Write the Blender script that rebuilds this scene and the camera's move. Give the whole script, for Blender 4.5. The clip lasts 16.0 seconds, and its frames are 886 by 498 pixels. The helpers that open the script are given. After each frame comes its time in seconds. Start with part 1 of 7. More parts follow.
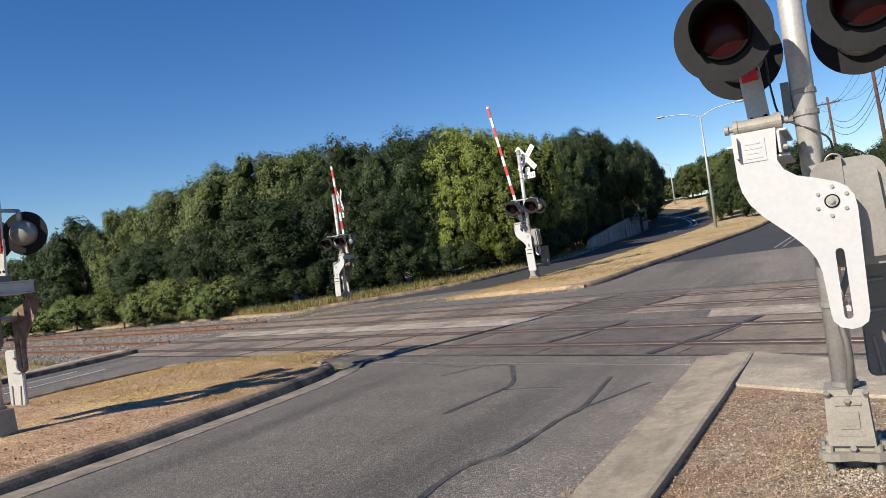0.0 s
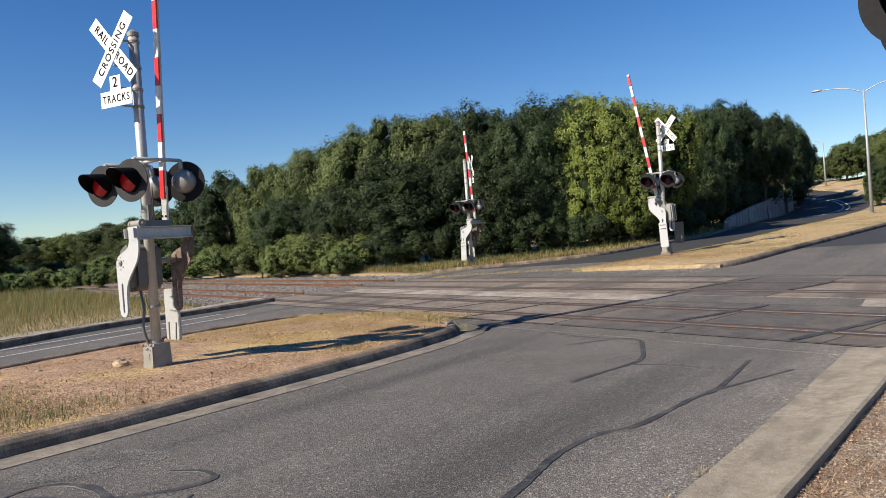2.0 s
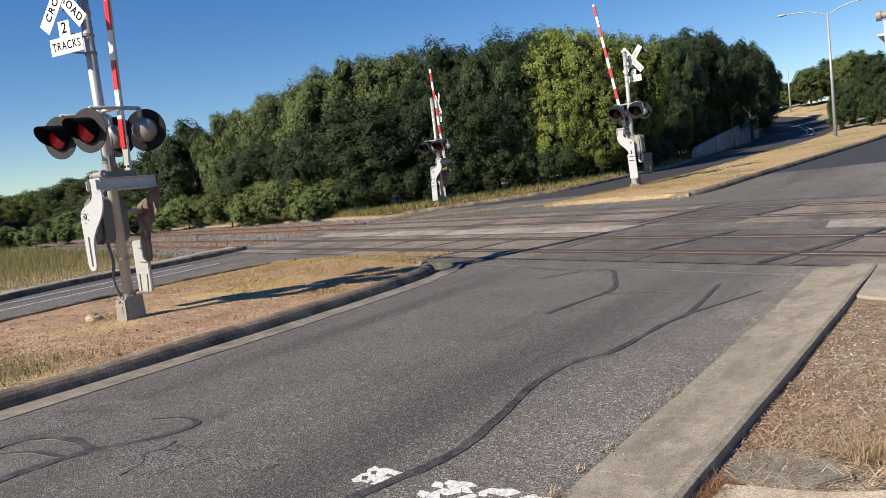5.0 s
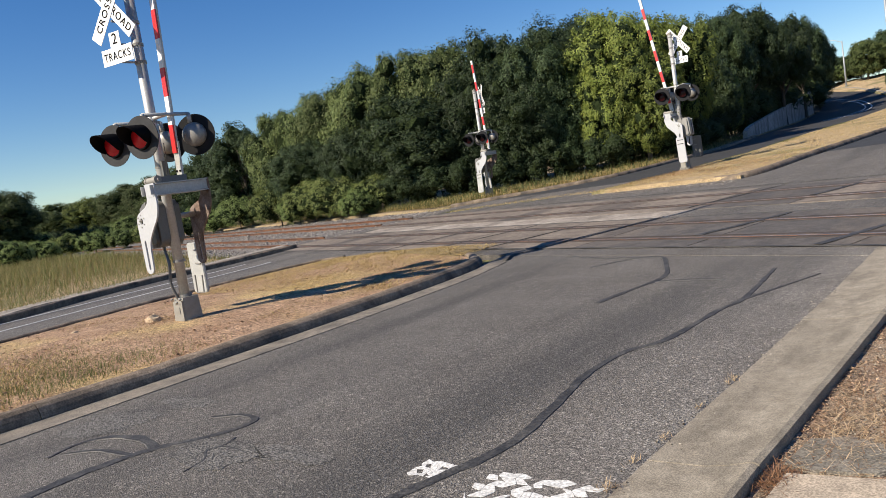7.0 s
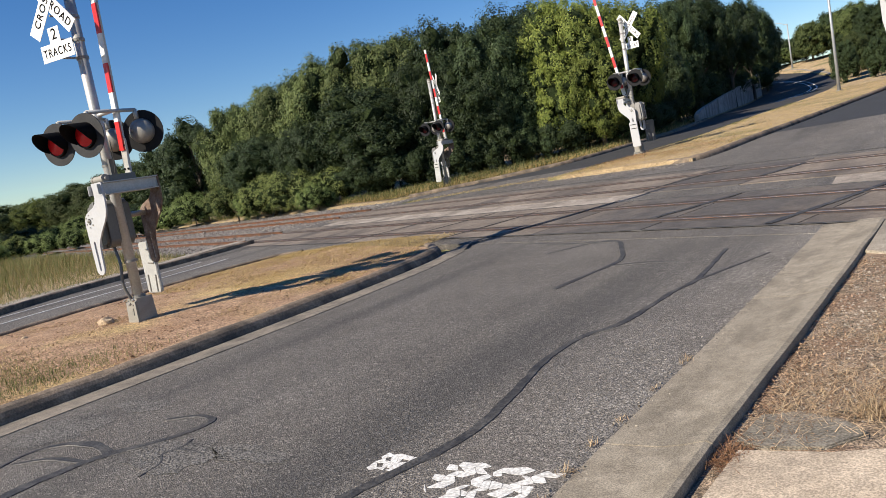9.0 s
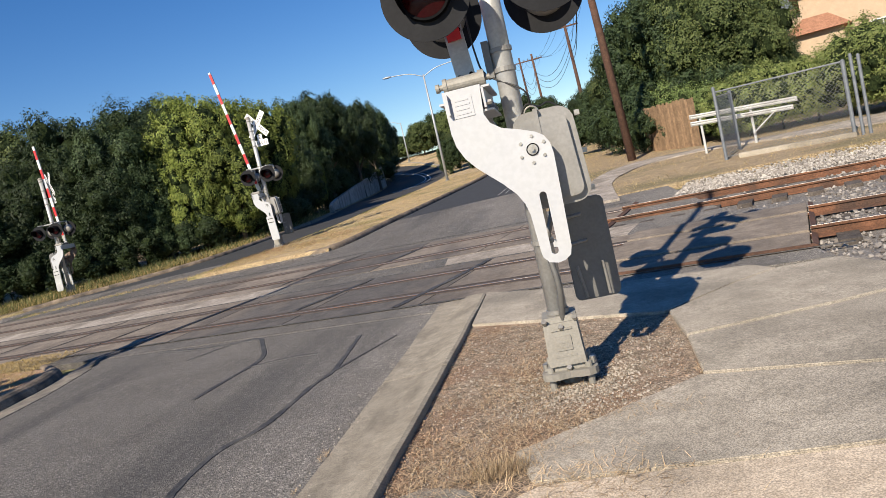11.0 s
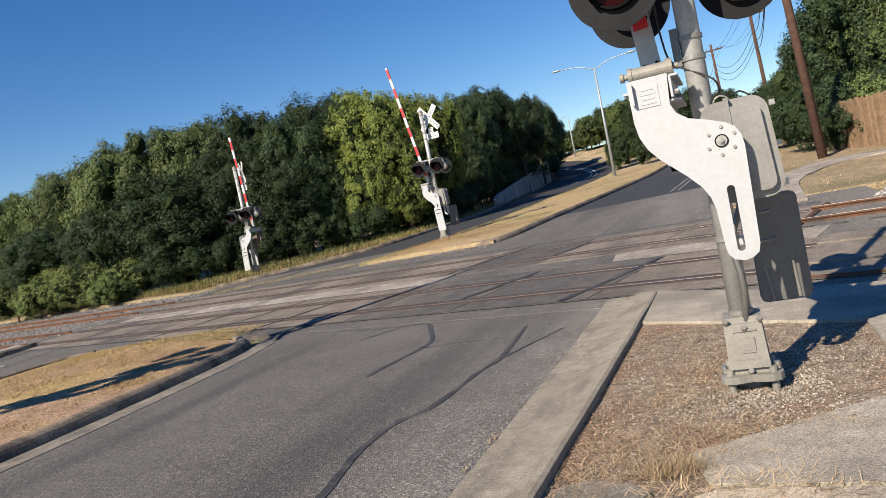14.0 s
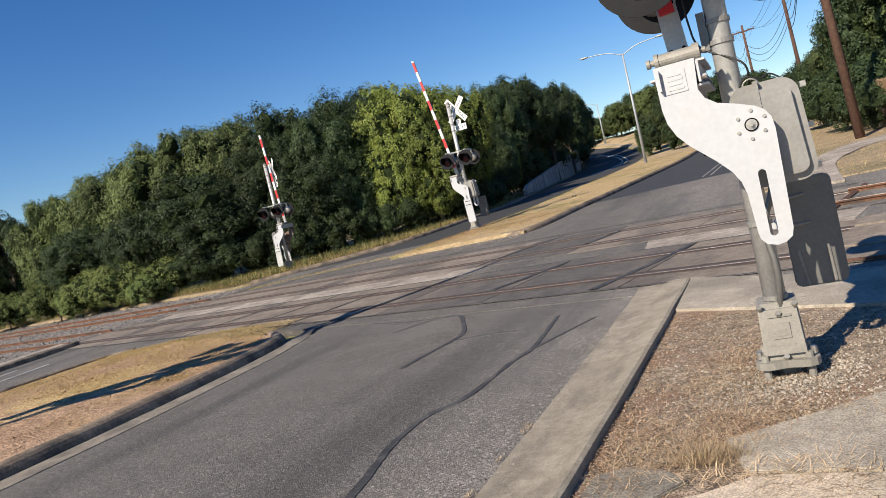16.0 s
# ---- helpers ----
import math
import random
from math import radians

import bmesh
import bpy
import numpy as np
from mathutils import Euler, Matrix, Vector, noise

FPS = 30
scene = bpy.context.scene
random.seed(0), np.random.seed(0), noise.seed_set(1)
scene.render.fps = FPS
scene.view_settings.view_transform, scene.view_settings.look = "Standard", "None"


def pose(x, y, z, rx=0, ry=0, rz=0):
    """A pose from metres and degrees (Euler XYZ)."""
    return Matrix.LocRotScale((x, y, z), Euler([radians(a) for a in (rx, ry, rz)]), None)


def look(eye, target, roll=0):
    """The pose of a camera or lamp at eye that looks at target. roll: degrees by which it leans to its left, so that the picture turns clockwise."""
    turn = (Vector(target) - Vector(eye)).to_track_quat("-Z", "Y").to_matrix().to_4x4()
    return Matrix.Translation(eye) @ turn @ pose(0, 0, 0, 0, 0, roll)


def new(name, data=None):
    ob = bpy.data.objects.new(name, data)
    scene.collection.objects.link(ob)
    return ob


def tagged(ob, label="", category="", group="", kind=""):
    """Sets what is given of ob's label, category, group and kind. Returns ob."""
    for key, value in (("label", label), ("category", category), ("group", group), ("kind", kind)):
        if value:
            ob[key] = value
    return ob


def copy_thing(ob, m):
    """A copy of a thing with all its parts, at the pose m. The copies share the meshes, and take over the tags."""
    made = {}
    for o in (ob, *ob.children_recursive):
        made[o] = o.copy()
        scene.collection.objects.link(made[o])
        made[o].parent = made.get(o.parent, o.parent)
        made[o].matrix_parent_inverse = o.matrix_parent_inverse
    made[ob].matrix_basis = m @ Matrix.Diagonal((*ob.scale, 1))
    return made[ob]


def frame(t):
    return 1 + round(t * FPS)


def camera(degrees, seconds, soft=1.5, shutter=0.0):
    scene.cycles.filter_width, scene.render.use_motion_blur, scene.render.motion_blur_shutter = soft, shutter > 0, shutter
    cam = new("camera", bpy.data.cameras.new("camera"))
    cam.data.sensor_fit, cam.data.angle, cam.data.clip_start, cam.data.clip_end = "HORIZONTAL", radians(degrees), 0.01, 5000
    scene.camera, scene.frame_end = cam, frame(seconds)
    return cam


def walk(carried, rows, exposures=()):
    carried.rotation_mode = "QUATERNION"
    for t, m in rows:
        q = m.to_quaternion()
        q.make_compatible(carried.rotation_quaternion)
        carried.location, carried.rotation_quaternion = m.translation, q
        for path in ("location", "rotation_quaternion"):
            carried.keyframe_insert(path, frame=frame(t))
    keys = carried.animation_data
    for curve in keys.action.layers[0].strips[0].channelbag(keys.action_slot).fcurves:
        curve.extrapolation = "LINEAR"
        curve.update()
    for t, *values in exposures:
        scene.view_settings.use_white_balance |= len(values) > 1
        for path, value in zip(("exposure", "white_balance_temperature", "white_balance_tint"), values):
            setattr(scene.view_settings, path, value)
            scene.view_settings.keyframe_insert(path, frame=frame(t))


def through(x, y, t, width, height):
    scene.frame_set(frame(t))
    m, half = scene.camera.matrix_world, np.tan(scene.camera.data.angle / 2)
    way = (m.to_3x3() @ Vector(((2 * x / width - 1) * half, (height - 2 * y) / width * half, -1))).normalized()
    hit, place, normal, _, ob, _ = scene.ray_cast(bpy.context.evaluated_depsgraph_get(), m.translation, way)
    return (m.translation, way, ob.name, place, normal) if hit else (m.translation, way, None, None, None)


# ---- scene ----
cam = camera(62.1, 16.0, soft=0.65)
PATH = [
    (0, (0.053, 0.003, 1.663), (-0.89, 1.766, 1.701), -7.7),
    (0.5, (-0.047, -0.048, 1.643), (-1.07, 1.67, 1.689), -6.2),
    (1, (-0.064, -0.066, 1.637), (-1.246, 1.548, 1.643), -4.4),
    (1.5, (-0.08, -0.069, 1.622), (-1.378, 1.452, 1.587), -4.0),
    (2, (-0.049, -0.063, 1.63), (-1.28, 1.513, 1.617), -4.3),
    (2.5, (-0.032, -0.039, 1.639), (-1.169, 1.606, 1.647), -4.1),
    (3, (-0.029, -0.028, 1.628), (-1.138, 1.635, 1.583), -5.2),
    (3.5, (0.013, -0.009, 1.62), (-1.014, 1.703, 1.491), -5.3),
    (4, (0.008, 0.013, 1.618), (-0.884, 1.796, 1.468), -4.8),
    (4.5, (-0.025, 0.006, 1.604), (-0.998, 1.747, 1.456), -5.7),
    (5, (-0.069, -0.046, 1.594), (-1.247, 1.56, 1.415), -6.7),
    (5.2, (-0.068, -0.062, 1.594), (-1.296, 1.506, 1.411), -6.8),
    (7.3, (-0.057, -0.045, 1.607), (-1.337, 1.481, 1.425), -9.0),
    (7.5, (-0.05, -0.042, 1.61), (-1.322, 1.491, 1.432), -9.3),
    (8, (-0.043, -0.029, 1.613), (-1.307, 1.512, 1.444), -10.0),
    (8.5, (-0.049, -0.017, 1.61), (-1.293, 1.539, 1.432), -9.8),
    (9, (-0.041, -0.003, 1.601), (-1.241, 1.581, 1.374), -10.5),
    (9.5, (-0.014, 0.024, 1.605), (-1.104, 1.677, 1.319), -12.1),
    (10, (0.061, 0.053, 1.65), (-0.735, 1.866, 1.372), -12.7),
    (10.2, (0.079, 0.066, 1.655), (-0.583, 1.936, 1.398), -12.8),
    (12.3, (0.156, 0.035, 1.642), (-0.059, 2.02, 1.525), -13.3),
    (12.5, (0.153, 0.027, 1.636), (-0.1, 2.008, 1.525), -13.1),
    (13, (0.098, 0.004, 1.641), (-0.369, 1.947, 1.547), -12.0),
    (13.5, (0.048, -0.018, 1.639), (-0.611, 1.868, 1.546), -11.0),
    (14, (0.038, -0.023, 1.642), (-0.701, 1.833, 1.541), -11.7),
    (14.5, (0.045, -0.023, 1.636), (-0.719, 1.821, 1.514), -12.7),
    (15, (0.048, -0.028, 1.631), (-0.742, 1.803, 1.484), -13.1),
    (15.5, (0.048, -0.05, 1.635), (-0.772, 1.77, 1.506), -12.8),
    (16, (0.06, -0.047, 1.645), (-0.759, 1.775, 1.54), -13.2),
]
walk(cam, [(t, look(eye, target, roll)) for t, eye, target, roll in PATH])

# ---- light: afternoon sun behind the camera's left shoulder, clear sky ----
SUN_EL, SUN_DIR = radians(34.5), Vector((-0.37, -0.93, 0)).normalized()
world = bpy.data.worlds.new("world")
scene.world = world
world.use_nodes = True
wn = world.node_tree
sky = wn.nodes.new("ShaderNodeTexSky")
sky.sky_type = "NISHITA"
sky.sun_disc = False
sky.sun_elevation = SUN_EL
sky.sun_rotation = math.atan2(SUN_DIR.x, SUN_DIR.y)
sky.air_density, sky.dust_density, sky.ozone_density = 1.0, 0.0, 3.0
wn.nodes["Background"].inputs["Strength"].default_value = 0.078
hsv = wn.nodes.new("ShaderNodeHueSaturation")
hsv.inputs["Saturation"].default_value = 1.33
hsv.inputs["Hue"].default_value = 0.511
wn.links.new(sky.outputs[0], hsv.inputs["Color"])
wn.links.new(hsv.outputs[0], wn.nodes["Background"].inputs["Color"])
lamp = bpy.data.lights.new("sun", "SUN")
lamp.energy, lamp.angle, lamp.color = 5.0, radians(0.53), (1.0, 0.885, 0.72)
sun = new("sun", lamp)
sun.matrix_basis = look((0, 0, 40), Vector((0, 0, 40)) - Vector((SUN_DIR.x, SUN_DIR.y, math.tan(SUN_EL))))
scene.view_settings.exposure = 0.6


# ---- materials ----
def surf(name, c1, c2, scale=4.0, rough=0.9, bump=0.3, fine=60.0, c3=None, metal=0.0, big=0.4, dist=0.01, per=0.0, speck=0.5, spec=0.5, mottle=0.0, mscale=14.0, stretch=None):
    """Two colours mixed by noise at two scales, a third in patches, and a fine relief."""
    m = bpy.data.materials.new(name)
    m.use_nodes = True
    t = m.node_tree
    b = t.nodes["Principled BSDF"]
    co = t.nodes.new("ShaderNodeTexCoord")
    n1 = t.nodes.new("ShaderNodeTexNoise")
    n1.inputs["Scale"].default_value, n1.inputs["Detail"].default_value, n1.inputs["Roughness"].default_value = scale, 6, 0.65
    n2 = t.nodes.new("ShaderNodeTexNoise")
    n2.inputs["Scale"].default_value, n2.inputs["Detail"].default_value = fine, 4
    n3 = t.nodes.new("ShaderNodeTexNoise")
    n3.inputs["Scale"].default_value, n3.inputs["Detail"].default_value = big, 5
    for n in (n1, n2, n3):
        t.links.new(co.outputs["Object"], n.inputs["Vector"])
    if stretch:
        mp = t.nodes.new("ShaderNodeMapping")
        mp.inputs["Scale"].default_value = stretch
        t.links.new(co.outputs["Object"], mp.inputs["Vector"])
        t.links.new(mp.outputs["Vector"], n3.inputs["Vector"])
    r1 = t.nodes.new("ShaderNodeValToRGB")
    r1.color_ramp.elements[0].position, r1.color_ramp.elements[1].position = 0.35, 0.65
    r1.color_ramp.elements[0].color, r1.color_ramp.elements[1].color = (*c1, 1), (*c2, 1)
    t.links.new(n1.outputs["Fac"], r1.inputs["Fac"])
    col = r1.outputs["Color"]
    if c3:
        r3 = t.nodes.new("ShaderNodeValToRGB")
        r3.color_ramp.elements[0].position, r3.color_ramp.elements[1].position = 0.5, 0.66
        mx = t.nodes.new("ShaderNodeMix")
        mx.data_type = "RGBA"
        t.links.new(n3.outputs["Fac"], r3.inputs["Fac"])
        t.links.new(r3.outputs["Color"], mx.inputs["Factor"])
        t.links.new(col, mx.inputs["A"])
        mx.inputs["B"].default_value = (*c3, 1)
        col = mx.outputs["Result"]
    # fine speckle as a value change
    mr = t.nodes.new("ShaderNodeMapRange")
    mr.inputs["From Min"].default_value, mr.inputs["From Max"].default_value = 0.38, 0.62
    mr.inputs["To Min"].default_value, mr.inputs["To Max"].default_value = 1 - speck * 0.5, 1 + speck * 0.5
    t.links.new(n2.outputs["Fac"], mr.inputs["Value"])
    vm = t.nodes.new("ShaderNodeVectorMath")
    vm.operation = "SCALE"
    t.links.new(col, vm.inputs[0])
    t.links.new(mr.outputs["Result"], vm.inputs["Scale"])
    col = vm.outputs["Vector"]
    if mottle:
        n4 = t.nodes.new("ShaderNodeTexNoise")
        n4.inputs["Scale"].default_value, n4.inputs["Detail"].default_value, n4.inputs["Roughness"].default_value = mscale, 5, 0.7
        t.links.new(co.outputs["Object"], n4.inputs["Vector"])
        m4 = t.nodes.new("ShaderNodeMapRange")
        m4.inputs["From Min"].default_value, m4.inputs["From Max"].default_value = 0.33, 0.67
        m4.inputs["To Min"].default_value, m4.inputs["To Max"].default_value = 1 - mottle, 1 + mottle
        t.links.new(n4.outputs["Fac"], m4.inputs["Value"])
        v4 = t.nodes.new("ShaderNodeVectorMath")
        v4.operation = "SCALE"
        t.links.new(col, v4.inputs[0])
        t.links.new(m4.outputs["Result"], v4.inputs["Scale"])
        col = v4.outputs["Vector"]
    if per:
        oi = t.nodes.new("ShaderNodeObjectInfo")
        m2 = t.nodes.new("ShaderNodeMapRange")
        m2.inputs["To Min"].default_value, m2.inputs["To Max"].default_value = 1 - per, 1 + per
        t.links.new(oi.outputs["Random"], m2.inputs["Value"])
        v2 = t.nodes.new("ShaderNodeVectorMath")
        v2.operation = "SCALE"
        t.links.new(col, v2.inputs[0])
        t.links.new(m2.outputs["Result"], v2.inputs["Scale"])
        col = v2.outputs["Vector"]
    t.links.new(col, b.inputs["Base Color"])
    b.inputs["Roughness"].default_value = rough
    b.inputs["Specular IOR Level"].default_value = spec
    b.inputs["Metallic"].default_value = metal
    if bump:
        bp = t.nodes.new("ShaderNodeBump")
        bp.inputs["Strength"].default_value, bp.inputs["Distance"].default_value = bump, dist
        t.links.new(n2.outputs["Fac"], bp.inputs["Height"])
        t.links.new(bp.outputs["Normal"], b.inputs["Normal"])
    return m


def leafmat(name, c1, c2, through=0.16, per=0.32):
    """Foliage: colour varies leaf by leaf and tree by tree, with some light coming through."""
    m = bpy.data.materials.new(name)
    m.use_nodes = True
    t = m.node_tree
    b = t.nodes["Principled BSDF"]
    ge = t.nodes.new("ShaderNodeNewGeometry")
    oi = t.nodes.new("ShaderNodeObjectInfo")
    r = t.nodes.new("ShaderNodeValToRGB")
    r.color_ramp.elements[0].color, r.color_ramp.elements[1].color = (*c1, 1), (*c2, 1)
    t.links.new(ge.outputs["Random Per Island"], r.inputs["Fac"])
    mr = t.nodes.new("ShaderNodeMapRange")
    mr.inputs["To Min"].default_value, mr.inputs["To Max"].default_value = 1 - per, 1 + per
    t.links.new(oi.outputs["Random"], mr.inputs["Value"])
    vm = t.nodes.new("ShaderNodeVectorMath")
    vm.operation = "SCALE"
    t.links.new(r.outputs["Color"], vm.inputs[0])
    t.links.new(mr.outputs["Result"], vm.inputs["Scale"])
    t.links.new(vm.outputs["Vector"], b.inputs["Base Color"])
    b.inputs["Roughness"].default_value = 0.6
    b.inputs["Specular IOR Level"].default_value = 0.25
    tr = t.nodes.new("ShaderNodeBsdfTranslucent")
    t.links.new(vm.outputs["Vector"], tr.inputs["Color"])
    ms = t.nodes.new("ShaderNodeMixShader")
    ms.inputs[0].default_value = through
    t.links.new(b.outputs[0], ms.inputs[1])
    t.links.new(tr.outputs[0], ms.inputs[2])
    t.links.new(ms.outputs[0], t.nodes["Material Output"].inputs["Surface"])
    return m


def asphalt(name):
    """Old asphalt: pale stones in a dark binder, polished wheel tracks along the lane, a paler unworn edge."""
    m = surf(name, (0.122, 0.11, 0.096), (0.156, 0.143, 0.126), 0.9, 0.85, 1.0, 110, (0.082, 0.076, 0.069), dist=0.014, big=1.0, speck=1.3, mottle=0.16, mscale=22, stretch=(0.75, 0.045, 1))
    t = m.node_tree
    b = t.nodes["Principled BSDF"]
    col = b.inputs["Base Color"].links[0].from_socket
    co = t.nodes.new("ShaderNodeTexCoord")
    # single pale stones
    vo = t.nodes.new("ShaderNodeTexVoronoi")
    vo.inputs["Scale"].default_value = 75
    t.links.new(co.outputs["Object"], vo.inputs["Vector"])
    sep = t.nodes.new("ShaderNodeSeparateColor")
    t.links.new(vo.outputs["Color"], sep.inputs[0])
    mr = t.nodes.new("ShaderNodeMapRange")
    mr.inputs["From Min"].default_value, mr.inputs["From Max"].default_value = 0.72, 0.95
    mr.inputs["To Min"].default_value, mr.inputs["To Max"].default_value = 0.9, 1.75
    t.links.new(sep.outputs[0], mr.inputs["Value"])
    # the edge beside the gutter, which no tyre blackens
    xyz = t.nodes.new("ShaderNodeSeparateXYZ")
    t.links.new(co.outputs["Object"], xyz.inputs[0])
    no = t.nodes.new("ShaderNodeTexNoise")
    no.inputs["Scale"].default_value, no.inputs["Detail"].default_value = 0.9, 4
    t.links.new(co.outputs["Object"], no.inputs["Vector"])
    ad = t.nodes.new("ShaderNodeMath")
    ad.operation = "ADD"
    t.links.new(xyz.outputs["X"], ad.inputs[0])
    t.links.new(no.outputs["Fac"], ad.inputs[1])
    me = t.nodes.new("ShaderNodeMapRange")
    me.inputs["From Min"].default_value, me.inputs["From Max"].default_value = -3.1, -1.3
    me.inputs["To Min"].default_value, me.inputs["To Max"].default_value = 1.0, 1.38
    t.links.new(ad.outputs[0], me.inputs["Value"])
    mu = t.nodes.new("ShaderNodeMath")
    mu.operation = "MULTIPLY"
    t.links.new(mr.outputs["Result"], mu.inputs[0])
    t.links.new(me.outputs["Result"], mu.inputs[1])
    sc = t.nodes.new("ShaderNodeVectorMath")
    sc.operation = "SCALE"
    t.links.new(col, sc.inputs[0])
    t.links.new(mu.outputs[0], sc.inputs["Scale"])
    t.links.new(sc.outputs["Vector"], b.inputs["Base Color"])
    return m


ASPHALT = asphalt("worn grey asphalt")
ASPHALT_DARK = surf("newer dark asphalt", (0.03, 0.03, 0.031), (0.045, 0.045, 0.045), 1.5, 0.8, 0.4, 80, dist=0.005, speck=0.7)
SEAL = surf("crack sealant tar", (0.03, 0.029, 0.028), (0.066, 0.062, 0.057), 9, 0.65, 0.4, 60, (0.085, 0.08, 0.072), big=3.0, speck=0.9, mottle=0.2)
CONCRETE = surf("weathered concrete", (0.27, 0.237, 0.188), (0.38, 0.335, 0.27), 2.4, 0.9, 0.6, 110, (0.215, 0.19, 0.152), dist=0.005, big=0.75, per=0.06, speck=0.75, mottle=0.2, mscale=26)
CONCRETE_PAN = surf("stained concrete gutter", (0.24, 0.207, 0.158), (0.33, 0.29, 0.227), 6.0, 0.9, 0.4, 120, (0.205, 0.178, 0.137), dist=0.004, big=1.0, per=0.06, speck=0.6, mottle=0.14, mscale=16, stretch=(4.0, 1.8, 1))
CONCRETE_SAND = surf("pale sandy concrete", (0.43, 0.35, 0.26), (0.55, 0.455, 0.345), 3.0, 0.95, 0.6, 110, (0.3, 0.25, 0.19), dist=0.005, big=0.8, speck=0.6, mottle=0.16, mscale=20)
CONCRETE_DULL = surf("dull grey broken concrete", (0.15, 0.135, 0.108), (0.225, 0.203, 0.165), 5.0, 0.95, 0.6, 100, (0.28, 0.24, 0.19), dist=0.006, big=2.0, speck=0.8, mottle=0.2, mscale=18)
GUTTER_OLD = surf("road-stained gutter concrete", (0.15, 0.132, 0.108), (0.26, 0.225, 0.18), 2.5, 0.9, 0.5, 100, (0.12, 0.108, 0.092), dist=0.005, big=1.3, speck=0.8, mottle=0.25, mscale=7)
KERB_DARK = surf("blackened kerb concrete", (0.13, 0.1, 0.072), (0.26, 0.2, 0.142), 3.5, 0.9, 0.5, 60, (0.06, 0.052, 0.044), dist=0.006, big=1.6, per=0.14, mottle=0.25, mscale=12)
DECK = surf("worn crossing panel concrete", (0.16, 0.13, 0.102), (0.23, 0.192, 0.153), 2.4, 0.85, 0.4, 70, (0.1, 0.085, 0.072), dist=0.005, big=0.5, per=0.13, mottle=0.22, mscale=7, stretch=(1.4, 0.5, 1))
DECK_DARK = surf("tyre-blackened crossing panel", (0.075, 0.067, 0.06), (0.12, 0.107, 0.094), 2.4, 0.8, 0.4, 70, (0.15, 0.125, 0.1), dist=0.005, big=0.5, per=0.12, mottle=0.22, mscale=7, stretch=(1.4, 0.5, 1))
DECK_EDGE = surf("rusted steel edging", (0.06, 0.03, 0.02), (0.11, 0.055, 0.035), 5, 0.85, 0.4, 60)
STRIP = surf("pale sandy concrete strip", (0.24, 0.205, 0.17), (0.4, 0.35, 0.3), 2.0, 0.95, 0.5, 60, (0.19, 0.165, 0.135), big=0.8, mottle=0.25, mscale=6)
RUST = surf("rusted rail steel", (0.09, 0.042, 0.022), (0.19, 0.085, 0.045), 5, 0.85, 0.3, 50, (0.07, 0.04, 0.028), big=2, metal=0.1)
RAILTOP = surf("polished rail head", (0.16, 0.14, 0.125), (0.26, 0.23, 0.21), 8, 0.42, 0.1, 60, metal=0.7)
TIE = surf("creosoted timber tie", (0.05, 0.04, 0.032), (0.12, 0.1, 0.085), 7, 0.95, 0.6, 40, per=0.25)
BALLAST = surf("grey ballast bed", (0.12, 0.11, 0.1), (0.26, 0.24, 0.22), 14, 0.95, 1.0, 40, dist=0.03)
STONE = surf("pale ballast stone", (0.24, 0.22, 0.2), (0.5, 0.46, 0.42), 9, 0.9, 0.3, 50, per=0.3)
DIRT = surf("dry reddish dirt and dead grass", (0.29, 0.178, 0.105), (0.43, 0.285, 0.18), 3.0, 1.0, 1.0, 35, (0.47, 0.34, 0.155), dist=0.03, big=0.42, speck=1.0, mottle=0.2, mscale=8)
VERGE = surf("gravelly brown soil", (0.15, 0.114, 0.08), (0.37, 0.285, 0.205), 8.0, 1.0, 0.9, 90, (0.24, 0.155, 0.1), dist=0.014, big=1.6, speck=1.2, mottle=0.35, mscale=26)
BANK = surf("trodden straw and dirt", (0.27, 0.2, 0.12), (0.38, 0.29, 0.18), 2.0, 1.0, 1.0, 30, (0.19, 0.16, 0.08), dist=0.04, big=0.3, speck=0.9)
GRASS = surf("dry yellow grass", (0.36, 0.262, 0.15), (0.47, 0.355, 0.21), 2.0, 1.0, 1.0, 30, (0.21, 0.19, 0.088), dist=0.04, big=0.45, speck=0.9, mottle=0.2, mscale=5)
FIELD = surf("rough green and straw field", (0.12, 0.13, 0.042), (0.24, 0.2, 0.085), 0.7, 1.0, 1.0, 12, (0.3, 0.23, 0.11), dist=0.08, big=0.12, speck=0.9, mottle=0.25, mscale=3)
RUBBER = surf("dark rubber rail seal", (0.046, 0.034, 0.026), (0.085, 0.063, 0.048), 3, 0.8, 0.3, 50, (0.06, 0.042, 0.03), speck=0.5)
PAINT_WORN = surf("almost worn away road paint", (0.16, 0.155, 0.145), (0.42, 0.41, 0.39), 9, 0.85, 0.3, 60, (0.12, 0.115, 0.105), big=2.0, speck=0.8)
PAINT = surf("cracked white road paint", (0.62, 0.61, 0.58), (0.72, 0.71, 0.68), 5, 0.8, 0.3, 60)


def h(x, y):
    """Height of the land: level on the near side, climbing past the tracks."""
    q = min(y + 0.29 * min(x, 6.0), 110.0)
    s = q - 7.5
    return 0.0155 * (s + math.sqrt(s * s + 2.25)) + 0.0022 * max(0.0, min(q, 100.0) - 62) ** 2


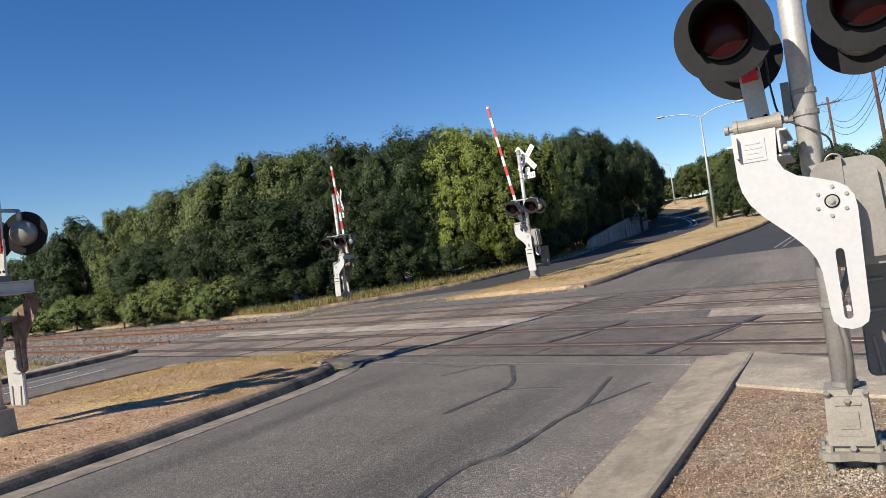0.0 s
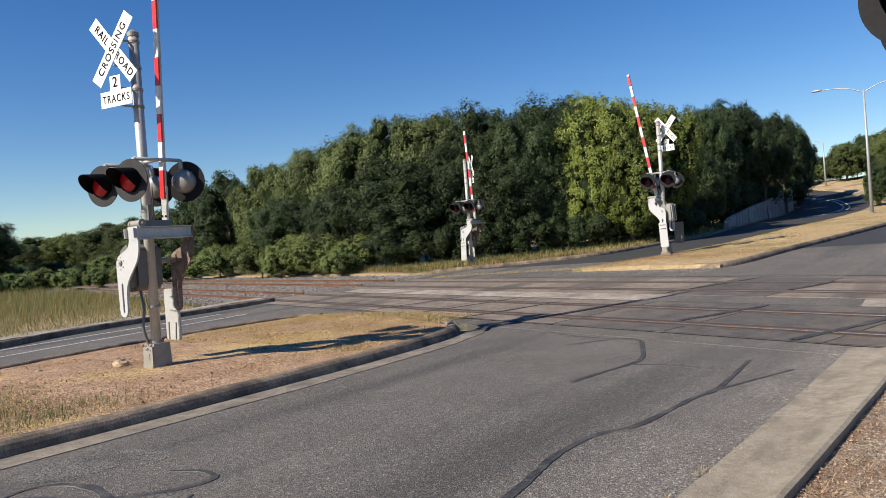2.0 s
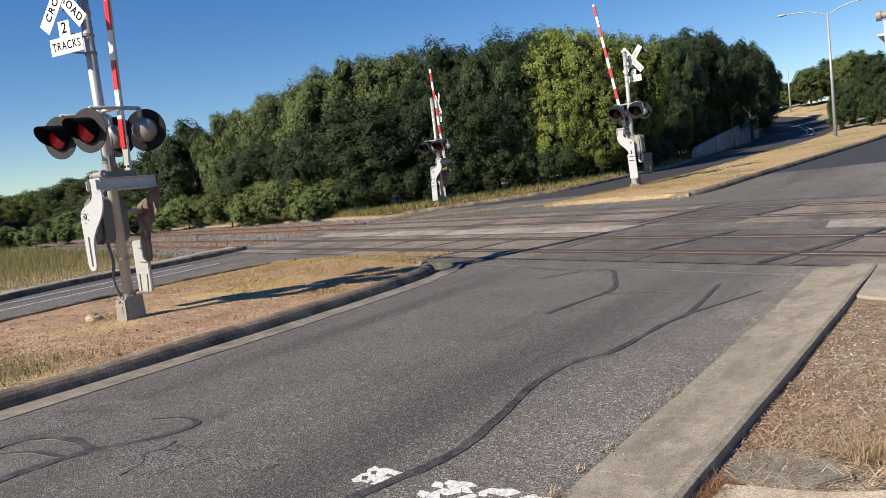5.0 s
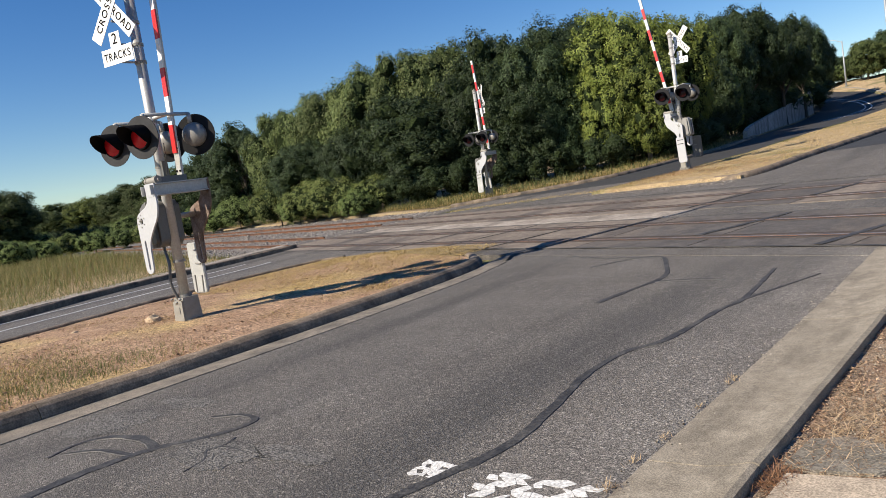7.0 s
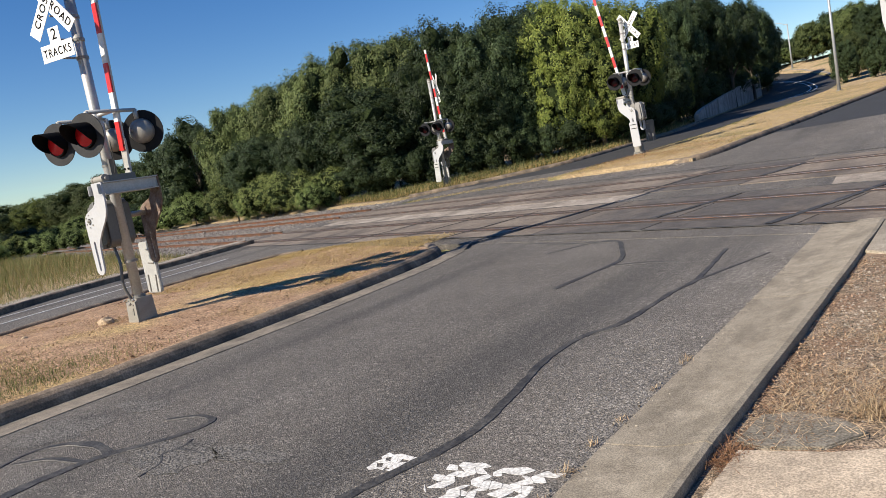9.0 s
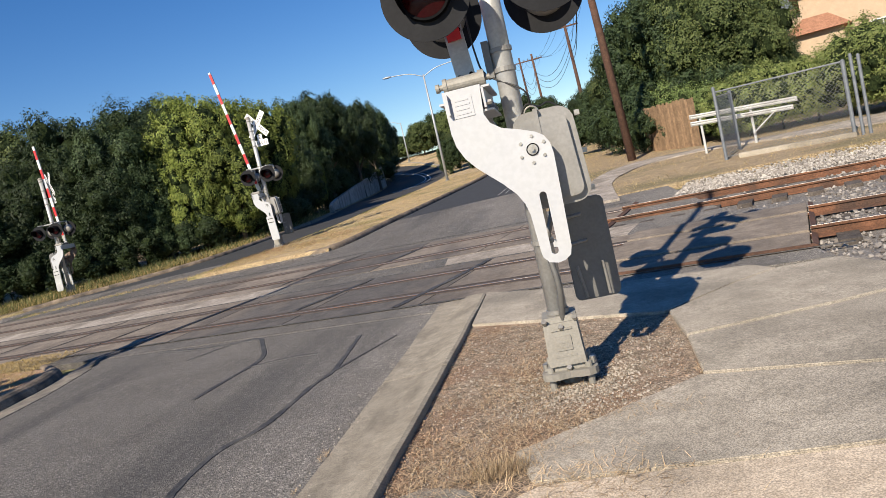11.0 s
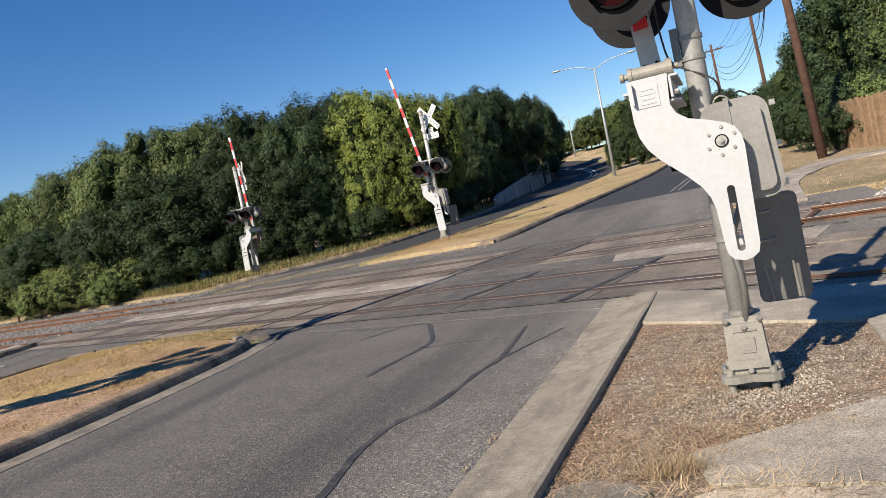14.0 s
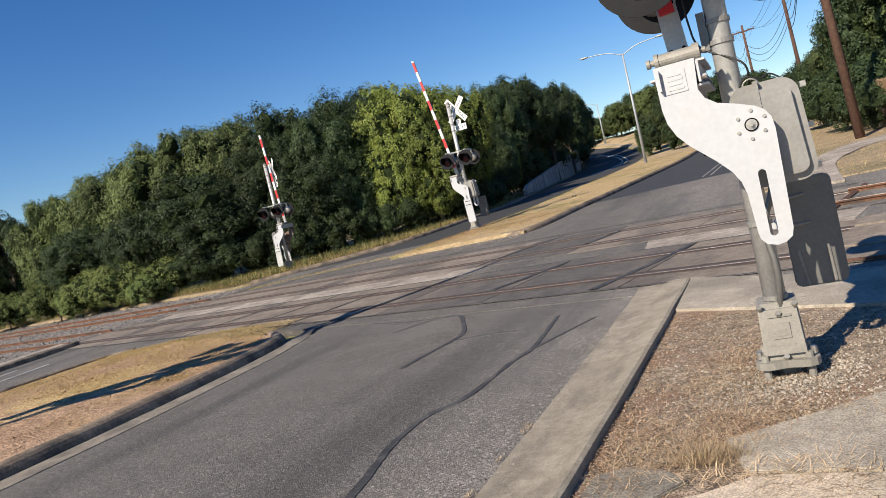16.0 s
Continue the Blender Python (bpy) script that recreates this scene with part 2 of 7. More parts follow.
def part(name, bm, material, parent=None, label="", smooth=False, bevel=0.0):
    me = bpy.data.meshes.new(name)
    if bevel:
        edges = [e for e in bm.edges if len(e.link_faces) == 2 and e.calc_face_angle() > 0.6]
        bmesh.ops.bevel(bm, geom=edges, offset=bevel, segments=2, affect="EDGES", clamp_overlap=True)
    bm.normal_update()
    bm.to_mesh(me)
    bm.free()
    if smooth:
        me.polygons.foreach_set("use_smooth", [True] * len(me.polygons))
    me.materials.append(material)
    ob = new(name, me)
    if parent:
        ob.parent = parent
    if label:
        ob["label"] = label
    return ob


def thing(name, label, category, m=None, group="", kind=""):
    ob = new(name)
    if m is not None:
        ob.matrix_basis = m
    return tagged(ob, label, category, group, kind)


def box(bm, x0, x1, y0, y1, z0, z1, m=None):
    vs = [bm.verts.new((x, y, z)) for z in (z0, z1) for x, y in ((x0, y0), (x1, y0), (x1, y1), (x0, y1))]
    for f in ((3, 2, 1, 0), (4, 5, 6, 7), (0, 1, 5, 4), (1, 2, 6, 5), (2, 3, 7, 6), (3, 0, 4, 7)):
        bm.faces.new([vs[i] for i in f])
    if m is not None:
        bmesh.ops.transform(bm, matrix=m, verts=vs)
    return vs


def tube(bm, a, b, r0, r1=None, n=16, caps=True):
    """A straight round bar from a to b."""
    a, b = Vector(a), Vector(b)
    r1 = r0 if r1 is None else r1
    q = (b - a).to_track_quat("Z", "Y")
    rings = []
    for p, r in ((a, r0), (b, r1)):
        rings.append([bm.verts.new(p + q @ Vector((r * math.cos(i * math.tau / n), r * math.sin(i * math.tau / n), 0))) for i in range(n)])
    for i in range(n):
        bm.faces.new((rings[0][i], rings[0][(i + 1) % n], rings[1][(i + 1) % n], rings[1][i]))
    if caps:
        bm.faces.new(rings[0][::-1])
        bm.faces.new(rings[1])


def pipe(bm, pts, r, n=8):
    """A bent round bar through pts."""
    rings = []
    pts = [Vector(p) for p in pts]
    for k, p in enumerate(pts):
        d = (pts[min(k + 1, len(pts) - 1)] - pts[max(k - 1, 0)]).normalized()
        rr = r[k] if isinstance(r, (list, tuple)) else r
        q = d.to_track_quat("Z", "Y")
        rings.append([bm.verts.new(p + q @ Vector((rr * math.cos(i * math.tau / n), rr * math.sin(i * math.tau / n), 0))) for i in range(n)])
    for a, b in zip(rings, rings[1:]):
        # turn the next ring so that the sides do not twist
        off = min(range(n), key=lambda o: sum((a[i].co - b[(i + o) % n].co).length for i in range(0, n, 2)))
        for i in range(n):
            bm.faces.new((a[i], a[(i + 1) % n], b[(i + 1 + off) % n], b[(i + off) % n]))
        rings[rings.index(b)][:] = [b[(i + off) % n] for i in range(n)]
    bm.faces.new(rings[0][::-1])
    bm.faces.new(rings[-1])


def plate(bm, outline, y0, y1):
    """An outline in x, z given thickness from y0 to y1."""
    a = [bm.verts.new((x, y0, z)) for x, z in outline]
    b = [bm.verts.new((x, y1, z)) for x, z in outline]
    n = len(outline)
    bm.faces.new(a)
    bm.faces.new(b[::-1])
    for i in range(n):
        bm.faces.new((a[(i + 1) % n], a[i], b[i], b[(i + 1) % n]))


def resample(pts, step):
    out = [Vector(pts[0])]
    for a, b in zip(pts, pts[1:]):
        a, b = Vector(a), Vector(b)
        n = max(1, round((b - a).length / step))
        out += [a.lerp(b, i / n) for i in range(1, n + 1)]
    return out


def smooth_line(pts, n=8):
    """A rounded line (Catmull-Rom) through plan points."""
    p = [Vector(a) for a in pts]
    p = [2 * p[0] - p[1]] + p + [2 * p[-1] - p[-2]]
    out = []
    for i in range(1, len(p) - 2):
        for k in range(n):
            t = k / n
            out.append(0.5 * (2 * p[i] + (p[i + 1] - p[i - 1]) * t + (2 * p[i - 1] - 5 * p[i] + 4 * p[i + 1] - p[i + 2]) * t * t + (3 * p[i] - p[i - 1] - 3 * p[i + 1] + p[i + 2]) * t ** 3))
    return out + [p[-2]]


def along(line, k, n):
    """n plan points evenly spaced along a line."""
    d = [0.0]
    for a, b in zip(line, line[1:]):
        d.append(d[-1] + (b - a).length)
    out = []
    for i in range(n):
        s, j = d[-1] * i / (n - 1), 1
        while j < len(d) - 1 and d[j] < s:
            j += 1
        out.append(line[j - 1].lerp(line[j], (s - d[j - 1]) / max(1e-9, d[j] - d[j - 1])))
    return out


def ribbon(name, left, right, off, material, n=60, m=6, skirt=0.3, crown=None, label="", category="", kind="structure", rough=0.0):
    """A sheet between two plan lines that lies on the land, with sides that go down by skirt."""
    L, R = along([Vector(p) for p in left], 0, n), along([Vector(p) for p in right], 0, n)
    bm = bmesh.new()
    rows = []
    for a, b in zip(L, R):
        row = []
        for j in range(m + 1):
            p = a.lerp(b, j / m)
            c = crown(j / m) if crown else 0.0
            e = rough * (noise.noise((p.x * 0.9, p.y * 0.9, 3.0)) + 0.5 * noise.noise((p.x * 2.7, p.y * 2.7, 9.0))) if rough else 0.0
            row.append(bm.verts.new((p.x, p.y, h(p.x, p.y) + off + c + e)))
        rows.append(row)
    for a, b in zip(rows, rows[1:]):
        for j in range(m):
            bm.faces.new((a[j], a[j + 1], b[j + 1], b[j]))
    if skirt:
        edge = [r[0] for r in rows] + rows[-1][1:] + [r[-1] for r in rows[-2::-1]] + rows[0][-2:0:-1]
        low = [bm.verts.new((v.co.x, v.co.y, v.co.z - skirt)) for v in edge]
        for i in range(len(edge)):
            k = (i + 1) % len(edge)
            bm.faces.new((edge[i], edge[k], low[k], low[i]))
    bmesh.ops.recalc_face_normals(bm, faces=bm.faces[:])
    up = max(bm.faces, key=lambda f: abs(f.normal.z))
    if up.normal.z < 0:
        bmesh.ops.reverse_faces(bm, faces=bm.faces[:])
    ob = part(name, bm, material, smooth=False)
    return tagged(ob, label, category or name.replace("_", " "), kind=kind)


def kerb(name, line, profile, material, seg, label, off=0.0, gap=0.004):
    """A kerb laid in lengths along a plan line; profile is (distance to the left of the line, height)."""
    root = thing(name, label, "kerb", kind="structure")
    pts = resample([Vector(p) for p in smooth_line(line, 6)], 0.15)
    per = max(2, round(seg / 0.15))
    for s in range(0, len(pts) - 1, per):
        cut = pts[s:s + per + 1]
        if len(cut) < 2:
            continue
        bm = bmesh.new()
        rings = []
        for k, p in enumerate(cut):
            d = (cut[min(k + 1, len(cut) - 1)] - cut[max(k - 1, 0)]).normalized()
            nrm = Vector((-d.y, d.x))
            e = p + d * (gap if k == 0 else -gap if k == len(cut) - 1 else 0)
            rings.append([bm.verts.new((e.x + nrm.x * a, e.y + nrm.y * a, h(p.x, p.y) + off + z + 0.012 * noise.noise((p.x * 1.7, p.y * 1.7, a * 5)) + 0.006 * noise.noise((p.x * 6, p.y * 6, a * 9)))) for a, z in profile])
        c = len(profile)
        for a, b in zip(rings, rings[1:]):
            for j in range(c):
                bm.faces.new((a[j], a[(j + 1) % c], b[(j + 1) % c], b[j]))
        bm.faces.new(rings[0][::-1])
        bm.faces.new(rings[-1])
        bmesh.ops.recalc_face_normals(bm, faces=bm.faces[:])
        part("kerbstone", bm, material, root)
    return root


U, N = Vector((-0.9525, 0.3047)), Vector((0.3047, 0.9525))


def rail_xy(u, s):
    """Plan point at u metres along the tracks (to the west) and s metres across them."""
    return U * u + N * s


# ---- land ----
bm = bmesh.new()
xs = [-1500, -900, -500, -300, -200, -140, -100] + list(range(-80, 41, 4)) + [60, 90, 140, 200, 300, 500, 900, 1500]
ys = [-1500, -700, -300, -120, -60, -30, -16] + list(range(-12, 101, 4)) + [115, 130, 150, 180, 220, 300, 500, 900, 1500]
grid = [[bm.verts.new((x, y, h(x, y) - 0.11)) for x in xs] for y in ys]
for a, b in zip(grid, grid[1:]):
    for j in range(len(xs) - 1):
        bm.faces.new((a[j], a[j + 1], b[j + 1], b[j]))
tagged(part("ground", bm, FIELD), "rough open land of green and straw grass", "ground", kind="structure")

# carriageways
EAST_L = [(-7.2, -40), (-7.3, 5), (-7.75, 8), (-8.0, 11.5), (-7.6, 16), (-6.75, 21), (-6.1, 26.3), (-5.35, 33.4), (-4.25, 45.5), (-4.0, 52), (-3.9, 62), (-4.4, 74), (-7, 86), (-14, 100), (-30, 118)]
EAST_R = [(-1.75, -40), (-1.74, 5), (-1.655, 9.7), (-0.9, 13), (-0.6, 16), (-0.3, 21), (0.2, 26), (1.0, 33.4), (1.9, 45.5), (2.3, 52), (2.4, 62), (1.9, 74), (-0.5, 86), (-8, 103), (-26, 122)]
WEST_L = [(-17.0, -40), (-17.6, 4), (-20, 9.3), (-20.6, 13.2), (-22.5, 18), (-21.5, 24), (-18.9, 26.6), (-16.5, 28.5), (-15, 31.2), (-14.4, 37), (-14.2, 43), (-15.2, 52), (-16.4, 64), (-17.4, 80), (-19, 84), (-26, 90), (-45, 94)]
WEST_R = [(-11.5, -40), (-13.3, 4), (-13.9, 6.5), (-14.3, 9.4), (-13.9, 12.4), (-12.8, 17), (-12.1, 22.2), (-10.5, 27), (-9.8, 32), (-9.75, 37), (-9.7, 42.5), (-9.2, 52), (-9.3, 62), (-9.8, 72), (-11, 82), (-15, 93), (-22, 102.5), (-45, 112)]


def by_y(line, ys):
    """Plan points of a line at the given distances ahead."""
    out = []
    for y in ys:
        for a, b in zip(line, line[1:]):
            if a[1] <= y <= b[1]:
                out.append((a[0] + (b[0] - a[0]) * (y - a[1]) / (b[1] - a[1]), y))
                break
    return out


near = [-40, -20, -8, 0, 3, 5, 7, 8, 9, 10, 11.5, 13, 16, 18, 21, 23, 26, 27.5]
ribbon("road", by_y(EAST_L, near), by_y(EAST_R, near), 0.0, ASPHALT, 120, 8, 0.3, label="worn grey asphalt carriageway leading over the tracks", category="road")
far = [27.5, 30, 33.4, 40, 45.5, 52, 57, 62, 68, 74, 80, 86, 93, 100]
ribbon("road_north", by_y(EAST_L, far), by_y(EAST_R, far), 0.0, ASPHALT_DARK, 60, 6, 0.3, label="newer dark asphalt past the crossing", category="road")
wn_ = [-40, -20, -8, 0, 4, 6.5, 9.3, 11, 13.2, 16, 18, 21, 24, 26.2]
ribbon("road_west", by_y(WEST_L, wn_), by_y(WEST_R, wn_), 0.0, ASPHALT, 80, 8, 0.3, label="grey asphalt carriageway of the other direction", category="road")
wf_ = [26.2, 28.4, 31, 34, 37, 40, 43, 47, 52, 58, 64, 72, 80]
wl, wr = by_y(WEST_L, wf_) + WEST_L[-3:], by_y(WEST_R, wf_) + WEST_R[-4:]
ribbon("road_west_far", wl, wr, 0.0, ASPHALT_DARK, 110, 8, 0.3, label="dark shaded asphalt below the wood", category="road")
# asphalt between and beside the tracks
ribbon("road_crossing", [rail_xy(-0.2, 8.2), rail_xy(27, 8.2)], [rail_xy(3.0, 18.2), rail_xy(27, 18.2)], 0.006, ASPHALT, 40, 14, 0.3,
       label="patched asphalt of the level crossing", category="road")

# ---- medians, verges and kerbs ----
FRONT = [(-7.5, -40), (-7.55, 2), (-7.6, 6), (-7.75, 9), (-8.0, 10.2), (-8.6, 10.75)]
BACK = [(-11.6, -40), (-13.35, 4), (-13.85, 6.4), (-14.25, 9.4), (-14.0, 11.6), (-13.4, 12.2)]
ribbon("median_near", FRONT, BACK, 0.10, DIRT, 120, 12, 0.25, label="dry median of reddish dirt and yellow grass", category="median", rough=0.02,
       crown=lambda t: 0.06 * math.sin(math.pi * t))
ISL_R = [(-6.75, 21.2), (-6.2, 26.3), (-5.45, 33.4), (-4.35, 45.5), (-4.1, 52), (-4.0, 62), (-4.5, 74), (-7.1, 86), (-14, 99)]
ISL_L = [(-12.0, 22.3), (-10.6, 27), (-9.9, 32), (-9.85, 37), (-9.8, 42.5), (-9.3, 52), (-9.4, 62), (-9.9, 72), (-11.1, 82), (-15, 92.8), (-18, 97.5)]
ribbon("median_far", ISL_R, ISL_L, 0.10, GRASS, 110, 8, 0.25, label="long median of dry yellow grass", category="median", rough=0.03,
       crown=lambda t: 0.04 * math.sin(math.pi * t))
KERB = [(-0.01, -0.2), (-0.005, 0.02), (0.012, 0.07), (0.04, 0.11), (0.08, 0.14), (0.13, 0.152), (0.19, 0.146), (0.215, 0.125), (0.225, -0.2)]
kerb("kerb_near_median", [(-7.3, -14), (-7.3, -10), (-7.3, -6), (-7.31, -2), (-7.32, 2), (-7.4, 6), (-7.6, 9), (-7.85, 10.2), (-8.5, 10.95)], KERB, KERB_DARK, 3.0, "blackened concrete kerb of the near median")
kerb("kerb_median_back", [(-13.5, 12.25), (-14.2, 11.7), (-14.45, 9.4), (-14.05, 6.4), (-13.55, 4), (-13.35, 1), (-13.1, -4), (-12.7, -9)], KERB, KERB_DARK, 3.0, "low concrete kerb behind the near median")
kerb("kerb_far_median", [(-7.6, 21.4), (-6.75, 21.3), (-6.3, 23), (-6.05, 26.3), (-5.3, 33.4), (-4.2, 45.5), (-3.95, 52), (-3.85, 62), (-4.35, 74), (-6.9, 86)], KERB, KERB_DARK, 3.0, "dark kerb along the far median")
# gutter beside the near median: a flat pale strip
ribbon("gutter_median", [(-7.3, -30), (-7.32, 2), (-7.4, 6), (-7.6, 9), (-7.85, 10.2)], [(-6.9, -30), (-6.92, 2), (-7.0, 6), (-7.2, 9), (-7.45, 10.4)], 0.008, GUTTER_OLD, 60, 2, 0.1,
       label="stained concrete gutter strip under the kerb", category="gutter")
# west side: grass beyond the far carriageway
ribbon("verge_west", [(-17.2, -40), (-17.8, 4), (-20.2, 9.3), (-20.8, 13.2), (-20.8, 14.0)], [(-60, -40), (-60, 0), (-60, 9), (-60, 18), (-60, 25.6)], 0.10, GRASS, 50, 16, 0.25,
       label="strip of dry grass beside the road", category="verge", rough=0.05)
kerb("kerb_west", [(-20.4, 16.2), (-20.5, 13.2), (-19.9, 9.3), (-17.5, 4), (-17.4, 0), (-17.3, -5), (-17.2, -10)], KERB, KERB_DARK, 3.0, "low kerb with a dry grass edge")
ribbon("verge_edge_west", [(-20.62, 16.1), (-20.7, 13.2), (-20.1, 9.3), (-17.72, 4), (-17.6, 0), (-17.5, -5), (-17.4, -10)], [(-21.7, 16.6), (-21.7, 13.2), (-21.0, 9.3), (-18.6, 4), (-18.5, 0), (-18.4, -5), (-18.3, -10)], 0.13, STRIP, 40, 4, 0.2,
       label="pale bare dirt strip behind the kerb", category="verge", rough=0.03)
ribbon("verge_far", [(-95, 49.5), (-60, 37.9), (-26, 27.0), (-21.5, 25.2), (-19, 26.9), (-16.7, 28.8), (-15.2, 31.4), (-14.6, 37), (-14.4, 43), (-15.4, 52), (-16.6, 64), (-17.6, 80)],
       [(-110, 70), (-90, 70), (-70, 70), (-60, 72), (-54, 74), (-48, 76), (-44, 78), (-42, 80), (-40, 82), (-36, 83), (-32, 84), (-24, 86)], 0.035, BANK, 110, 10, 0.25,
       label="dry grass verge under the trees", category="verge", rough=0.06)
ribbon("verge_bend", [(-11.1, 82.2), (-15, 93.2), (-22, 102.7), (-45, 112.2)], [(-4, 110), (-8, 120), (-16, 135), (-40, 150)], 0.10, GRASS, 30, 6, 0.25, label="dry grass beyond the bend", category="verge", rough=0.06)
kerb("kerb_bend", [(-11, 82), (-15, 93), (-22, 102.5), (-45, 112)], [(0, -0.2), (0, 0.17), (-0.35, 0.17), (-0.35, -0.2)], CONCRETE, 4.0, "pale concrete kerb round the bend")
kerb("kerb_far_west", [(-15.1, 52), (-14.1, 43), (-14.3, 37), (-14.9, 31.2), (-16.4, 28.6), (-18.8, 26.7), (-20.6, 25.4)][::-1], KERB, KERB_DARK, 3.0, "dark kerb in front of the tree line")

# east side: gutter pan, soil, pavement slabs
KERB_EDGE = [(-1.2, -30), (-1.22, 2.5), (-1.2, 5), (-1.1, 7.9), (-1.02, 9.75)]
PAN_L = [(-1.78, -30), (-1.77, 2.5), (-1.74, 5), (-1.72, 8), (-1.66, 9.75)]
pan = thing("gutter_east", "stained concrete gutter with a raised outer edge", "gutter", kind="structure")
joints = [-12.0, -9.0, -6.0, -3.0, 0.2, 3.35, 6.35, 9.62]
for y0, y1 in zip(joints, joints[1:]):
    bm = bmesh.new()
    rows = []
    for k in range(9):
        y = y0 + 0.006 + (y1 - y0 - 0.012) * k / 8
        xr = -1.21 if y < 3 else -1.21 + 0.19 * (y - 3) / 6.75
        xl = -1.77 if y < 3 else -1.77 + 0.1 * (y - 3) / 6.75
        rise = 0.06 if y < 8.2 else 0.06 - 0.02 * (y - 8.2)
        z = h(-1.4, y) + 0.004
        w = 0.012 * noise.noise((0.0, y * 1.3, 2.0))
        rows.append([bm.verts.new(p) for p in ((xl + w, y, z), (xl + 0.3, y, z + 0.008), (xl + 0.42, y, z + 0.03), (xr - 0.03 + w, y, z + rise), (xr + w, y, z + rise - 0.012), (xr + 0.01 + w, y, z - 0.25), (xl, y, z - 0.25))])
    for a, b in zip(rows, rows[1:]):
        for j in range(7):
            bm.faces.new((a[j], a[(j + 1) % 7], b[(j + 1) % 7], b[j]))
    bm.faces.new(rows[0][::-1])
    bm.faces.new(rows[-1])
    bmesh.ops.recalc_face_normals(bm, faces=bm.faces[:])
    part("gutter_slab", bm, CONCRETE_PAN, pan)
ribbon("verge_east", [(-1.2, -30), (-1.2, 3), (-1.1, 7.95)], [(14, -30), (14, 3), (14, 5)], -0.006, VERGE, 60, 24, 0.25, label="gravelly brown soil with dead grass", category="verge", rough=0.012)



def slab(outline, z, material, root, thick=0.12):
    bm = bmesh.new()
    a = [bm.verts.new((x, y, h(x, y) + z)) for x, y in outline]
    b = [bm.verts.new((x, y, h(x, y) + z - thick)) for x, y in outline]
    bm.faces.new(a)
    bm.faces.new(b[::-1])
    n = len(a)
    for i in range(n):
        bm.faces.new((a[(i + 1) % n], a[i], b[i], b[(i + 1) % n]))
    bmesh.ops.recalc_face_normals(bm, faces=bm.faces[:])
    return part("paving_slab", bm, material, root, bevel=0.008)


walkway = thing("pavement", "broad sunlit concrete pavement slabs with open joints", "pavement", kind="structure")
slab([(-1.02, 9.63), (-1.06, 7.95), (0.86, 6.87), (0.98, 6.95), (1.6, 7.45), (2.1, 7.72), (1.95, 8.08), (0.2, 8.72)], 0.024, CONCRETE, walkway)
slab([(0.9, 6.83), (0.9, 5.98), (2.03, 6.1), (3.1, 6.32), (2.68, 7.62), (2.12, 7.7), (1.62, 7.42)], 0.03, CONCRETE, walkway)
slab([(0.9, 5.95), (0.83, 5.02), (2.0, 4.6), (3.6, 4.25), (3.4, 5.4), (3.12, 6.28), (2.05, 6.07)], 0.022, CONCRETE, walkway)
slab([(0.8, 5.0), (-0.42, 4.2), (-0.3, 3.76), (0.0, 3.73), (1.2, 3.62), (3.7, 3.5), (3.65, 4.2), (2.0, 4.57)], 0.015, CONCRETE, walkway)
slab([(-0.27, 3.69), (-0.5, 3.52), (-0.7, 3.44), (-1.1, 3.38), (-1.13, 2.75), (-1.15, -3.0), (3.9, -3.0), (3.72, 3.46), (1.2, 3.57), (0.0, 3.68)], 0.02, CONCRETE_SAND, walkway)
slab([(-1.1, 3.84), (-1.14, 3.5), (-1.0, 3.45), (-0.74, 3.5), (-0.58, 3.7), (-0.7, 3.84), (-0.92, 3.92)], 0.01, CONCRETE_DULL, walkway)
# pavement on the far side of the tracks
ribbon("pavement_far", smooth_line([(0.75, 17.3), (0.95, 19.7), (1.15, 22.5), (1.75, 25.4), (3.0, 27.6), (4.6, 27.6), (6.2, 26.2), (8.2, 24.6), (10.5, 24.6), (15, 25.4)]),
       smooth_line([(1.5, 17), (1.6, 19.3), (1.8, 21.8), (2.4, 24.0), (3.4, 25.6), (4.8, 25.9), (6.2, 24.9), (7.8, 22.8), (9.6, 20.9), (15, 20.6)]), 0.06, STRIP, 90, 4, 0.2,
       label="pale dusty concrete path past the tracks", category="pavement", rough=0.01)
ribbon("verge_far_east", [(-0.2, 18.3), (0.3, 26), (1.1, 33.4), (2.0, 45.5), (2.4, 52), (2.5, 62), (1.8, 76), (-1.4, 100)], [(40, 12), (40, 22), (40, 33), (40, 45), (40, 52), (40, 62), (40, 76), (40, 100)], 0.02, BANK, 70, 16, 0.25,
       label="trodden dry grass bank beyond the tracks", category="verge", rough=0.05)

# ---- tracks ----
ribbon("ballast_bed_east", [rail_xy(0.1, 7.9), rail_xy(-60, 7.9)], [rail_xy(2.6, 17.2), rail_xy(-60, 17.2)], -0.05, BALLAST, 90, 24, 0.2, label="grey stone ballast under the rails", category="ballast", rough=0.03)
ribbon("ballast_bed_west", [rail_xy(25.5, 7.6), rail_xy(160, 7.6)], [rail_xy(25.5, 17.2), rail_xy(160, 17.2)], -0.02, BALLAST, 90, 16, 0.2, label="grey stone ballast running west", category="ballast", rough=0.03)
for u0, u1 in ((2.6, 5.9), (10.2, 24)):
    ribbon("pale_strip", [rail_xy(u0, 11.72), rail_xy(u1, 11.72)], [rail_xy(u0, 12.75), rail_xy(u1 + 0.4, 12.75)], 0.012, STRIP, 40, 3, 0.1, label="pale sandy strip between the two decks", category="road")
RAIL = [(-0.075, -0.14), (-0.075, -0.125), (-0.012, -0.1), (-0.012, -0.04), (-0.036, -0.03), (-0.036, -0.004), (-0.03, 0.0), (0.03, 0.0), (0.036, -0.004), (0.036, -0.03), (0.012, -0.04), (0.012, -0.1), (0.075, -0.125), (0.075, -0.14)]


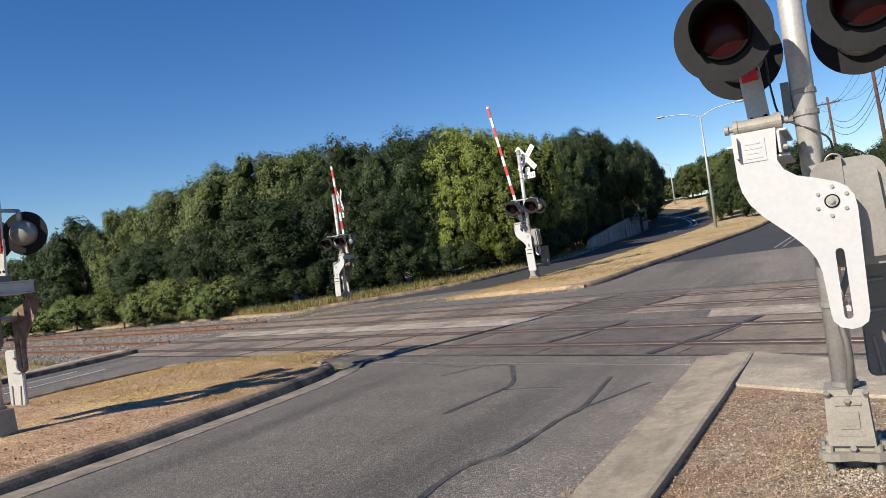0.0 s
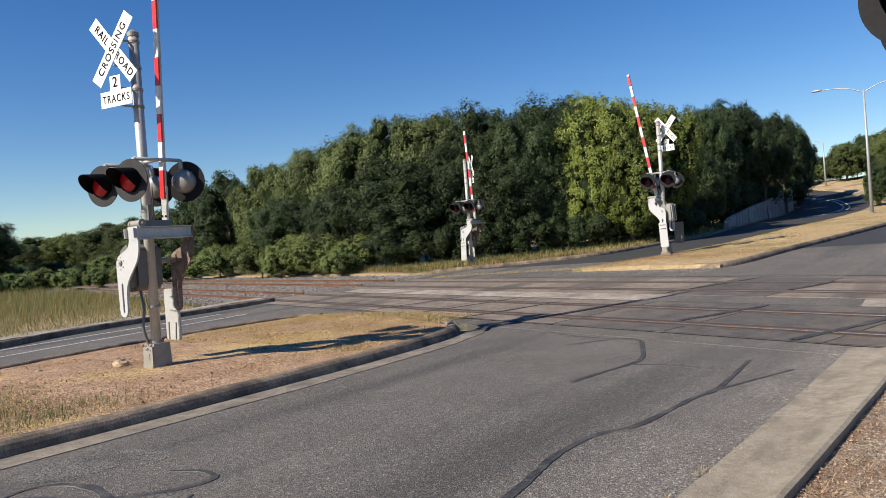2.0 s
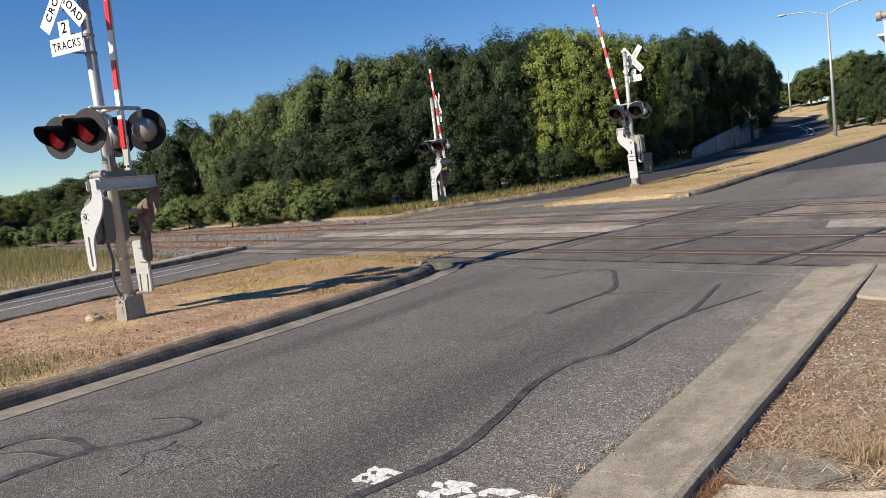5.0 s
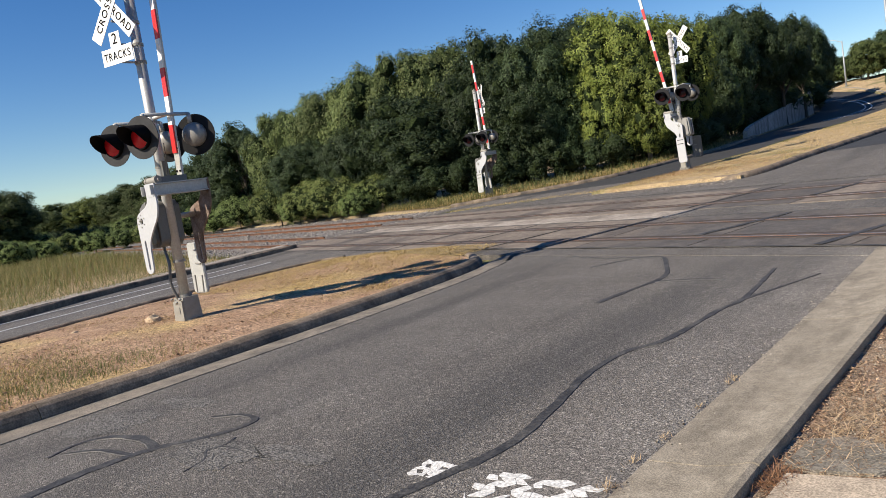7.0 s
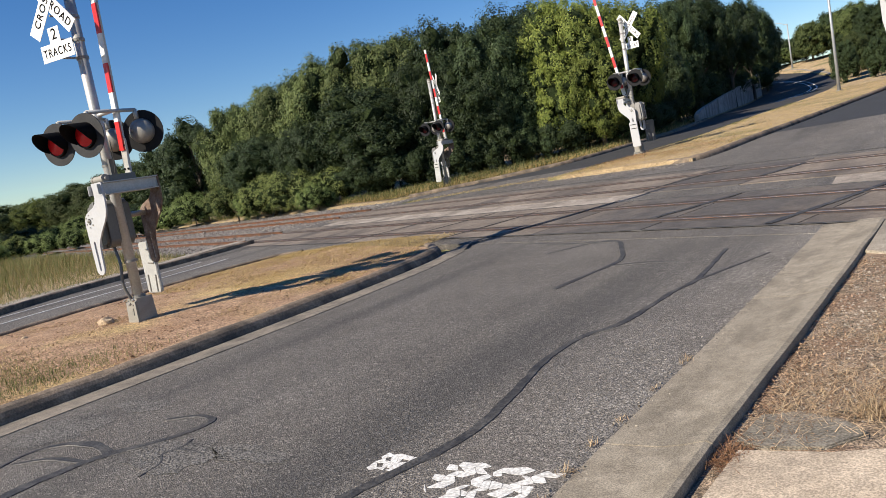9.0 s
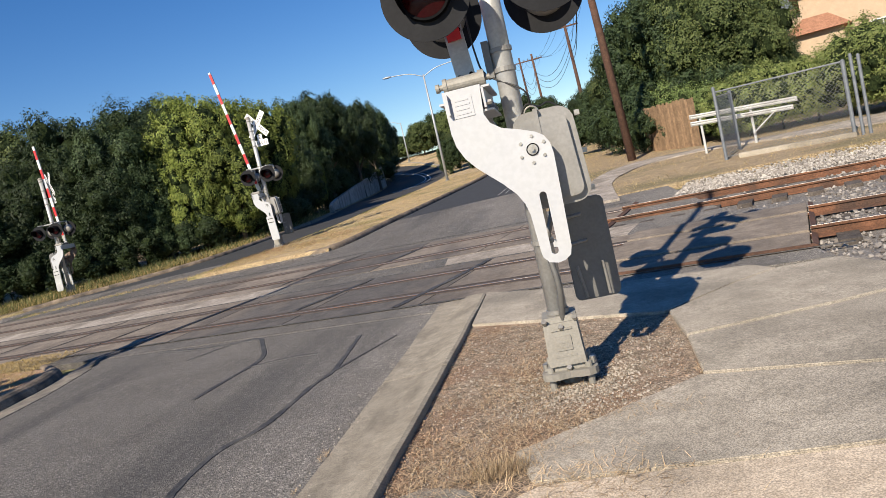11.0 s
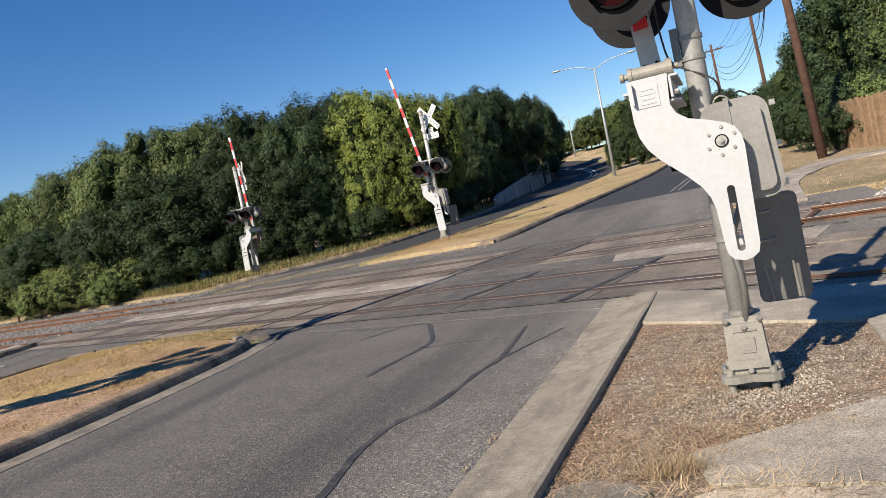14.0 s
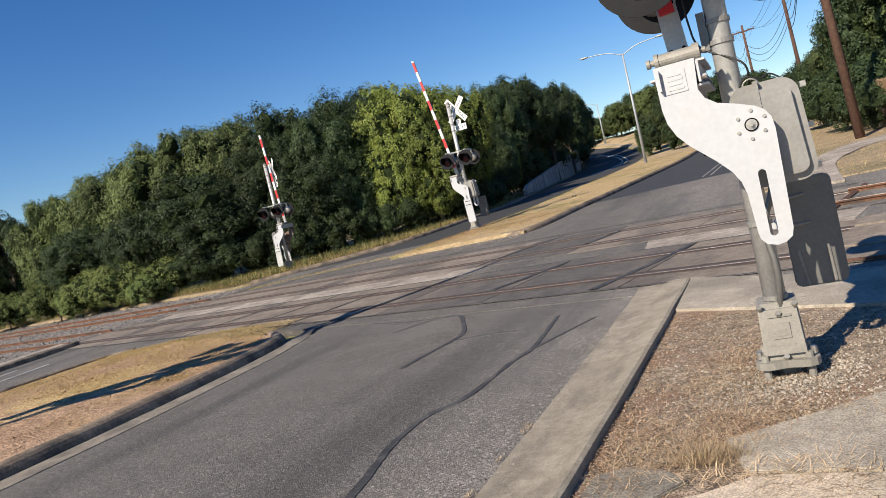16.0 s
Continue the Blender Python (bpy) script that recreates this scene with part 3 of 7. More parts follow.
def rail(s, u0, u1, lift=0.05):
    root = thing("rail", "rusty steel rail with a worn bright head", "rail", group="rails of the crossing", kind="structure")
    bm, head = bmesh.new(), bmesh.new()
    n = max(2, int(abs(u1 - u0) / 3))
    pr, ph = [], []
    for k in range(n + 1):
        p = rail_xy(u0 + (u1 - u0) * k / n, s)
        z = h(p.x, p.y) + lift
        pr.append([bm.verts.new((p.x + N.x * a, p.y + N.y * a, z + b)) for a, b in RAIL])
        ph.append([head.verts.new((p.x + N.x * a, p.y + N.y * a, z + b)) for a, b in ((-0.026, -0.003), (-0.024, 0.0025), (0.024, 0.0025), (0.026, -0.003))])
    for ring, b in ((pr, bm), (ph, head)):
        c = len(ring[0])
        for i, j in zip(ring, ring[1:]):
            for e in range(c):
                b.faces.new((i[e], i[(e + 1) % c], j[(e + 1) % c], j[e]))
        b.faces.new(ring[0])
        b.faces.new(ring[-1][::-1])
        bmesh.ops.recalc_face_normals(b, faces=b.faces[:])
    part("rail_body", bm, RUST, root)
    part("rail_head", head, RAILTOP, root)


for s in (9.47, 10.905):
    rail(s, -0.0, -60, 0.11)
    rail(s, 0.0, 25.5, 0.022)
    rail(s, 25.5, 160, 0.09)
for s in (13.35, 14.785):
    rail(s, 3.3, -60, 0.09)
    rail(s, 3.3, 25.5, 0.022)
    rail(s, 25.5, 160, 0.09)

# crossing decks: gauge and field panels with flangeways
deck_near = thing("crossing_deck", "worn concrete crossing panels round the near track", "crossing deck", kind="structure")
deck_far = thing("crossing_deck", "worn concrete crossing panels round the far track", "crossing deck", kind="structure")


def panel(root, u0, u1, s0, s1, z, material):
    bm = bmesh.new()
    n = 4
    top, low = [], []
    for k in range(n + 1):
        u = u0 + (u1 - u0) * k / n
        for lst, dz in ((top, 0.0), (low, -0.2)):
            row = []
            for s in (s0, s1):
                p = rail_xy(u, s)
                row.append(bm.verts.new((p.x, p.y, h(p.x, p.y) + z + dz)))
            lst.append(row)
    for k in range(n):
        bm.faces.new((top[k][0], top[k][1], top[k + 1][1], top[k + 1][0]))
        bm.faces.new((top[k][0], top[k + 1][0], low[k + 1][0], low[k][0]))
        bm.faces.new((top[k + 1][1], top[k][1], low[k][1], low[k + 1][1]))
    bm.faces.new((top[0][1], top[0][0], low[0][0], low[0][1]))
    bm.faces.new((top[n][0], top[n][1], low[n][1], low[n][0]))
    bmesh.ops.recalc_face_normals(bm, faces=bm.faces[:])
    return part("deck_panel", bm, material, root, bevel=0.006)


for root, s1, s2, u0 in ((deck_near, 9.47, 10.905, 0.02), (deck_far, 13.35, 14.785, 3.2)):
    u = u0
    while u < 25:
        e = min(u + 2.44, 25.4)
        mid = rail_xy((u + e) / 2, s1 + 0.7)
        dm = DECK_DARK if -6.4 < mid.x < -2.6 else DECK
        lift = 0.05 if u < 2.2 and root is deck_near else 0.018
        panel(root, u, e - 0.015, s1 - 0.72, s1 - 0.045, lift, dm)
        panel(root, u, e - 0.015, s1 + 0.095, s2 - 0.095, lift, dm)
        panel(root, u, e - 0.015, s2 + 0.045, s2 + 0.72, lift, dm)
        u = e
# rusted steel end plates of the decks
for root, s1, u0 in ((deck_near, 9.47, 0.0), (deck_far, 13.35, 3.18)):
    bm = bmesh.new()
    for a, b in ((s1 - 0.74, s1 - 0.06), (s1 + 0.09, s1 + 1.34), (s1 + 1.49, s1 + 2.17)):
        pa, pb = rail_xy(u0, a), rail_xy(u0, b)
        z = h(pa.x, pa.y)
        q = [(pa, -0.15), (pb, -0.15), (pb, 0.06), (pa, 0.06)]
        f = [bm.verts.new((p.x, p.y, h(p.x, p.y) + dz)) for p, dz in q]
        g = [bm.verts.new((p.x - U.x * 0.06, p.y - U.y * 0.06, h(p.x, p.y) + dz - (0.03 if dz > 0 else 0))) for p, dz in q]
        bm.faces.new(f), bm.faces.new(g[::-1])
        for i in range(4):
            bm.faces.new((f[(i + 1) % 4], f[i], g[i], g[(i + 1) % 4]))
    bmesh.ops.recalc_face_normals(bm, faces=bm.faces[:])
    part("end_plate", bm, DECK_EDGE, root, "rusted steel end plates")

# rusted edge along the near side of the deck, beside the pavement
bm = bmesh.new()
pa, pb = rail_xy(0.0, 8.72), rail_xy(2.2, 8.72)
vs = [bm.verts.new((p.x + N.x * o, p.y + N.y * o, h(p.x, p.y) + z)) for p in (pa, pb) for o, z in ((0.0, -0.15), (0.0, 0.056), (0.025, 0.056), (0.025, -0.15))]
for f in ((0, 1, 2, 3), (7, 6, 5, 4), (0, 4, 5, 1), (1, 5, 6, 2), (2, 6, 7, 3), (3, 7, 4, 0)):
    bm.faces.new([vs[k] for k in f])
bmesh.ops.recalc_face_normals(bm, faces=bm.faces[:])
part("edge_plate", bm, DECK_EDGE, deck_near, "rusted steel edge of the deck")

# ties
tie_bm = bmesh.new()
box(tie_bm, -1.3, 1.3, -0.115, 0.115, -0.16, 0.0)
first = None
for s, start, grp in ((10.19, -0.35, "near"), (14.07, 3.0, "far")):
    for k in range(40):
        u = start - 0.52 * k
        p = rail_xy(u, s + random.uniform(-0.05, 0.05))
        if first is None:
            first = tagged(part("railway_tie", tie_bm, TIE, bevel=0.012), "weathered dark timber railway tie in ballast", "railway tie", "ties under the rails", "structure")
            t = first
        else:
            t = new("railway_tie", first.data)
            tagged(t, "weathered dark timber railway tie in ballast", "railway tie", "ties under the rails", "structure")
        t.matrix_basis = pose(p.x, p.y, h(p.x, p.y) - 0.03, 0, 0, 72.3 + random.uniform(-1, 1))

# ---- crossing signals ----
ALU = surf("weathered aluminium pipe", (0.42, 0.42, 0.41), (0.52, 0.52, 0.5), 3, 0.5, 0.1, 40, (0.36, 0.36, 0.35), metal=0.35, big=1.5, speck=0.15)
WHITE = surf("white enamel plate", (0.415, 0.426, 0.444), (0.452, 0.462, 0.48), 2, 0.45, 0.03, 30, (0.44, 0.447, 0.455), big=3, speck=0.06)
CASTING = surf("grey-beige cast metal", (0.25, 0.235, 0.205), (0.31, 0.295, 0.26), 5, 0.6, 0.12, 60, (0.22, 0.205, 0.175), metal=0.15, big=2, speck=0.14)
HOUSING = surf("dull grey housing", (0.245, 0.236, 0.22), (0.285, 0.276, 0.26), 3, 0.45, 0.05, 40, (0.215, 0.205, 0.186), metal=0.3, big=2.5, speck=0.12, mottle=0.07, mscale=9)
GALV = surf("dark galvanised weight", (0.14, 0.137, 0.13), (0.175, 0.172, 0.163), 3, 0.5, 0.04, 40, metal=0.4, speck=0.1)
BLACK = surf("matt black enamel", (0.0045, 0.0046, 0.0055), (0.007, 0.0072, 0.0082), 4, 0.6, 0.02, 40, speck=0.2, spec=0.04)
BLACK_WORN = surf("sun-greyed black enamel", (0.02, 0.02, 0.0215), (0.033, 0.0335, 0.035), 3, 0.6, 0.05, 40, speck=0.2, spec=0.25)
BLACK_SUN = surf("faintly greyed black enamel", (0.0125, 0.013, 0.015), (0.017, 0.0176, 0.02), 4, 0.6, 0.03, 40, speck=0.15, spec=0.12)
# one red glass twice: hood shade in the first colour, sunlight in the second
LENS_SHADE = surf("red lens darkened for hood shade", (0.018, 0.0015, 0.0025), (0.027, 0.002, 0.003), 6, 0.25, 0.15, 120, speck=0.1, spec=0.2)
LENS_LIT = surf("red lens brightened for sunlight", (0.5, 0.012, 0.018), (0.6, 0.02, 0.025), 6, 0.25, 0.15, 120, speck=0.1, spec=0.3)
STEEL = surf("zinc bolts", (0.38, 0.36, 0.32), (0.5, 0.48, 0.44), 9, 0.4, 0.1, 50, metal=0.8, speck=0.2)
RED = surf("red reflective tape", (0.52, 0.02, 0.022), (0.6, 0.03, 0.03), 5, 0.4, 0.02, 40, speck=0.1)
TAPE = surf("white reflective tape", (0.66, 0.66, 0.64), (0.76, 0.76, 0.74), 4, 0.4, 0.02, 40, speck=0.1)
SIGN = surf("white sign sheet", (0.78, 0.78, 0.77), (0.82, 0.82, 0.81), 4, 0.45, 0.0, 40, speck=0.05)
INK = surf("black lettering", (0.006, 0.006, 0.006), (0.01, 0.01, 0.01), 4, 0.9, 0.0, 40, speck=0.05, spec=0.03)
CABLE = surf("black rubber cable", (0.015, 0.015, 0.016), (0.03, 0.03, 0.03), 6, 0.6, 0.1, 60, speck=0.2)
RUSTY = surf("rust-streaked steel darkened for shade", (0.12, 0.07, 0.045), (0.25, 0.2, 0.17), 6, 0.7, 0.3, 50, metal=0.3)


def letters(text, size, m, parent, width=1.0, z=0.0):
    c = bpy.data.curves.new("lettering", "FONT")
    c.body, c.size, c.align_x, c.align_y, c.extrude = text, size, "CENTER", "CENTER", 0.0012
    c.space_character = 1.22
    c.offset = 0.001
    c.materials.append(INK)
    ob = new("lettering", c)
    ob.parent = parent
    ob.matrix_basis = m @ Matrix.Diagonal((width, 1, 1, 1))
    return ob


def disc(bm, r, y0, y1, cx=0.0, cz=0.0, n=40, m=None):
    a = [bm.verts.new((cx + r * math.cos(i * math.tau / n), y0, cz + r * math.sin(i * math.tau / n))) for i in range(n)]
    b = [bm.verts.new((cx + r * math.cos(i * math.tau / n), y1, cz + r * math.sin(i * math.tau / n))) for i in range(n)]
    bm.faces.new(a), bm.faces.new(b[::-1])
    for i in range(n):
        bm.faces.new((a[(i + 1) % n], a[i], b[i], b[(i + 1) % n]))
    if m is not None:
        bmesh.ops.transform(bm, matrix=m, verts=a + b)


def flasher(root, m, worn=False, lensm=LENS_SHADE):
    """One round signal light; its front looks along -y. Parts share the pose m."""
    back = bmesh.new()
    disc(back, 0.3, -0.012, 0.0)
    rim = [v for v in back.verts]
    b = part("lamp_backing", back, BLACK_WORN if worn else BLACK_SUN, root, "round black backing disc", bevel=0.004)
    b.matrix_basis = m
    # lens, slightly domed
    bm = bmesh.new()
    rings = []
    for k in range(6):
        r = 0.152 * (1 - k / 6)
        y = -0.05 - 0.03 * (k / 6) * (2 - k / 6)
        rings.append([bm.verts.new((r * math.cos(i * math.tau / 32), y, r * math.sin(i * math.tau / 32))) for i in range(32)])
    for a, c in zip(rings, rings[1:]):
        for i in range(32):
            bm.faces.new((a[i], a[(i + 1) % 32], c[(i + 1) % 32], c[i]))
    bm.faces.new(rings[-1])
    bmesh.ops.recalc_face_normals(bm, faces=bm.faces[:])
    part("lens", bm, lensm, b, "red glass lens", smooth=True)
    # bezel
    bm = bmesh.new()
    prof = [(0.152, -0.03), (0.152, -0.058), (0.168, -0.058), (0.175, -0.012)]
    rings = [[bm.verts.new((r * math.cos(i * math.tau / 32), y, r * math.sin(i * math.tau / 32))) for i in range(32)] for r, y in prof]
    for a, c in zip(rings, rings[1:]):
        for i in range(32):
            bm.faces.new((a[i], a[(i + 1) % 32], c[(i + 1) % 32], c[i]))
    bmesh.ops.recalc_face_normals(bm, faces=bm.faces[:])
    part("bezel", bm, BLACK, b)
    # hood: upper sleeve that narrows in depth to the sides
    bm = bmesh.new()
    n = 28
    outer, inner = [], []
    for i in range(n + 1):
        a = radians(-28) + radians(236) * i / n
        reach = 0.06 + 0.3 * max(0.0, math.sin((a + radians(28)) / radians(236) * math.pi)) ** 0.7
        outer.append([bm.verts.new((0.178 * math.cos(a), -0.012, 0.178 * math.sin(a))), bm.verts.new((0.172 * math.cos(a), -reach, 0.172 * math.sin(a) - 0.02))])
        inner.append([bm.verts.new((0.172 * math.cos(a), -0.012, 0.172 * math.sin(a))), bm.verts.new((0.166 * math.cos(a), -reach, 0.166 * math.sin(a) - 0.02))])
    for i in range(n):
        bm.faces.new((outer[i][0], outer[i + 1][0], outer[i + 1][1], outer[i][1]))
        bm.faces.new((inner[i + 1][0], inner[i][0], inner[i][1], inner[i + 1][1]))
        bm.faces.new((outer[i][1], outer[i + 1][1], inner[i + 1][1], inner[i][1]))
    bmesh.ops.recalc_face_normals(bm, faces=bm.faces[:])
    part("hood", bm, BLACK, b, "black sun hood", smooth=True)
    # rear housing
    bm = bmesh.new()
    prof = [(0.175, 0.0), (0.178, 0.03), (0.165, 0.09), (0.12, 0.135), (0.05, 0.15)]
    rings = [[bm.verts.new((r * math.cos(i * math.tau / 32), y, r * math.sin(i * math.tau / 32))) for i in range(32)] for r, y in prof]
    for a, c in zip(rings, rings[1:]):
        for i in range(32):
            bm.faces.new((a[i], a[(i + 1) % 32], c[(i + 1) % 32], c[i]))
    bm.faces.new(rings[-1])
    bmesh.ops.recalc_face_normals(bm, faces=bm.faces[:])
    part("lamp_housing", bm, HOUSING, b, "domed grey lamp housing", smooth=True)
    bm = bmesh.new()
    tube(bm, (0.09, 0.12, 0.02), (0.09, 0.17, 0.02), 0.018, n=10)
    part("latch", bm, STEEL, b)
    return b


PX, PZ = 0.08, 1.68
ARM = [(-0.51, 0.5), (-0.25, 0.5), (-0.265, 0.3), (-0.235, 0.235), (-0.17, 0.185), (-0.06, 0.15), (0.04, 0.11), (0.09, 0.075), (0.12, 0.02), (0.13, -0.05),
       (0.115, -0.68), (0.1, -0.735), (0.06, -0.765), (0.01, -0.775), (-0.05, -0.76), (-0.083, -0.72), (-0.09, -0.68), (-0.105, -0.42), (-0.125, -0.34), (-0.165, -0.265),
       (-0.24, -0.18), (-0.386, -0.04), (-0.45, 0.04), (-0.49, 0.13), (-0.505, 0.22)]


def slotted(bm, outline, slot, y0, y1):
    """A plate in x, z with a slot cut through it, filled as two halves."""
    sx0, sx1, sz0, sz1 = slot
    tmp = bmesh.new()
    o = [tmp.verts.new((x, 0, z)) for x, z in outline]
    s = []
    for i in range(9):
        a = math.pi * i / 8
        s.append(tmp.verts.new(((sx0 + sx1) / 2 + (sx1 - sx0) / 2 * math.cos(a), 0, sz1 + (sx1 - sx0) / 2 * math.sin(a))))
    for i in range(9):
        a = math.pi + math.pi * i / 8
        s.append(tmp.verts.new(((sx0 + sx1) / 2 + (sx1 - sx0) / 2 * math.cos(a), 0, sz0 + (sx1 - sx0) / 2 * math.sin(a))))
    edges = [tmp.edges.new((o[i], o[(i + 1) % len(o)])) for i in range(len(o))] + [tmp.edges.new((s[i], s[(i + 1) % len(s)])) for i in range(len(s))]
    bmesh.ops.triangle_fill(tmp, use_beauty=True, use_dissolve=False, edges=edges, normal=(0, -1, 0))
    vmap = {}
    for y in (y0, y1):
        for v in tmp.verts:
            vmap[v, y] = bm.verts.new((v.co.x, y, v.co.z))
        for f in tmp.faces:
            bm.faces.new([vmap[v, y] for v in f.verts])
    for e in tmp.edges:
        if len(e.link_faces) == 1:
            a, b = e.verts
            bm.faces.new((vmap[a, y0], vmap[b, y0], vmap[b, y1], vmap[a, y1]))
    tmp.free()
    bmesh.ops.recalc_face_normals(bm, faces=bm.faces[:])


def crossing_signal(name_pose, side, label, two_sided=False, sign_turn=0.0, arm_len=5.2, sign_plate=True, lean=-0.07, worn=False, lamp_turn=0.0, lensm=LENS_SHADE, rust_shade=False, front_weight=False, rear_turn=180):
    """A mast with base, gate mechanism, raised gate arm, flashing lights and crossbuck. side=1: the arm stands to -x of the mast; -1: to +x."""
    root = thing("crossing_signal", label, "crossing signal", name_pose, "railway crossing signals")
    # base casting with flange and feet
    bm = bmesh.new()
    for k in range(4):
        a = math.pi / 4 + k * math.pi / 2
        tube(bm, (0.17 * math.cos(a) * 1.15, 0.17 * math.sin(a) * 1.15, -0.05), (0.17 * math.cos(a) * 1.15, 0.17 * math.sin(a) * 1.15, 0.13), 0.026, n=10)
    tube(bm, (0, 0, -0.05), (0, 0, 0.06), 0.07, n=14)
    part("anchor_bolts", bm, CASTING, root)
    bm = bmesh.new()
    out = []
    for k in range(32):
        a = k * math.tau / 32
        r = 0.215 + 0.04 * math.cos(4 * (a - math.pi / 4))
        out.append((r * math.cos(a), r * math.sin(a)))
    lo = [bm.verts.new((x, y, 0.04)) for x, y in out]
    hi = [bm.verts.new((x, y, 0.09)) for x, y in out]
    bm.faces.new(lo[::-1]), bm.faces.new(hi)
    for i in range(32):
        bm.faces.new((lo[i], lo[(i + 1) % 32], hi[(i + 1) % 32], hi[i]))
    part("base_flange", bm, CASTING, root, bevel=0.012)
    bm = bmesh.new()
    vs = box(bm, -0.14, 0.14, -0.13, 0.15, 0.08, 0.48)
    for v in vs:
        if v.co.z > 0.3:
            v.co.x *= 0.88
            v.co.y *= 0.9
    b = part("base_box", bm, CASTING, root, "cast base box with a bolted cover", bevel=0.025)
    bm = bmesh.new()
    vs = box(bm, -0.13, 0.13, -0.16, -0.125, 0.13, 0.44)
    for v in vs:
        if v.co.z > 0.3:
            v.co.x *= 0.9
            v.co.y += 0.012
    part("cover", bm, CASTING, b, bevel=0.012)
    bm = bmesh.new()
    box(bm, -0.055, 0.055, -0.163, -0.15, 0.24, 0.345)
    for z in (0.395, 0.2, 0.3, 0.265):
        w = 0.075 if z > 0.36 or z < 0.22 else 0.03
        box(bm, -w, w, -0.1655 if w < 0.05 else -0.16, -0.15, z - 0.007, z + 0.007)
    part("embossing", bm, CASTING, b)
    for x, z in ((-0.11, 0.475), (0.11, 0.475), (0.0, 0.42), (0.0, 0.12), (-0.17, 0.12), (0.17, 0.12)):
        bm = bmesh.new()
        tube(bm, (x, -0.1 if abs(x) > 0.12 else -0.15, z - 0.02), (x, -0.1 if abs(x) > 0.12 else -0.17, z + (0.03 if abs(x) > 0.12 else 0)), 0.02, n=6)
        part("bolt", bm, STEEL, b)
    # mast
    bm = bmesh.new()
    tube(bm, (0, 0, 0.44), (0, 0, 5.0), 0.073, 0.073, n=24)
    mast = part("mast", bm, ALU, root, "tall grey aluminium pipe mast", smooth=True)
    bm = bmesh.new()
    tube(bm, (0, 0, 4.98), (0, 0, 5.04), 0.084, 0.084, n=20)
    tube(bm, (0, 0, 5.04), (0, 0, 5.08), 0.084, 0.03, n=20)
    part("cap", bm, CASTING, mast, "dark cap")
    for z in (0.5, 1.02, 2.28, 2.42, 3.08, 3.18):
        bm = bmesh.new()
        tube(bm, (0, 0, z - 0.016), (0, 0, z + 0.016), 0.083, n=20)
        box(bm, -0.018, 0.018, 0.07, 0.105, z - 0.02, z + 0.02)
        part("clamp_band", bm, HOUSING, mast)
    bm = bmesh.new()
    box(bm, -0.1 * side - 0.025, -0.1 * side + 0.025, -0.045, 0.045, 2.24, 2.5)
    part("junction_box", bm, GALV, mast, "slim grey junction box", bevel=0.008)
    # mechanism
    sx = side
    bm = bmesh.new()
    def rounded(x0, x1, z0, z1, r):
        """A rounded oblong in x, z whose outer side leans in a little."""
        out = []
        for cx, cz, a0 in ((x1 - r, z1 - r, 0), (x0 + r, z1 - r, 90), (x0 + r, z0 + r, 180), (x1 - r, z0 + r, 270)):
            for k in range(7):
                a = radians(a0 + 15 * k)
                out.append(((cx + r * math.cos(a) - (0.025 if cx > 0.2 and cz > 1.6 else 0.0)) * sx, cz + r * math.sin(a)))
        return out
    plate(bm, rounded(-0.03, 0.415, 1.265, 1.935, 0.11), -0.27, 0.19)
    bmesh.ops.recalc_face_normals(bm, faces=bm.faces[:])
    # the darker metal on rusted signals stands in for shade on the housing
    mech = part("gate_mechanism", bm, GALV if rust_shade else HOUSING, root, "rounded grey gate mechanism housing", bevel=0.05, smooth=False)
    for y0, y1, grow, mat in ((-0.015, 0.012, 0.007, BLACK_WORN), (0.016, 0.04, 0.012, HOUSING)):
        bm = bmesh.new()
        plate(bm, rounded(-0.03 - grow, 0.415 + grow, 1.265 - grow, 1.935 + grow, 0.115), y0, y1)
        bmesh.ops.recalc_face_normals(bm, faces=bm.faces[:])
        part("cover_rim", bm, mat, mech, "dark gasket round the cover" if mat is BLACK_WORN else "raised rim of the cover")
    bm = bmesh.new()
    box(bm, min(0.13 * sx, 0.16 * sx), max(0.13 * sx, 0.16 * sx), -0.278, 0.2, 1.258, 1.946)
    part("housing_band", bm, HOUSING, mech, bevel=0.006)
    for zz in (1.33, 1.6, 1.87):
        bm = bmesh.new()
        box(bm, min(0.41 * sx, 0.445 * sx), max(0.41 * sx, 0.445 * sx), -0.03, 0.05, zz - 0.018, zz + 0.018)
        part("clasp", bm, STEEL, mech, bevel=0.005)
    # thin wires on top of the housing
    bm = bmesh.new()
    pipe(bm, smooth_path([(0.05 * sx, -0.05, 1.94), (0.1 * sx, -0.08, 2.0), (0.18 * sx, -0.04, 1.97), (0.25 * sx, 0.02, 1.99), (0.33 * sx, 0.05, 1.93)]), 0.006, 6)
    part("wire", bm, CABLE, mech, "thin black wire")
    bm = bmesh.new()
    pipe(bm, [(0.12 * sx + 0.05 * math.cos(a) * sx, -0.1, 1.93 + 0.05 * math.sin(a)) for a in [math.pi * k / 8 for k in range(9)]], 0.006, 6)
    part("lifting_loop", bm, STEEL, mech)
    bm = bmesh.new()
    tube(bm, (PX * sx, -0.405, PZ), (PX * sx, 0.465, PZ), 0.04, n=16)
    part("axle", bm, STEEL, mech)
    # two slotted support arms
    for y in (-0.4, 0.46):
        bm = bmesh.new()
        slotted(bm, ARM, (-0.022, 0.026, -0.69, -0.31), -0.012, 0.012)
        bmesh.ops.transform(bm, matrix=Matrix.Translation((PX * sx, y, PZ)) @ Matrix.Diagonal((sx, 1, 1, 1)), verts=bm.verts[:])
        bmesh.ops.recalc_face_normals(bm, faces=bm.faces[:])
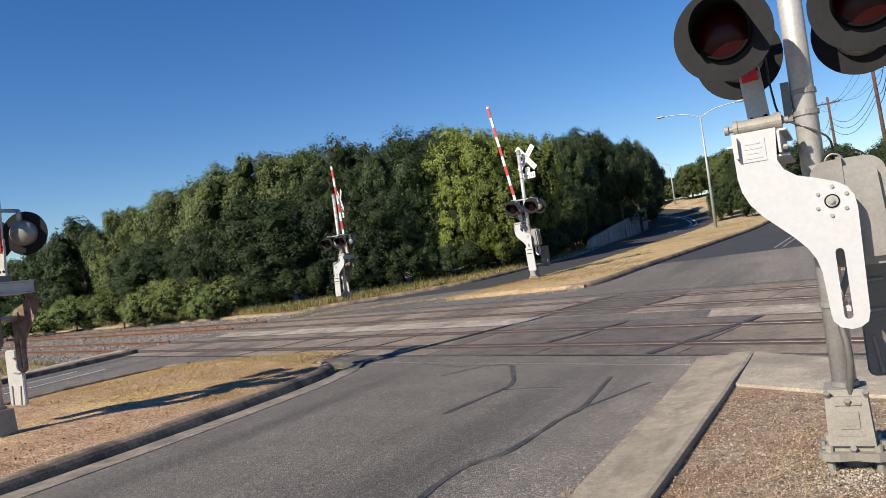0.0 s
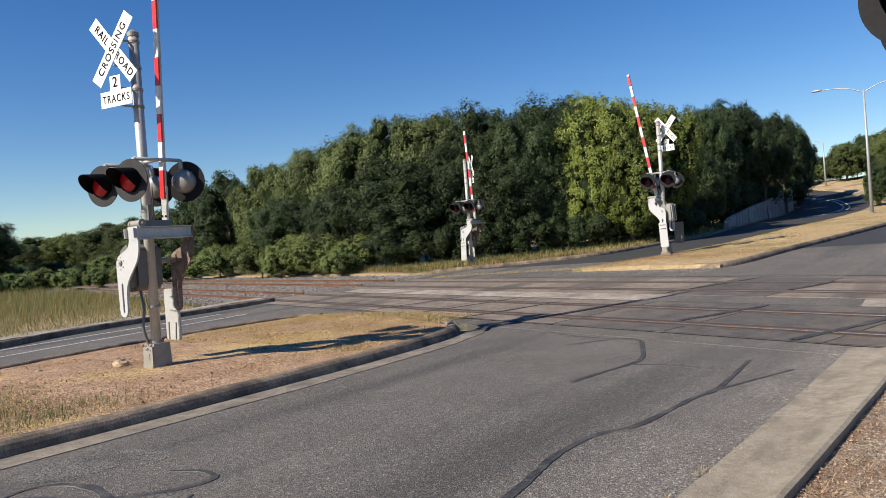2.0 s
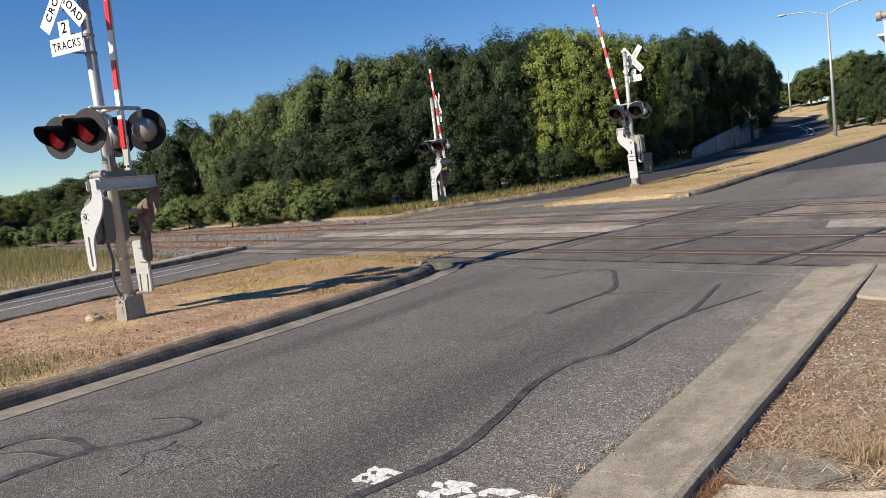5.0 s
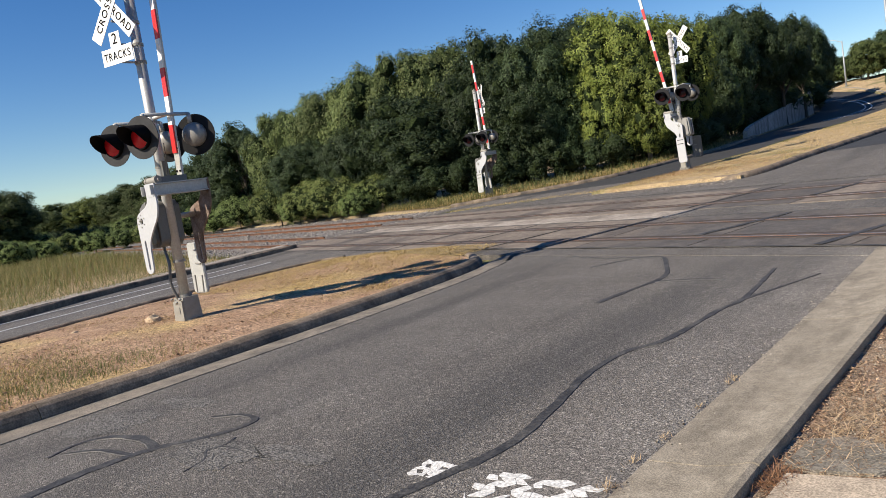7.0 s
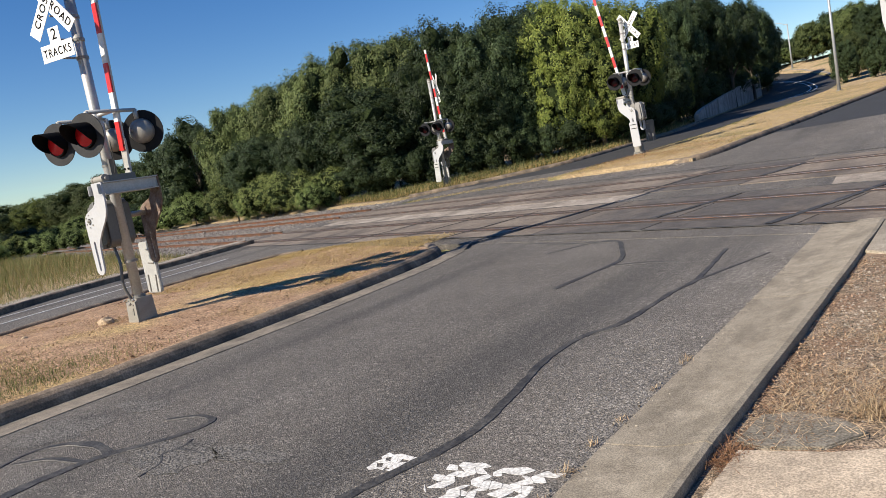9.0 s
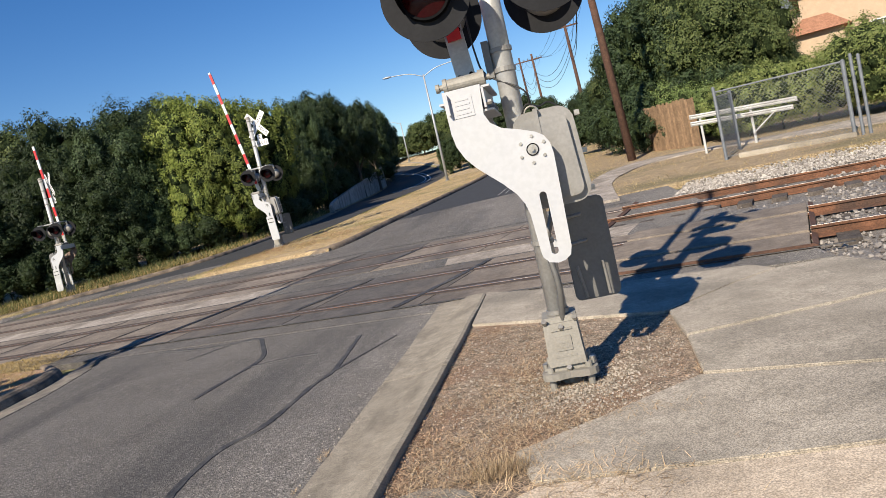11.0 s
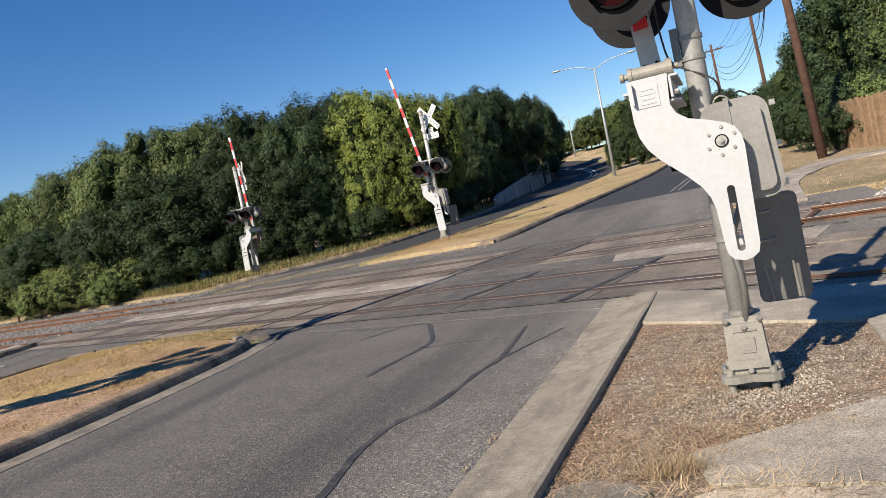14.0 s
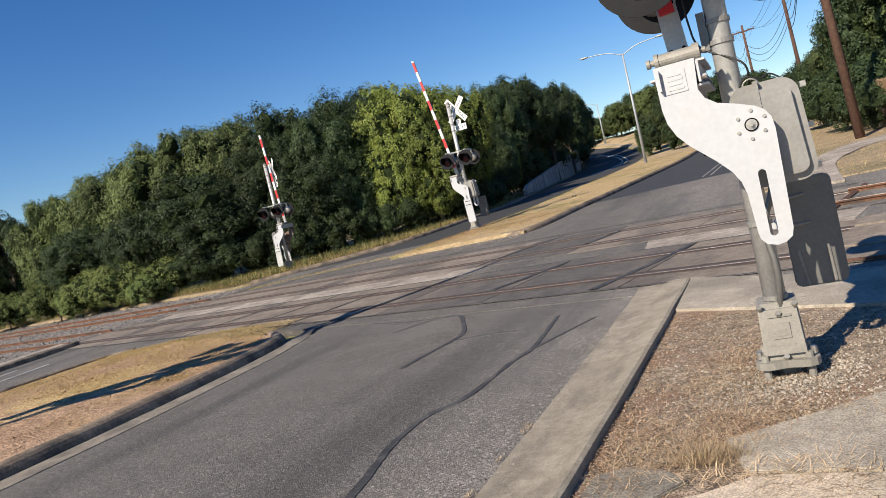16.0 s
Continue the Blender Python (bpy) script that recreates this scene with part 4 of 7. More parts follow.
        # rear arm: rust, with the shade on its inner side mixed into the brown
        arm = part("support_arm", bm, RUSTY if rust_shade and y > 0 else WHITE, root, "rust-streaked S-shaped support arm, darkened for shade" if rust_shade and y > 0 else "white S-shaped slotted support arm")
        f = -1 if y < 0 else 1
        for k in range(7):
            a = math.radians(51 * k + 20)
            r = 0.0 if k == 6 else 0.088
            bm = bmesh.new()
            cx, cz = PX * sx + r * math.cos(a * 60 / 51), PZ + r * math.sin(a * 60 / 51)
            tube(bm, (cx, y, cz), (cx, y + f * (0.03 if r == 0 else 0.022), cz), 0.021 if r == 0 else 0.0145, 0.021 if r == 0 else 0.01, n=6 if r == 0 else 10)
            if r == 0:
                tube(bm, (cx, y + f * 0.03, cz), (cx, y + f * 0.048, cz), 0.011, n=10)
            part("bolt", bm, STEEL, arm)
        bm = bmesh.new()
        disc(bm, 0.042, y + f * 0.012, y + f * 0.018, PX * sx, PZ, 24)
        bmesh.ops.recalc_face_normals(bm, faces=bm.faces[:])
        part("washer", bm, BLACK, arm)
        bm = bmesh.new()
        disc(bm, 0.034, y + f * 0.018, y + f * 0.023, PX * sx, PZ, 24)
        bmesh.ops.recalc_face_normals(bm, faces=bm.faces[:])
        part("washer", bm, STEEL, arm)
        bm = bmesh.new()
        cx = PX * sx - 0.39 * sx
        box(bm, cx - 0.07, cx + 0.07, y + f * 0.012, y + f * 0.017, 1.99, 2.13)
        for j in range(4):
            w = 0.05 - 0.008 * (j % 2)
            box(bm, cx - w, cx + w, y + f * 0.017, y + f * 0.02, 2.01 + j * 0.03, 2.022 + j * 0.03)
        bmesh.ops.recalc_face_normals(bm, faces=bm.faces[:])
        part("maker_plate", bm, WHITE, arm)
        if y < 0 and front_weight:
            bm = bmesh.new()
            plate(bm, [(-0.13, -0.42), (0.13, -0.42), (0.15, -0.45), (0.19, -1.3), (0.16, -1.34), (-0.09, -1.34), (-0.12, -1.3), (-0.15, -0.45)], -0.05, 0.0)
            bmesh.ops.transform(bm, matrix=Matrix.Translation((PX * sx, y - 0.014, PZ)) @ Matrix.Diagonal((sx, 1, 1, 1)), verts=bm.verts[:])
            bmesh.ops.recalc_face_normals(bm, faces=bm.faces[:])
            # grey metal instead of white carries part shade in its colour
            w = part("counterweight", bm, ALU if rust_shade else WHITE, root, "white counterweight plate with dark slots", bevel=0.01)
            for z0 in (-0.52, -0.66):
                bm = bmesh.new()
                pipe(bm, [((PX - 0.1) * sx, y - 0.06, PZ + z0), ((PX + 0.12) * sx, y - 0.06, PZ + z0)], 0.014, 8)
                part("slot_strip", bm, BLACK, w)
        # counterweight plates on the rear arm
        if y > 0:
            bm = bmesh.new()
            plate(bm, [(0.14, -0.44), (0.4, -0.44), (0.43, -0.47), (0.43, -1.2), (0.4, -1.24), (0.1, -1.24), (0.07, -1.21), (0.07, -0.5)], 0.0, 0.05)
            bmesh.ops.transform(bm, matrix=Matrix.Translation((PX * sx, y + 0.012, PZ)) @ Matrix.Diagonal((sx, 1, 1, 1)), verts=bm.verts[:])
            bmesh.ops.recalc_face_normals(bm, faces=bm.faces[:])
            w = part("counterweight", bm, ALU if rust_shade else GALV, root, "grey rectangular counterweight plate", bevel=0.01)
            for x0, z0, x1, z1 in ((0.1, -0.57, 0.24, -0.56), (0.11, -0.78, 0.25, -0.77), (0.16, -1.22, 0.13, -0.96), (0.34, -1.22, 0.33, -0.95)):
                bm = bmesh.new()
                pipe(bm, [((PX + x0) * sx, y + 0.008, PZ + z0), ((PX + x1) * sx, y + 0.008, PZ + z1)], 0.013, 8)
                part("slot_strip", bm, HOUSING, w)
    # channel across the arm tops, with the roller and the arm bracket
    ax = PX * sx - 0.36 * sx
    bm = bmesh.new()
    box(bm, ax - 0.13, ax + 0.17, -0.38, 0.44, 2.158, 2.172)
    box(bm, ax - 0.13, ax + 0.17, -0.385, 0.44, 2.0, 2.014)
    box(bm, ax - 0.185, ax - 0.13, -0.385, 0.44, 2.1, 2.114)
    box(bm, ax - 0.13, ax - 0.115, -0.46, 0.46, 2.02, 2.155)
    box(bm, ax + 0.115, ax + 0.13, -0.46, 0.46, 2.02, 2.155)
    chan = part("cross_channel", bm, ALU if rust_shade else WHITE, root, "steel channel between the arms", bevel=0.004)
    bm = bmesh.new()
    for r0, r1, rr in ((-0.11, 0.11, 0.046), (-0.135, -0.108, 0.054), (0.108, 0.15, 0.058), (-0.175, 0.185, 0.02), (-0.19, -0.165, 0.03)):
        tube(bm, (ax + r0, -0.33, 2.222), (ax + r1, -0.33, 2.222), rr, n=18)
    part("roller", bm, CASTING, chan, "round cast hinge roller")
    bm = bmesh.new()
    for xx in (-0.08, 0.08):
        box(bm, ax + xx - 0.012, ax + xx + 0.012, -0.31, 0.16, 2.17, 2.26)
    part("hinge_lugs", bm, GALV, chan, "dark hinge lugs behind the roller", bevel=0.004)
    for k in range(6):
        bm = bmesh.new()
        x = ax + sx * 0.13
        tube(bm, (x, -0.42 + 0.14 * k, 2.05), (x + sx * 0.035, -0.42 + 0.14 * k, 2.05), 0.018, n=6)
        part("bolt", bm, STEEL, chan)
    # raised gate arm, striped
    tilt = pose(ax, 0.12, 2.2, 0, math.degrees(math.atan(lean)) * sx, 0)
    bm = bmesh.new()
    box(bm, -0.07, 0.07, -0.015, 0.015, 0.03, 0.55)
    ga = part("arm_bracket", bm, ALU, root, "grey bracket plate at the foot of the gate arm", bevel=0.004)
    ga.matrix_basis = tilt
    for x, z in ((-0.045, 0.12), (0.045, 0.12), (-0.045, 0.45), (0.045, 0.45)):
        bm = bmesh.new()
        tube(bm, (x, -0.03, z), (x, 0.03, z), 0.016, n=8)
        part("bolt", bm, BLACK, ga)
    arm = None
    z, k = 0.38, 0
    stripe = 0.405
    pieces = []
    while z < arm_len:
        e = min(z + stripe, arm_len)
        bm = bmesh.new()
        w0, w1 = 0.052 - 0.006 * z / arm_len, 0.052 - 0.006 * e / arm_len
        vs = box(bm, -w0, w0, -0.04, -0.016, z, e)
        for v in vs:
            if v.co.z > (z + e) / 2:
                v.co.x *= w1 / w0
        if arm is None:
            arm = part("gate_arm", bm, RED, root, "raised gate arm with red and white stripes")
            arm.matrix_basis = tilt
        else:
            part("stripe", bm, RED if k % 2 == 0 else TAPE, arm)
        z, k = e, k + 1
    bm = bmesh.new()
    box(bm, -0.05, 0.05, -0.015, 0.012, 0.5, arm_len - 0.02)
    part("arm_back", bm, ALU, arm, "bare aluminium back of the arm")
    # light crossarm
    bm = bmesh.new()
    pipe(bm, [(-0.4, 0, 3.13), (0.4, 0, 3.13)], 0.03, 12)
    for x in (-0.39, 0.39):
        pipe(bm, [(x, -0.36, 3.13), (x, 0.36, 3.13)], 0.026, 10)
        for y in (-0.36, 0.36):
            pipe(bm, [(x, y, 3.14), (x, y, 3.0)], 0.03, 10)
    part("light_crossarm", bm, ALU, root, "grey pipe crossarm that holds the lights", smooth=True)
    for x in (-0.39, 0.39):
        flasher(root, pose(x, -0.42, 2.82, 0, 0, lamp_turn), worn, lensm)
        flasher(root, pose(x, 0.42, 2.82, 0, 0, rear_turn))
    # crossbuck
    if sign_plate:
        sy = -0.33 if not two_sided else 0.22
        centre = pose(0.2 if two_sided else 0, sy, 4.74, 0, 0, sign_turn)
        for z in (4.52, 4.9, 4.2, 3.95):
            bm = bmesh.new()
            box(bm, -0.015, 0.015, min(0, sy), max(0, sy), z - 0.012, z + 0.012)
            tube(bm, (0, 0, z - 0.02), (0, 0, z + 0.02), 0.085, n=16)
            part("sign_bracket", bm, HOUSING, root)
        for ang, words in ((-50, ("RAIL", "ROAD")), (50, ("CROSSING",))):
            bm = bmesh.new()
            box(bm, -0.575, 0.575, -0.003 + (0.004 if ang < 0 else -0.004), 0.003 + (0.004 if ang < 0 else -0.004), -0.105, 0.105)
            bl = part("crossbuck_blade", bm, SIGN, root, "white crossbuck blade with black capitals")
            bl.matrix_basis = centre @ pose(0, 0, 0, 0, -ang, 0)
            for face in ((0, 180) if two_sided else (0,)):
                for i, wd in enumerate(words):
                    x = (0.0 if len(words) == 1 else (-0.31, 0.31)[i])
                    flip = -1 if face else 1
                    yy = -0.006 if not face else 0.006
                    letters(wd, 0.155, Matrix.Translation((x * flip, (0.004 if ang < 0 else -0.004) + yy, 0)) @ pose(0, 0, 0, 90, 0, face), bl, 0.92 if len(words) == 2 else 1.0)
        bm = bmesh.new()
        box(bm, -0.31, 0.31, -0.003, 0.003, -0.12, 0.11)
        box(bm, -0.105, 0.105, -0.003, 0.003, 0.11, 0.32)
        tr = part("tracks_sign", bm, SIGN, root, "white plate that reads 2 TRACKS")
        tr.matrix_basis = pose(0.2 if two_sided else 0, sy, 4.05, 0, 0, sign_turn)
        letters("2", 0.21, Matrix.Translation((0, -0.005, 0.22)) @ pose(0, 0, 0, 90, 0, 0), tr)
        letters("TRACKS", 0.155, Matrix.Translation((0, -0.005, -0.01)) @ pose(0, 0, 0, 90, 0, 0), tr, 0.82)
    # cables
    bm = bmesh.new()
    pipe(bm, smooth_path([(0.02 * sx, -0.09, 0.42), (0.05 * sx, -0.16, 0.7), (0.03 * sx, -0.14, 1.0), (0.12 * sx, -0.12, 1.25), (PX * sx, -0.1, 1.36)]), 0.022, 8)
    part("conduit", bm, GALV, root, "flexible grey conduit", smooth=True)
    bm = bmesh.new()
    pipe(bm, smooth_path([(ax + 0.09 * sx, 0.0, 2.75), (ax + 0.1 * sx, 0.0, 2.45), (ax + 0.15 * sx, -0.02, 2.27), (0.1 * sx, -0.1, 2.1), (0.12 * sx, 0.0, 1.96)]), 0.007, 6)
    part("cable", bm, CABLE, root, "thin black cable", smooth=True)
    return root


def smooth_path(pts, n=6):
    p = [Vector(a) for a in pts]
    p = [2 * p[0] - p[1]] + p + [2 * p[-1] - p[-2]]
    out = []
    for i in range(1, len(p) - 2):
        for k in range(n):
            t = k / n
            out.append(0.5 * (2 * p[i] + (p[i + 1] - p[i - 1]) * t + (2 * p[i - 1] - 5 * p[i] + 4 * p[i + 1] - p[i + 2]) * t * t + (3 * p[i] - p[i - 1] - 3 * p[i + 1] + p[i + 2]) * t ** 3))
    return out + [p[-2]]


crossing_signal(pose(-0.035, 5.42, 0.04), 1, "near crossing signal with white slotted gate arm on a cast base")
crossing_signal(pose(-10.09, 5.81, 0.02), -1, "crossing signal with crossbuck standing on the dirt median", sign_turn=12, lean=-0.06, worn=True, lamp_turn=16, lensm=LENS_LIT, rust_shade=True, rear_turn=212)
crossing_signal(pose(-10.46, 26.9, h(-10.46, 26.9) + 0.06), 1, "crossing signal with leaning striped arm on the far median", two_sided=True, lean=-0.165, sign_turn=-10, arm_len=4.9, front_weight=True)
crossing_signal(pose(-20.3, 28.0, h(-20.3, 28.0) + 0.0), -1, "crossing signal in front of the dark trees", two_sided=True, lean=0.06, sign_turn=-40, arm_len=4.2, front_weight=True, rust_shade=True)

# ---- trees ----
BARK = surf("grey-brown bark", (0.07, 0.055, 0.042), (0.14, 0.115, 0.09), 8, 0.95, 0.8, 30, dist=0.03)
LEAF_OAK = leafmat("dark oak leaves", (0.02, 0.036, 0.0145), (0.06, 0.088, 0.037))
LEAF_LIGHT = leafmat("yellow-green leaves", (0.088, 0.122, 0.024), (0.198, 0.232, 0.05))
LEAF_OLIVE = leafmat("olive green leaves", (0.05, 0.076, 0.024), (0.125, 0.15, 0.05))
LEAF_REED = leafmat("feathery pale green leaves", (0.135, 0.18, 0.05), (0.26, 0.29, 0.095))
# darkened green that paints the shade seen in gaps between leaves
LEAF_CORE = surf("crown filler with shade in its colour", (0.012, 0.02, 0.008), (0.042, 0.06, 0.022), 9, 1.0, 1.0, 22, dist=0.1, spec=0.1)
LEAF_SHRUB = leafmat("fresh shrub leaves", (0.1, 0.15, 0.04), (0.225, 0.28, 0.1))


def crown_mesh(seed, rx, rz, zc, lobes, leaves, size):
    """A crown of leaves on the outside of many rounded lobes; gives the mesh and the lobes."""
    rnd = random.Random(seed)
    cs = []
    for k in range(lobes):
        zz = 1 - 1.86 * (k + rnd.uniform(0.1, 0.9)) / lobes
        a = k * 2.39996 + rnd.uniform(-0.4, 0.4)
        w = max(0.0, 1 - abs(zz) ** 2.5) ** 0.5
        r = rx * rnd.uniform(0.2, 0.37)
        q = rnd.uniform(0.78, 1.02)
        cs.append((Vector(((rx * q - r) * w * math.cos(a), (rx * q - r) * w * math.sin(a), zc + (rz * q - r * 0.85) * zz)), r))
    grow = 2 * rz / (max(c.z + r for c, r in cs) - (zc - rz))
    cs = [(Vector((c.x, c.y, zc - rz + (c.z - zc + rz) * grow)), r) for c, r in cs]
    clumps, weight = [], []
    for c, r in cs:
        out = (c - Vector((0, 0, zc - rz * 0.2))).normalized()
        for j in range(34):
            d = (Vector((rnd.gauss(0, 1), rnd.gauss(0, 1), rnd.gauss(0, 1))).normalized() + out * 0.55).normalized()
            p = c + d * r * rnd.uniform(0.8, 1.0)
            if any((p - e).length < f * 0.7 for e, f in cs):
                continue
            big = rnd.random() < 0.36
            clumps.append((p, d, r * (rnd.uniform(0.26, 0.38) if big else rnd.uniform(0.13, 0.25))))
            weight.append(clumps[-1][2] ** 1.8)
    verts, faces = [], []
    for c, d0, r in rnd.choices(clumps, weight, k=leaves):
        d = Vector((rnd.gauss(0, 1), rnd.gauss(0, 1), rnd.gauss(0, 1))).normalized()
        p = c + d * r * rnd.random() ** 0.4
        s = size * rnd.uniform(0.55, 1.3)
        nrm = (d * 0.5 + d0 + Vector((rnd.gauss(0, 0.45), rnd.gauss(0, 0.45), rnd.gauss(0, 0.45) + 0.2))).normalized()
        t1 = nrm.orthogonal().normalized()
        t1.rotate(Matrix.Rotation(rnd.uniform(0, math.tau), 3, nrm))
        t2 = nrm.cross(t1)
        b = len(verts)
        verts += [p - t1 * s - t2 * s * 0.45, p - t1 * s * 0.6 + t2 * s * 0.55, p + t1 * s]
        faces.append((b, b + 1, b + 2))
    me = bpy.data.meshes.new("crown")
    me.from_pydata([tuple(v) for v in verts], [], faces)
    return me, cs


# filler lumps inside the lobes, coloured dark in place of inner shade
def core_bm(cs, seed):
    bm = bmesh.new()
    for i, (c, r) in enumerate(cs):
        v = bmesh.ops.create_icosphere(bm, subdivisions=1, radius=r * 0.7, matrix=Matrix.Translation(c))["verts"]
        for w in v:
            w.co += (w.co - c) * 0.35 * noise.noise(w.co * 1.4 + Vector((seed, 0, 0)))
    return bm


def tree(seed, height, rx, leafm, label, leaves=29000, size=0.092, trunk=0.22, low=0.03, lobes=46):
    rnd = random.Random(seed)
    root = thing("tree", label, "tree", group="trees of the wood")
    zc, rz = height * (0.5 + low / 2), height * (0.5 - low / 2)
    me, cs = crown_mesh(seed, rx, rz, zc, lobes, leaves, size)
    me.materials.append(leafm)
    bm = bmesh.new()
    top = zc + rz * 0.4
    pts = [(0.0, 0, -0.3)] + [(rnd.uniform(-0.25, 0.25) * k * 0.3, rnd.uniform(-0.25, 0.25) * k * 0.3, top * k / 5) for k in range(1, 6)]
    pipe(bm, pts, [trunk * 1.35] + [trunk * (1 - 0.15 * k) for k in range(1, 6)], 9)
    for c, r in cs[::3]:
        st = Vector((0, 0, min(c.z * 0.55, top * 0.8)))
        mid = st.lerp(c, 0.5) + Vector((0, 0, 0.25))
        pipe(bm, [st, mid, c], [trunk * 0.45, trunk * 0.3, trunk * 0.1], 6)
    part("trunk", bm, BARK, root, "grey-brown trunk with limbs", smooth=True)
    crown = new("crown", me)
    crown.parent = root
    crown["label"] = "crown of many small leaves"
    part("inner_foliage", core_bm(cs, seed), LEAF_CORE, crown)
    return root


KINDS = [tree(1, 9.0, 4.2, LEAF_OAK, "dense dark green oak at the edge of the wood"),
         tree(2, 9.0, 4.0, LEAF_LIGHT, "yellow-green tree among darker oaks"),
         tree(3, 9.0, 4.4, LEAF_OLIVE, "olive green tree turning dry at the top"),
         tree(4, 9.0, 4.6, LEAF_OAK, "dense dark green oak at the edge of the wood"),
         tree(5, 9.0, 4.2, LEAF_OAK, "tall dark oak with a ragged crown", lobes=36),
         tree(6, 9.0, 4.2, LEAF_OAK, "high-crowned dark oak above the retaining wall", low=0.27)]
SHRUBS = [tree(11, 3.0, 2.2, LEAF_SHRUB, "fresh green shrub at the foot of the trees", 9000, 0.055, 0.05, 0.0, 26),
          tree(12, 3.0, 2.4, LEAF_OAK, "dark low shrub under the trees", 9000, 0.06, 0.05, 0.0, 26),
          tree(13, 3.0, 2.0, LEAF_REED, "feathery pale yellow-green bush in dry grass", 11000, 0.045, 0.04, 0.0, 34)]
used = set()


def put(kind, az, d, height, spread=1.0, list_=KINDS):
    """A tree by bearing and distance from the kerb where one stands."""
    x, y = -d * math.sin(radians(az)), d * math.cos(radians(az))
    ob = list_[kind]
    s = height / (9.0 if list_ is KINDS else 3.0)
    m = pose(x, y, h(x, y) - 0.05, 0, 0, random.uniform(0, 360))
    key = (id(list_), kind)
    if key not in used:
        used.add(key)
        ob.matrix_basis = m
        t = ob
    else:
        t = copy_thing(ob, m)
    t.scale = (s * spread, s * spread, s)
    return t


def top(alt, d):
    return 1.62 + d * math.tan(radians(alt))


ROW = [  # kind, bearing, altitude of the top, distance, half its width in degrees
    (2, 66.5, 2.6, 130, 2.2), (1, 64.3, 2.8, 125, 2.0), (2, 62.2, 3.3, 118, 2.0), (2, 60.3, 3.6, 108, 2.0), (2, 58.6, 4.2, 92, 2.2), (0, 56.4, 5.0, 76, 2.0),
    (4, 54.2, 6.7, 62, 2.6), (2, 51.0, 7.1, 58, 2.4), (2, 48.2, 8.0, 54, 2.2), (2, 46.3, 8.4, 50, 1.8), (2, 44.0, 9.6, 47, 3.0), (2, 40.9, 10.2, 45, 2.6), (2, 37.7, 10.3, 45, 2.2),
    (0, 41.2, 7.0, 42, 4.2), (3, 45.6, 5.2, 43, 2.4), (0, 49.5, 4.8, 48, 2.6), (0, 34.4, 10.7, 43, 3.0), (4, 31.5, 9.9, 42, 2.8), (3, 29.6, 10.6, 45, 2.4), (0, 28.0, 10.7, 48, 1.8), (3, 36.5, 8.0, 41.5, 2.6),
    (0, 32.8, 7.6, 41, 3.0), (3, 30.6, 7.4, 41.5, 2.4), (1, 25.2, 10.8, 42, 3.1), (1, 21.6, 9.8, 44, 2.6), (1, 23.6, 8.0, 40.5, 2.4), (1, 26.4, 7.6, 41, 1.8),
    (0, 18.2, 8.8, 58, 2.6), (5, 16.4, 8.8, 63, 2.9), (5, 14.2, 7.7, 70, 2.3), (5, 12.9, 7.2, 78, 1.8), (5, 12.0, 6.1, 86, 1.2), (3, 19.4, 6.0, 52, 2.4),
    (1, 18.0, 4.8, 53, 1.3), (0, 68.5, 2.2, 170, 3.0), (2, 71, 4.1, 90, 2.5), (0, 74, 4.3, 80, 3.0)]
for k, az, alt, d, half in ROW:
    hh = top(alt, d) - h(-d * math.sin(radians(az)), d * math.cos(radians(az)))
    put(k, az, d, hh, max(0.8 if az > 20 else 0.55, (1.4 if az > 20 else 1.1) * d * math.tan(radians(half)) / (4.25 * hh / 9.0)))
for az, d, hh, k in ((57, 60, 2.0, 0), (59.2, 62, 1.8, 0), (61.3, 64, 2.0, 2), (63.2, 66, 1.8, 0), (65, 68, 2.0, 0), (66.8, 70, 2.2, 2), (68.5, 66, 2.0, 0), (70.5, 62, 2.4, 0), (18.4, 63, 3.5, 1), (17.0, 68, 3.8, 1), (15.9, 74, 4.0, 1), (14.9, 79, 4.4, 1), (14.0, 84, 4.4, 1), (13.2, 90, 4.4, 1), (55, 58, 2.6, 0), (52, 49, 2.8, 2), (49.5, 45, 2.6, 2), (47, 42.5, 2.8, 2), (44.7, 41, 2.2, 2), (46, 40, 1.6, 0), (50.6, 46, 1.8, 0), (42, 41, 2.4, 1), (39.5, 40.5, 2.6, 1), (37, 40, 2.4, 1), (34.5, 40, 2.4, 1), (31.5, 40, 2.6, 1),
                     (29, 40.5, 2.2, 1), (26.5, 41, 2.6, 1), (24, 43, 2.6, 0), (21.7, 45, 2.4, 1), (58, 66, 2.4, 0), (61, 76, 2.4, 1), (64, 90, 2.6, 0), (67.5, 110, 3.0, 1), (12.4, 104, 3.0, 1), (11.4, 106, 3.0, 0), (10.4, 108, 3.2, 1), (9.4, 108, 3.0, 1), (8.4, 106, 3.0, 0), (13.2, 100, 3.0, 1), (6.8, 104, 3.0, 1), (5.4, 104, 3.0, 1), (3.8, 98, 3.0, 1), (2.2, 96, 3.0, 1), (0.4, 92, 3.0, 1), (59.5, 84, 3.2, 1), (62.5, 88, 3.0, 0), (65.8, 92, 3.0, 1), (68.6, 96, 3.2, 0), (70.5, 88, 3.0, 1), (73, 80, 3, 0)):
    put(k, az, d, hh, 1.15, SHRUBS)
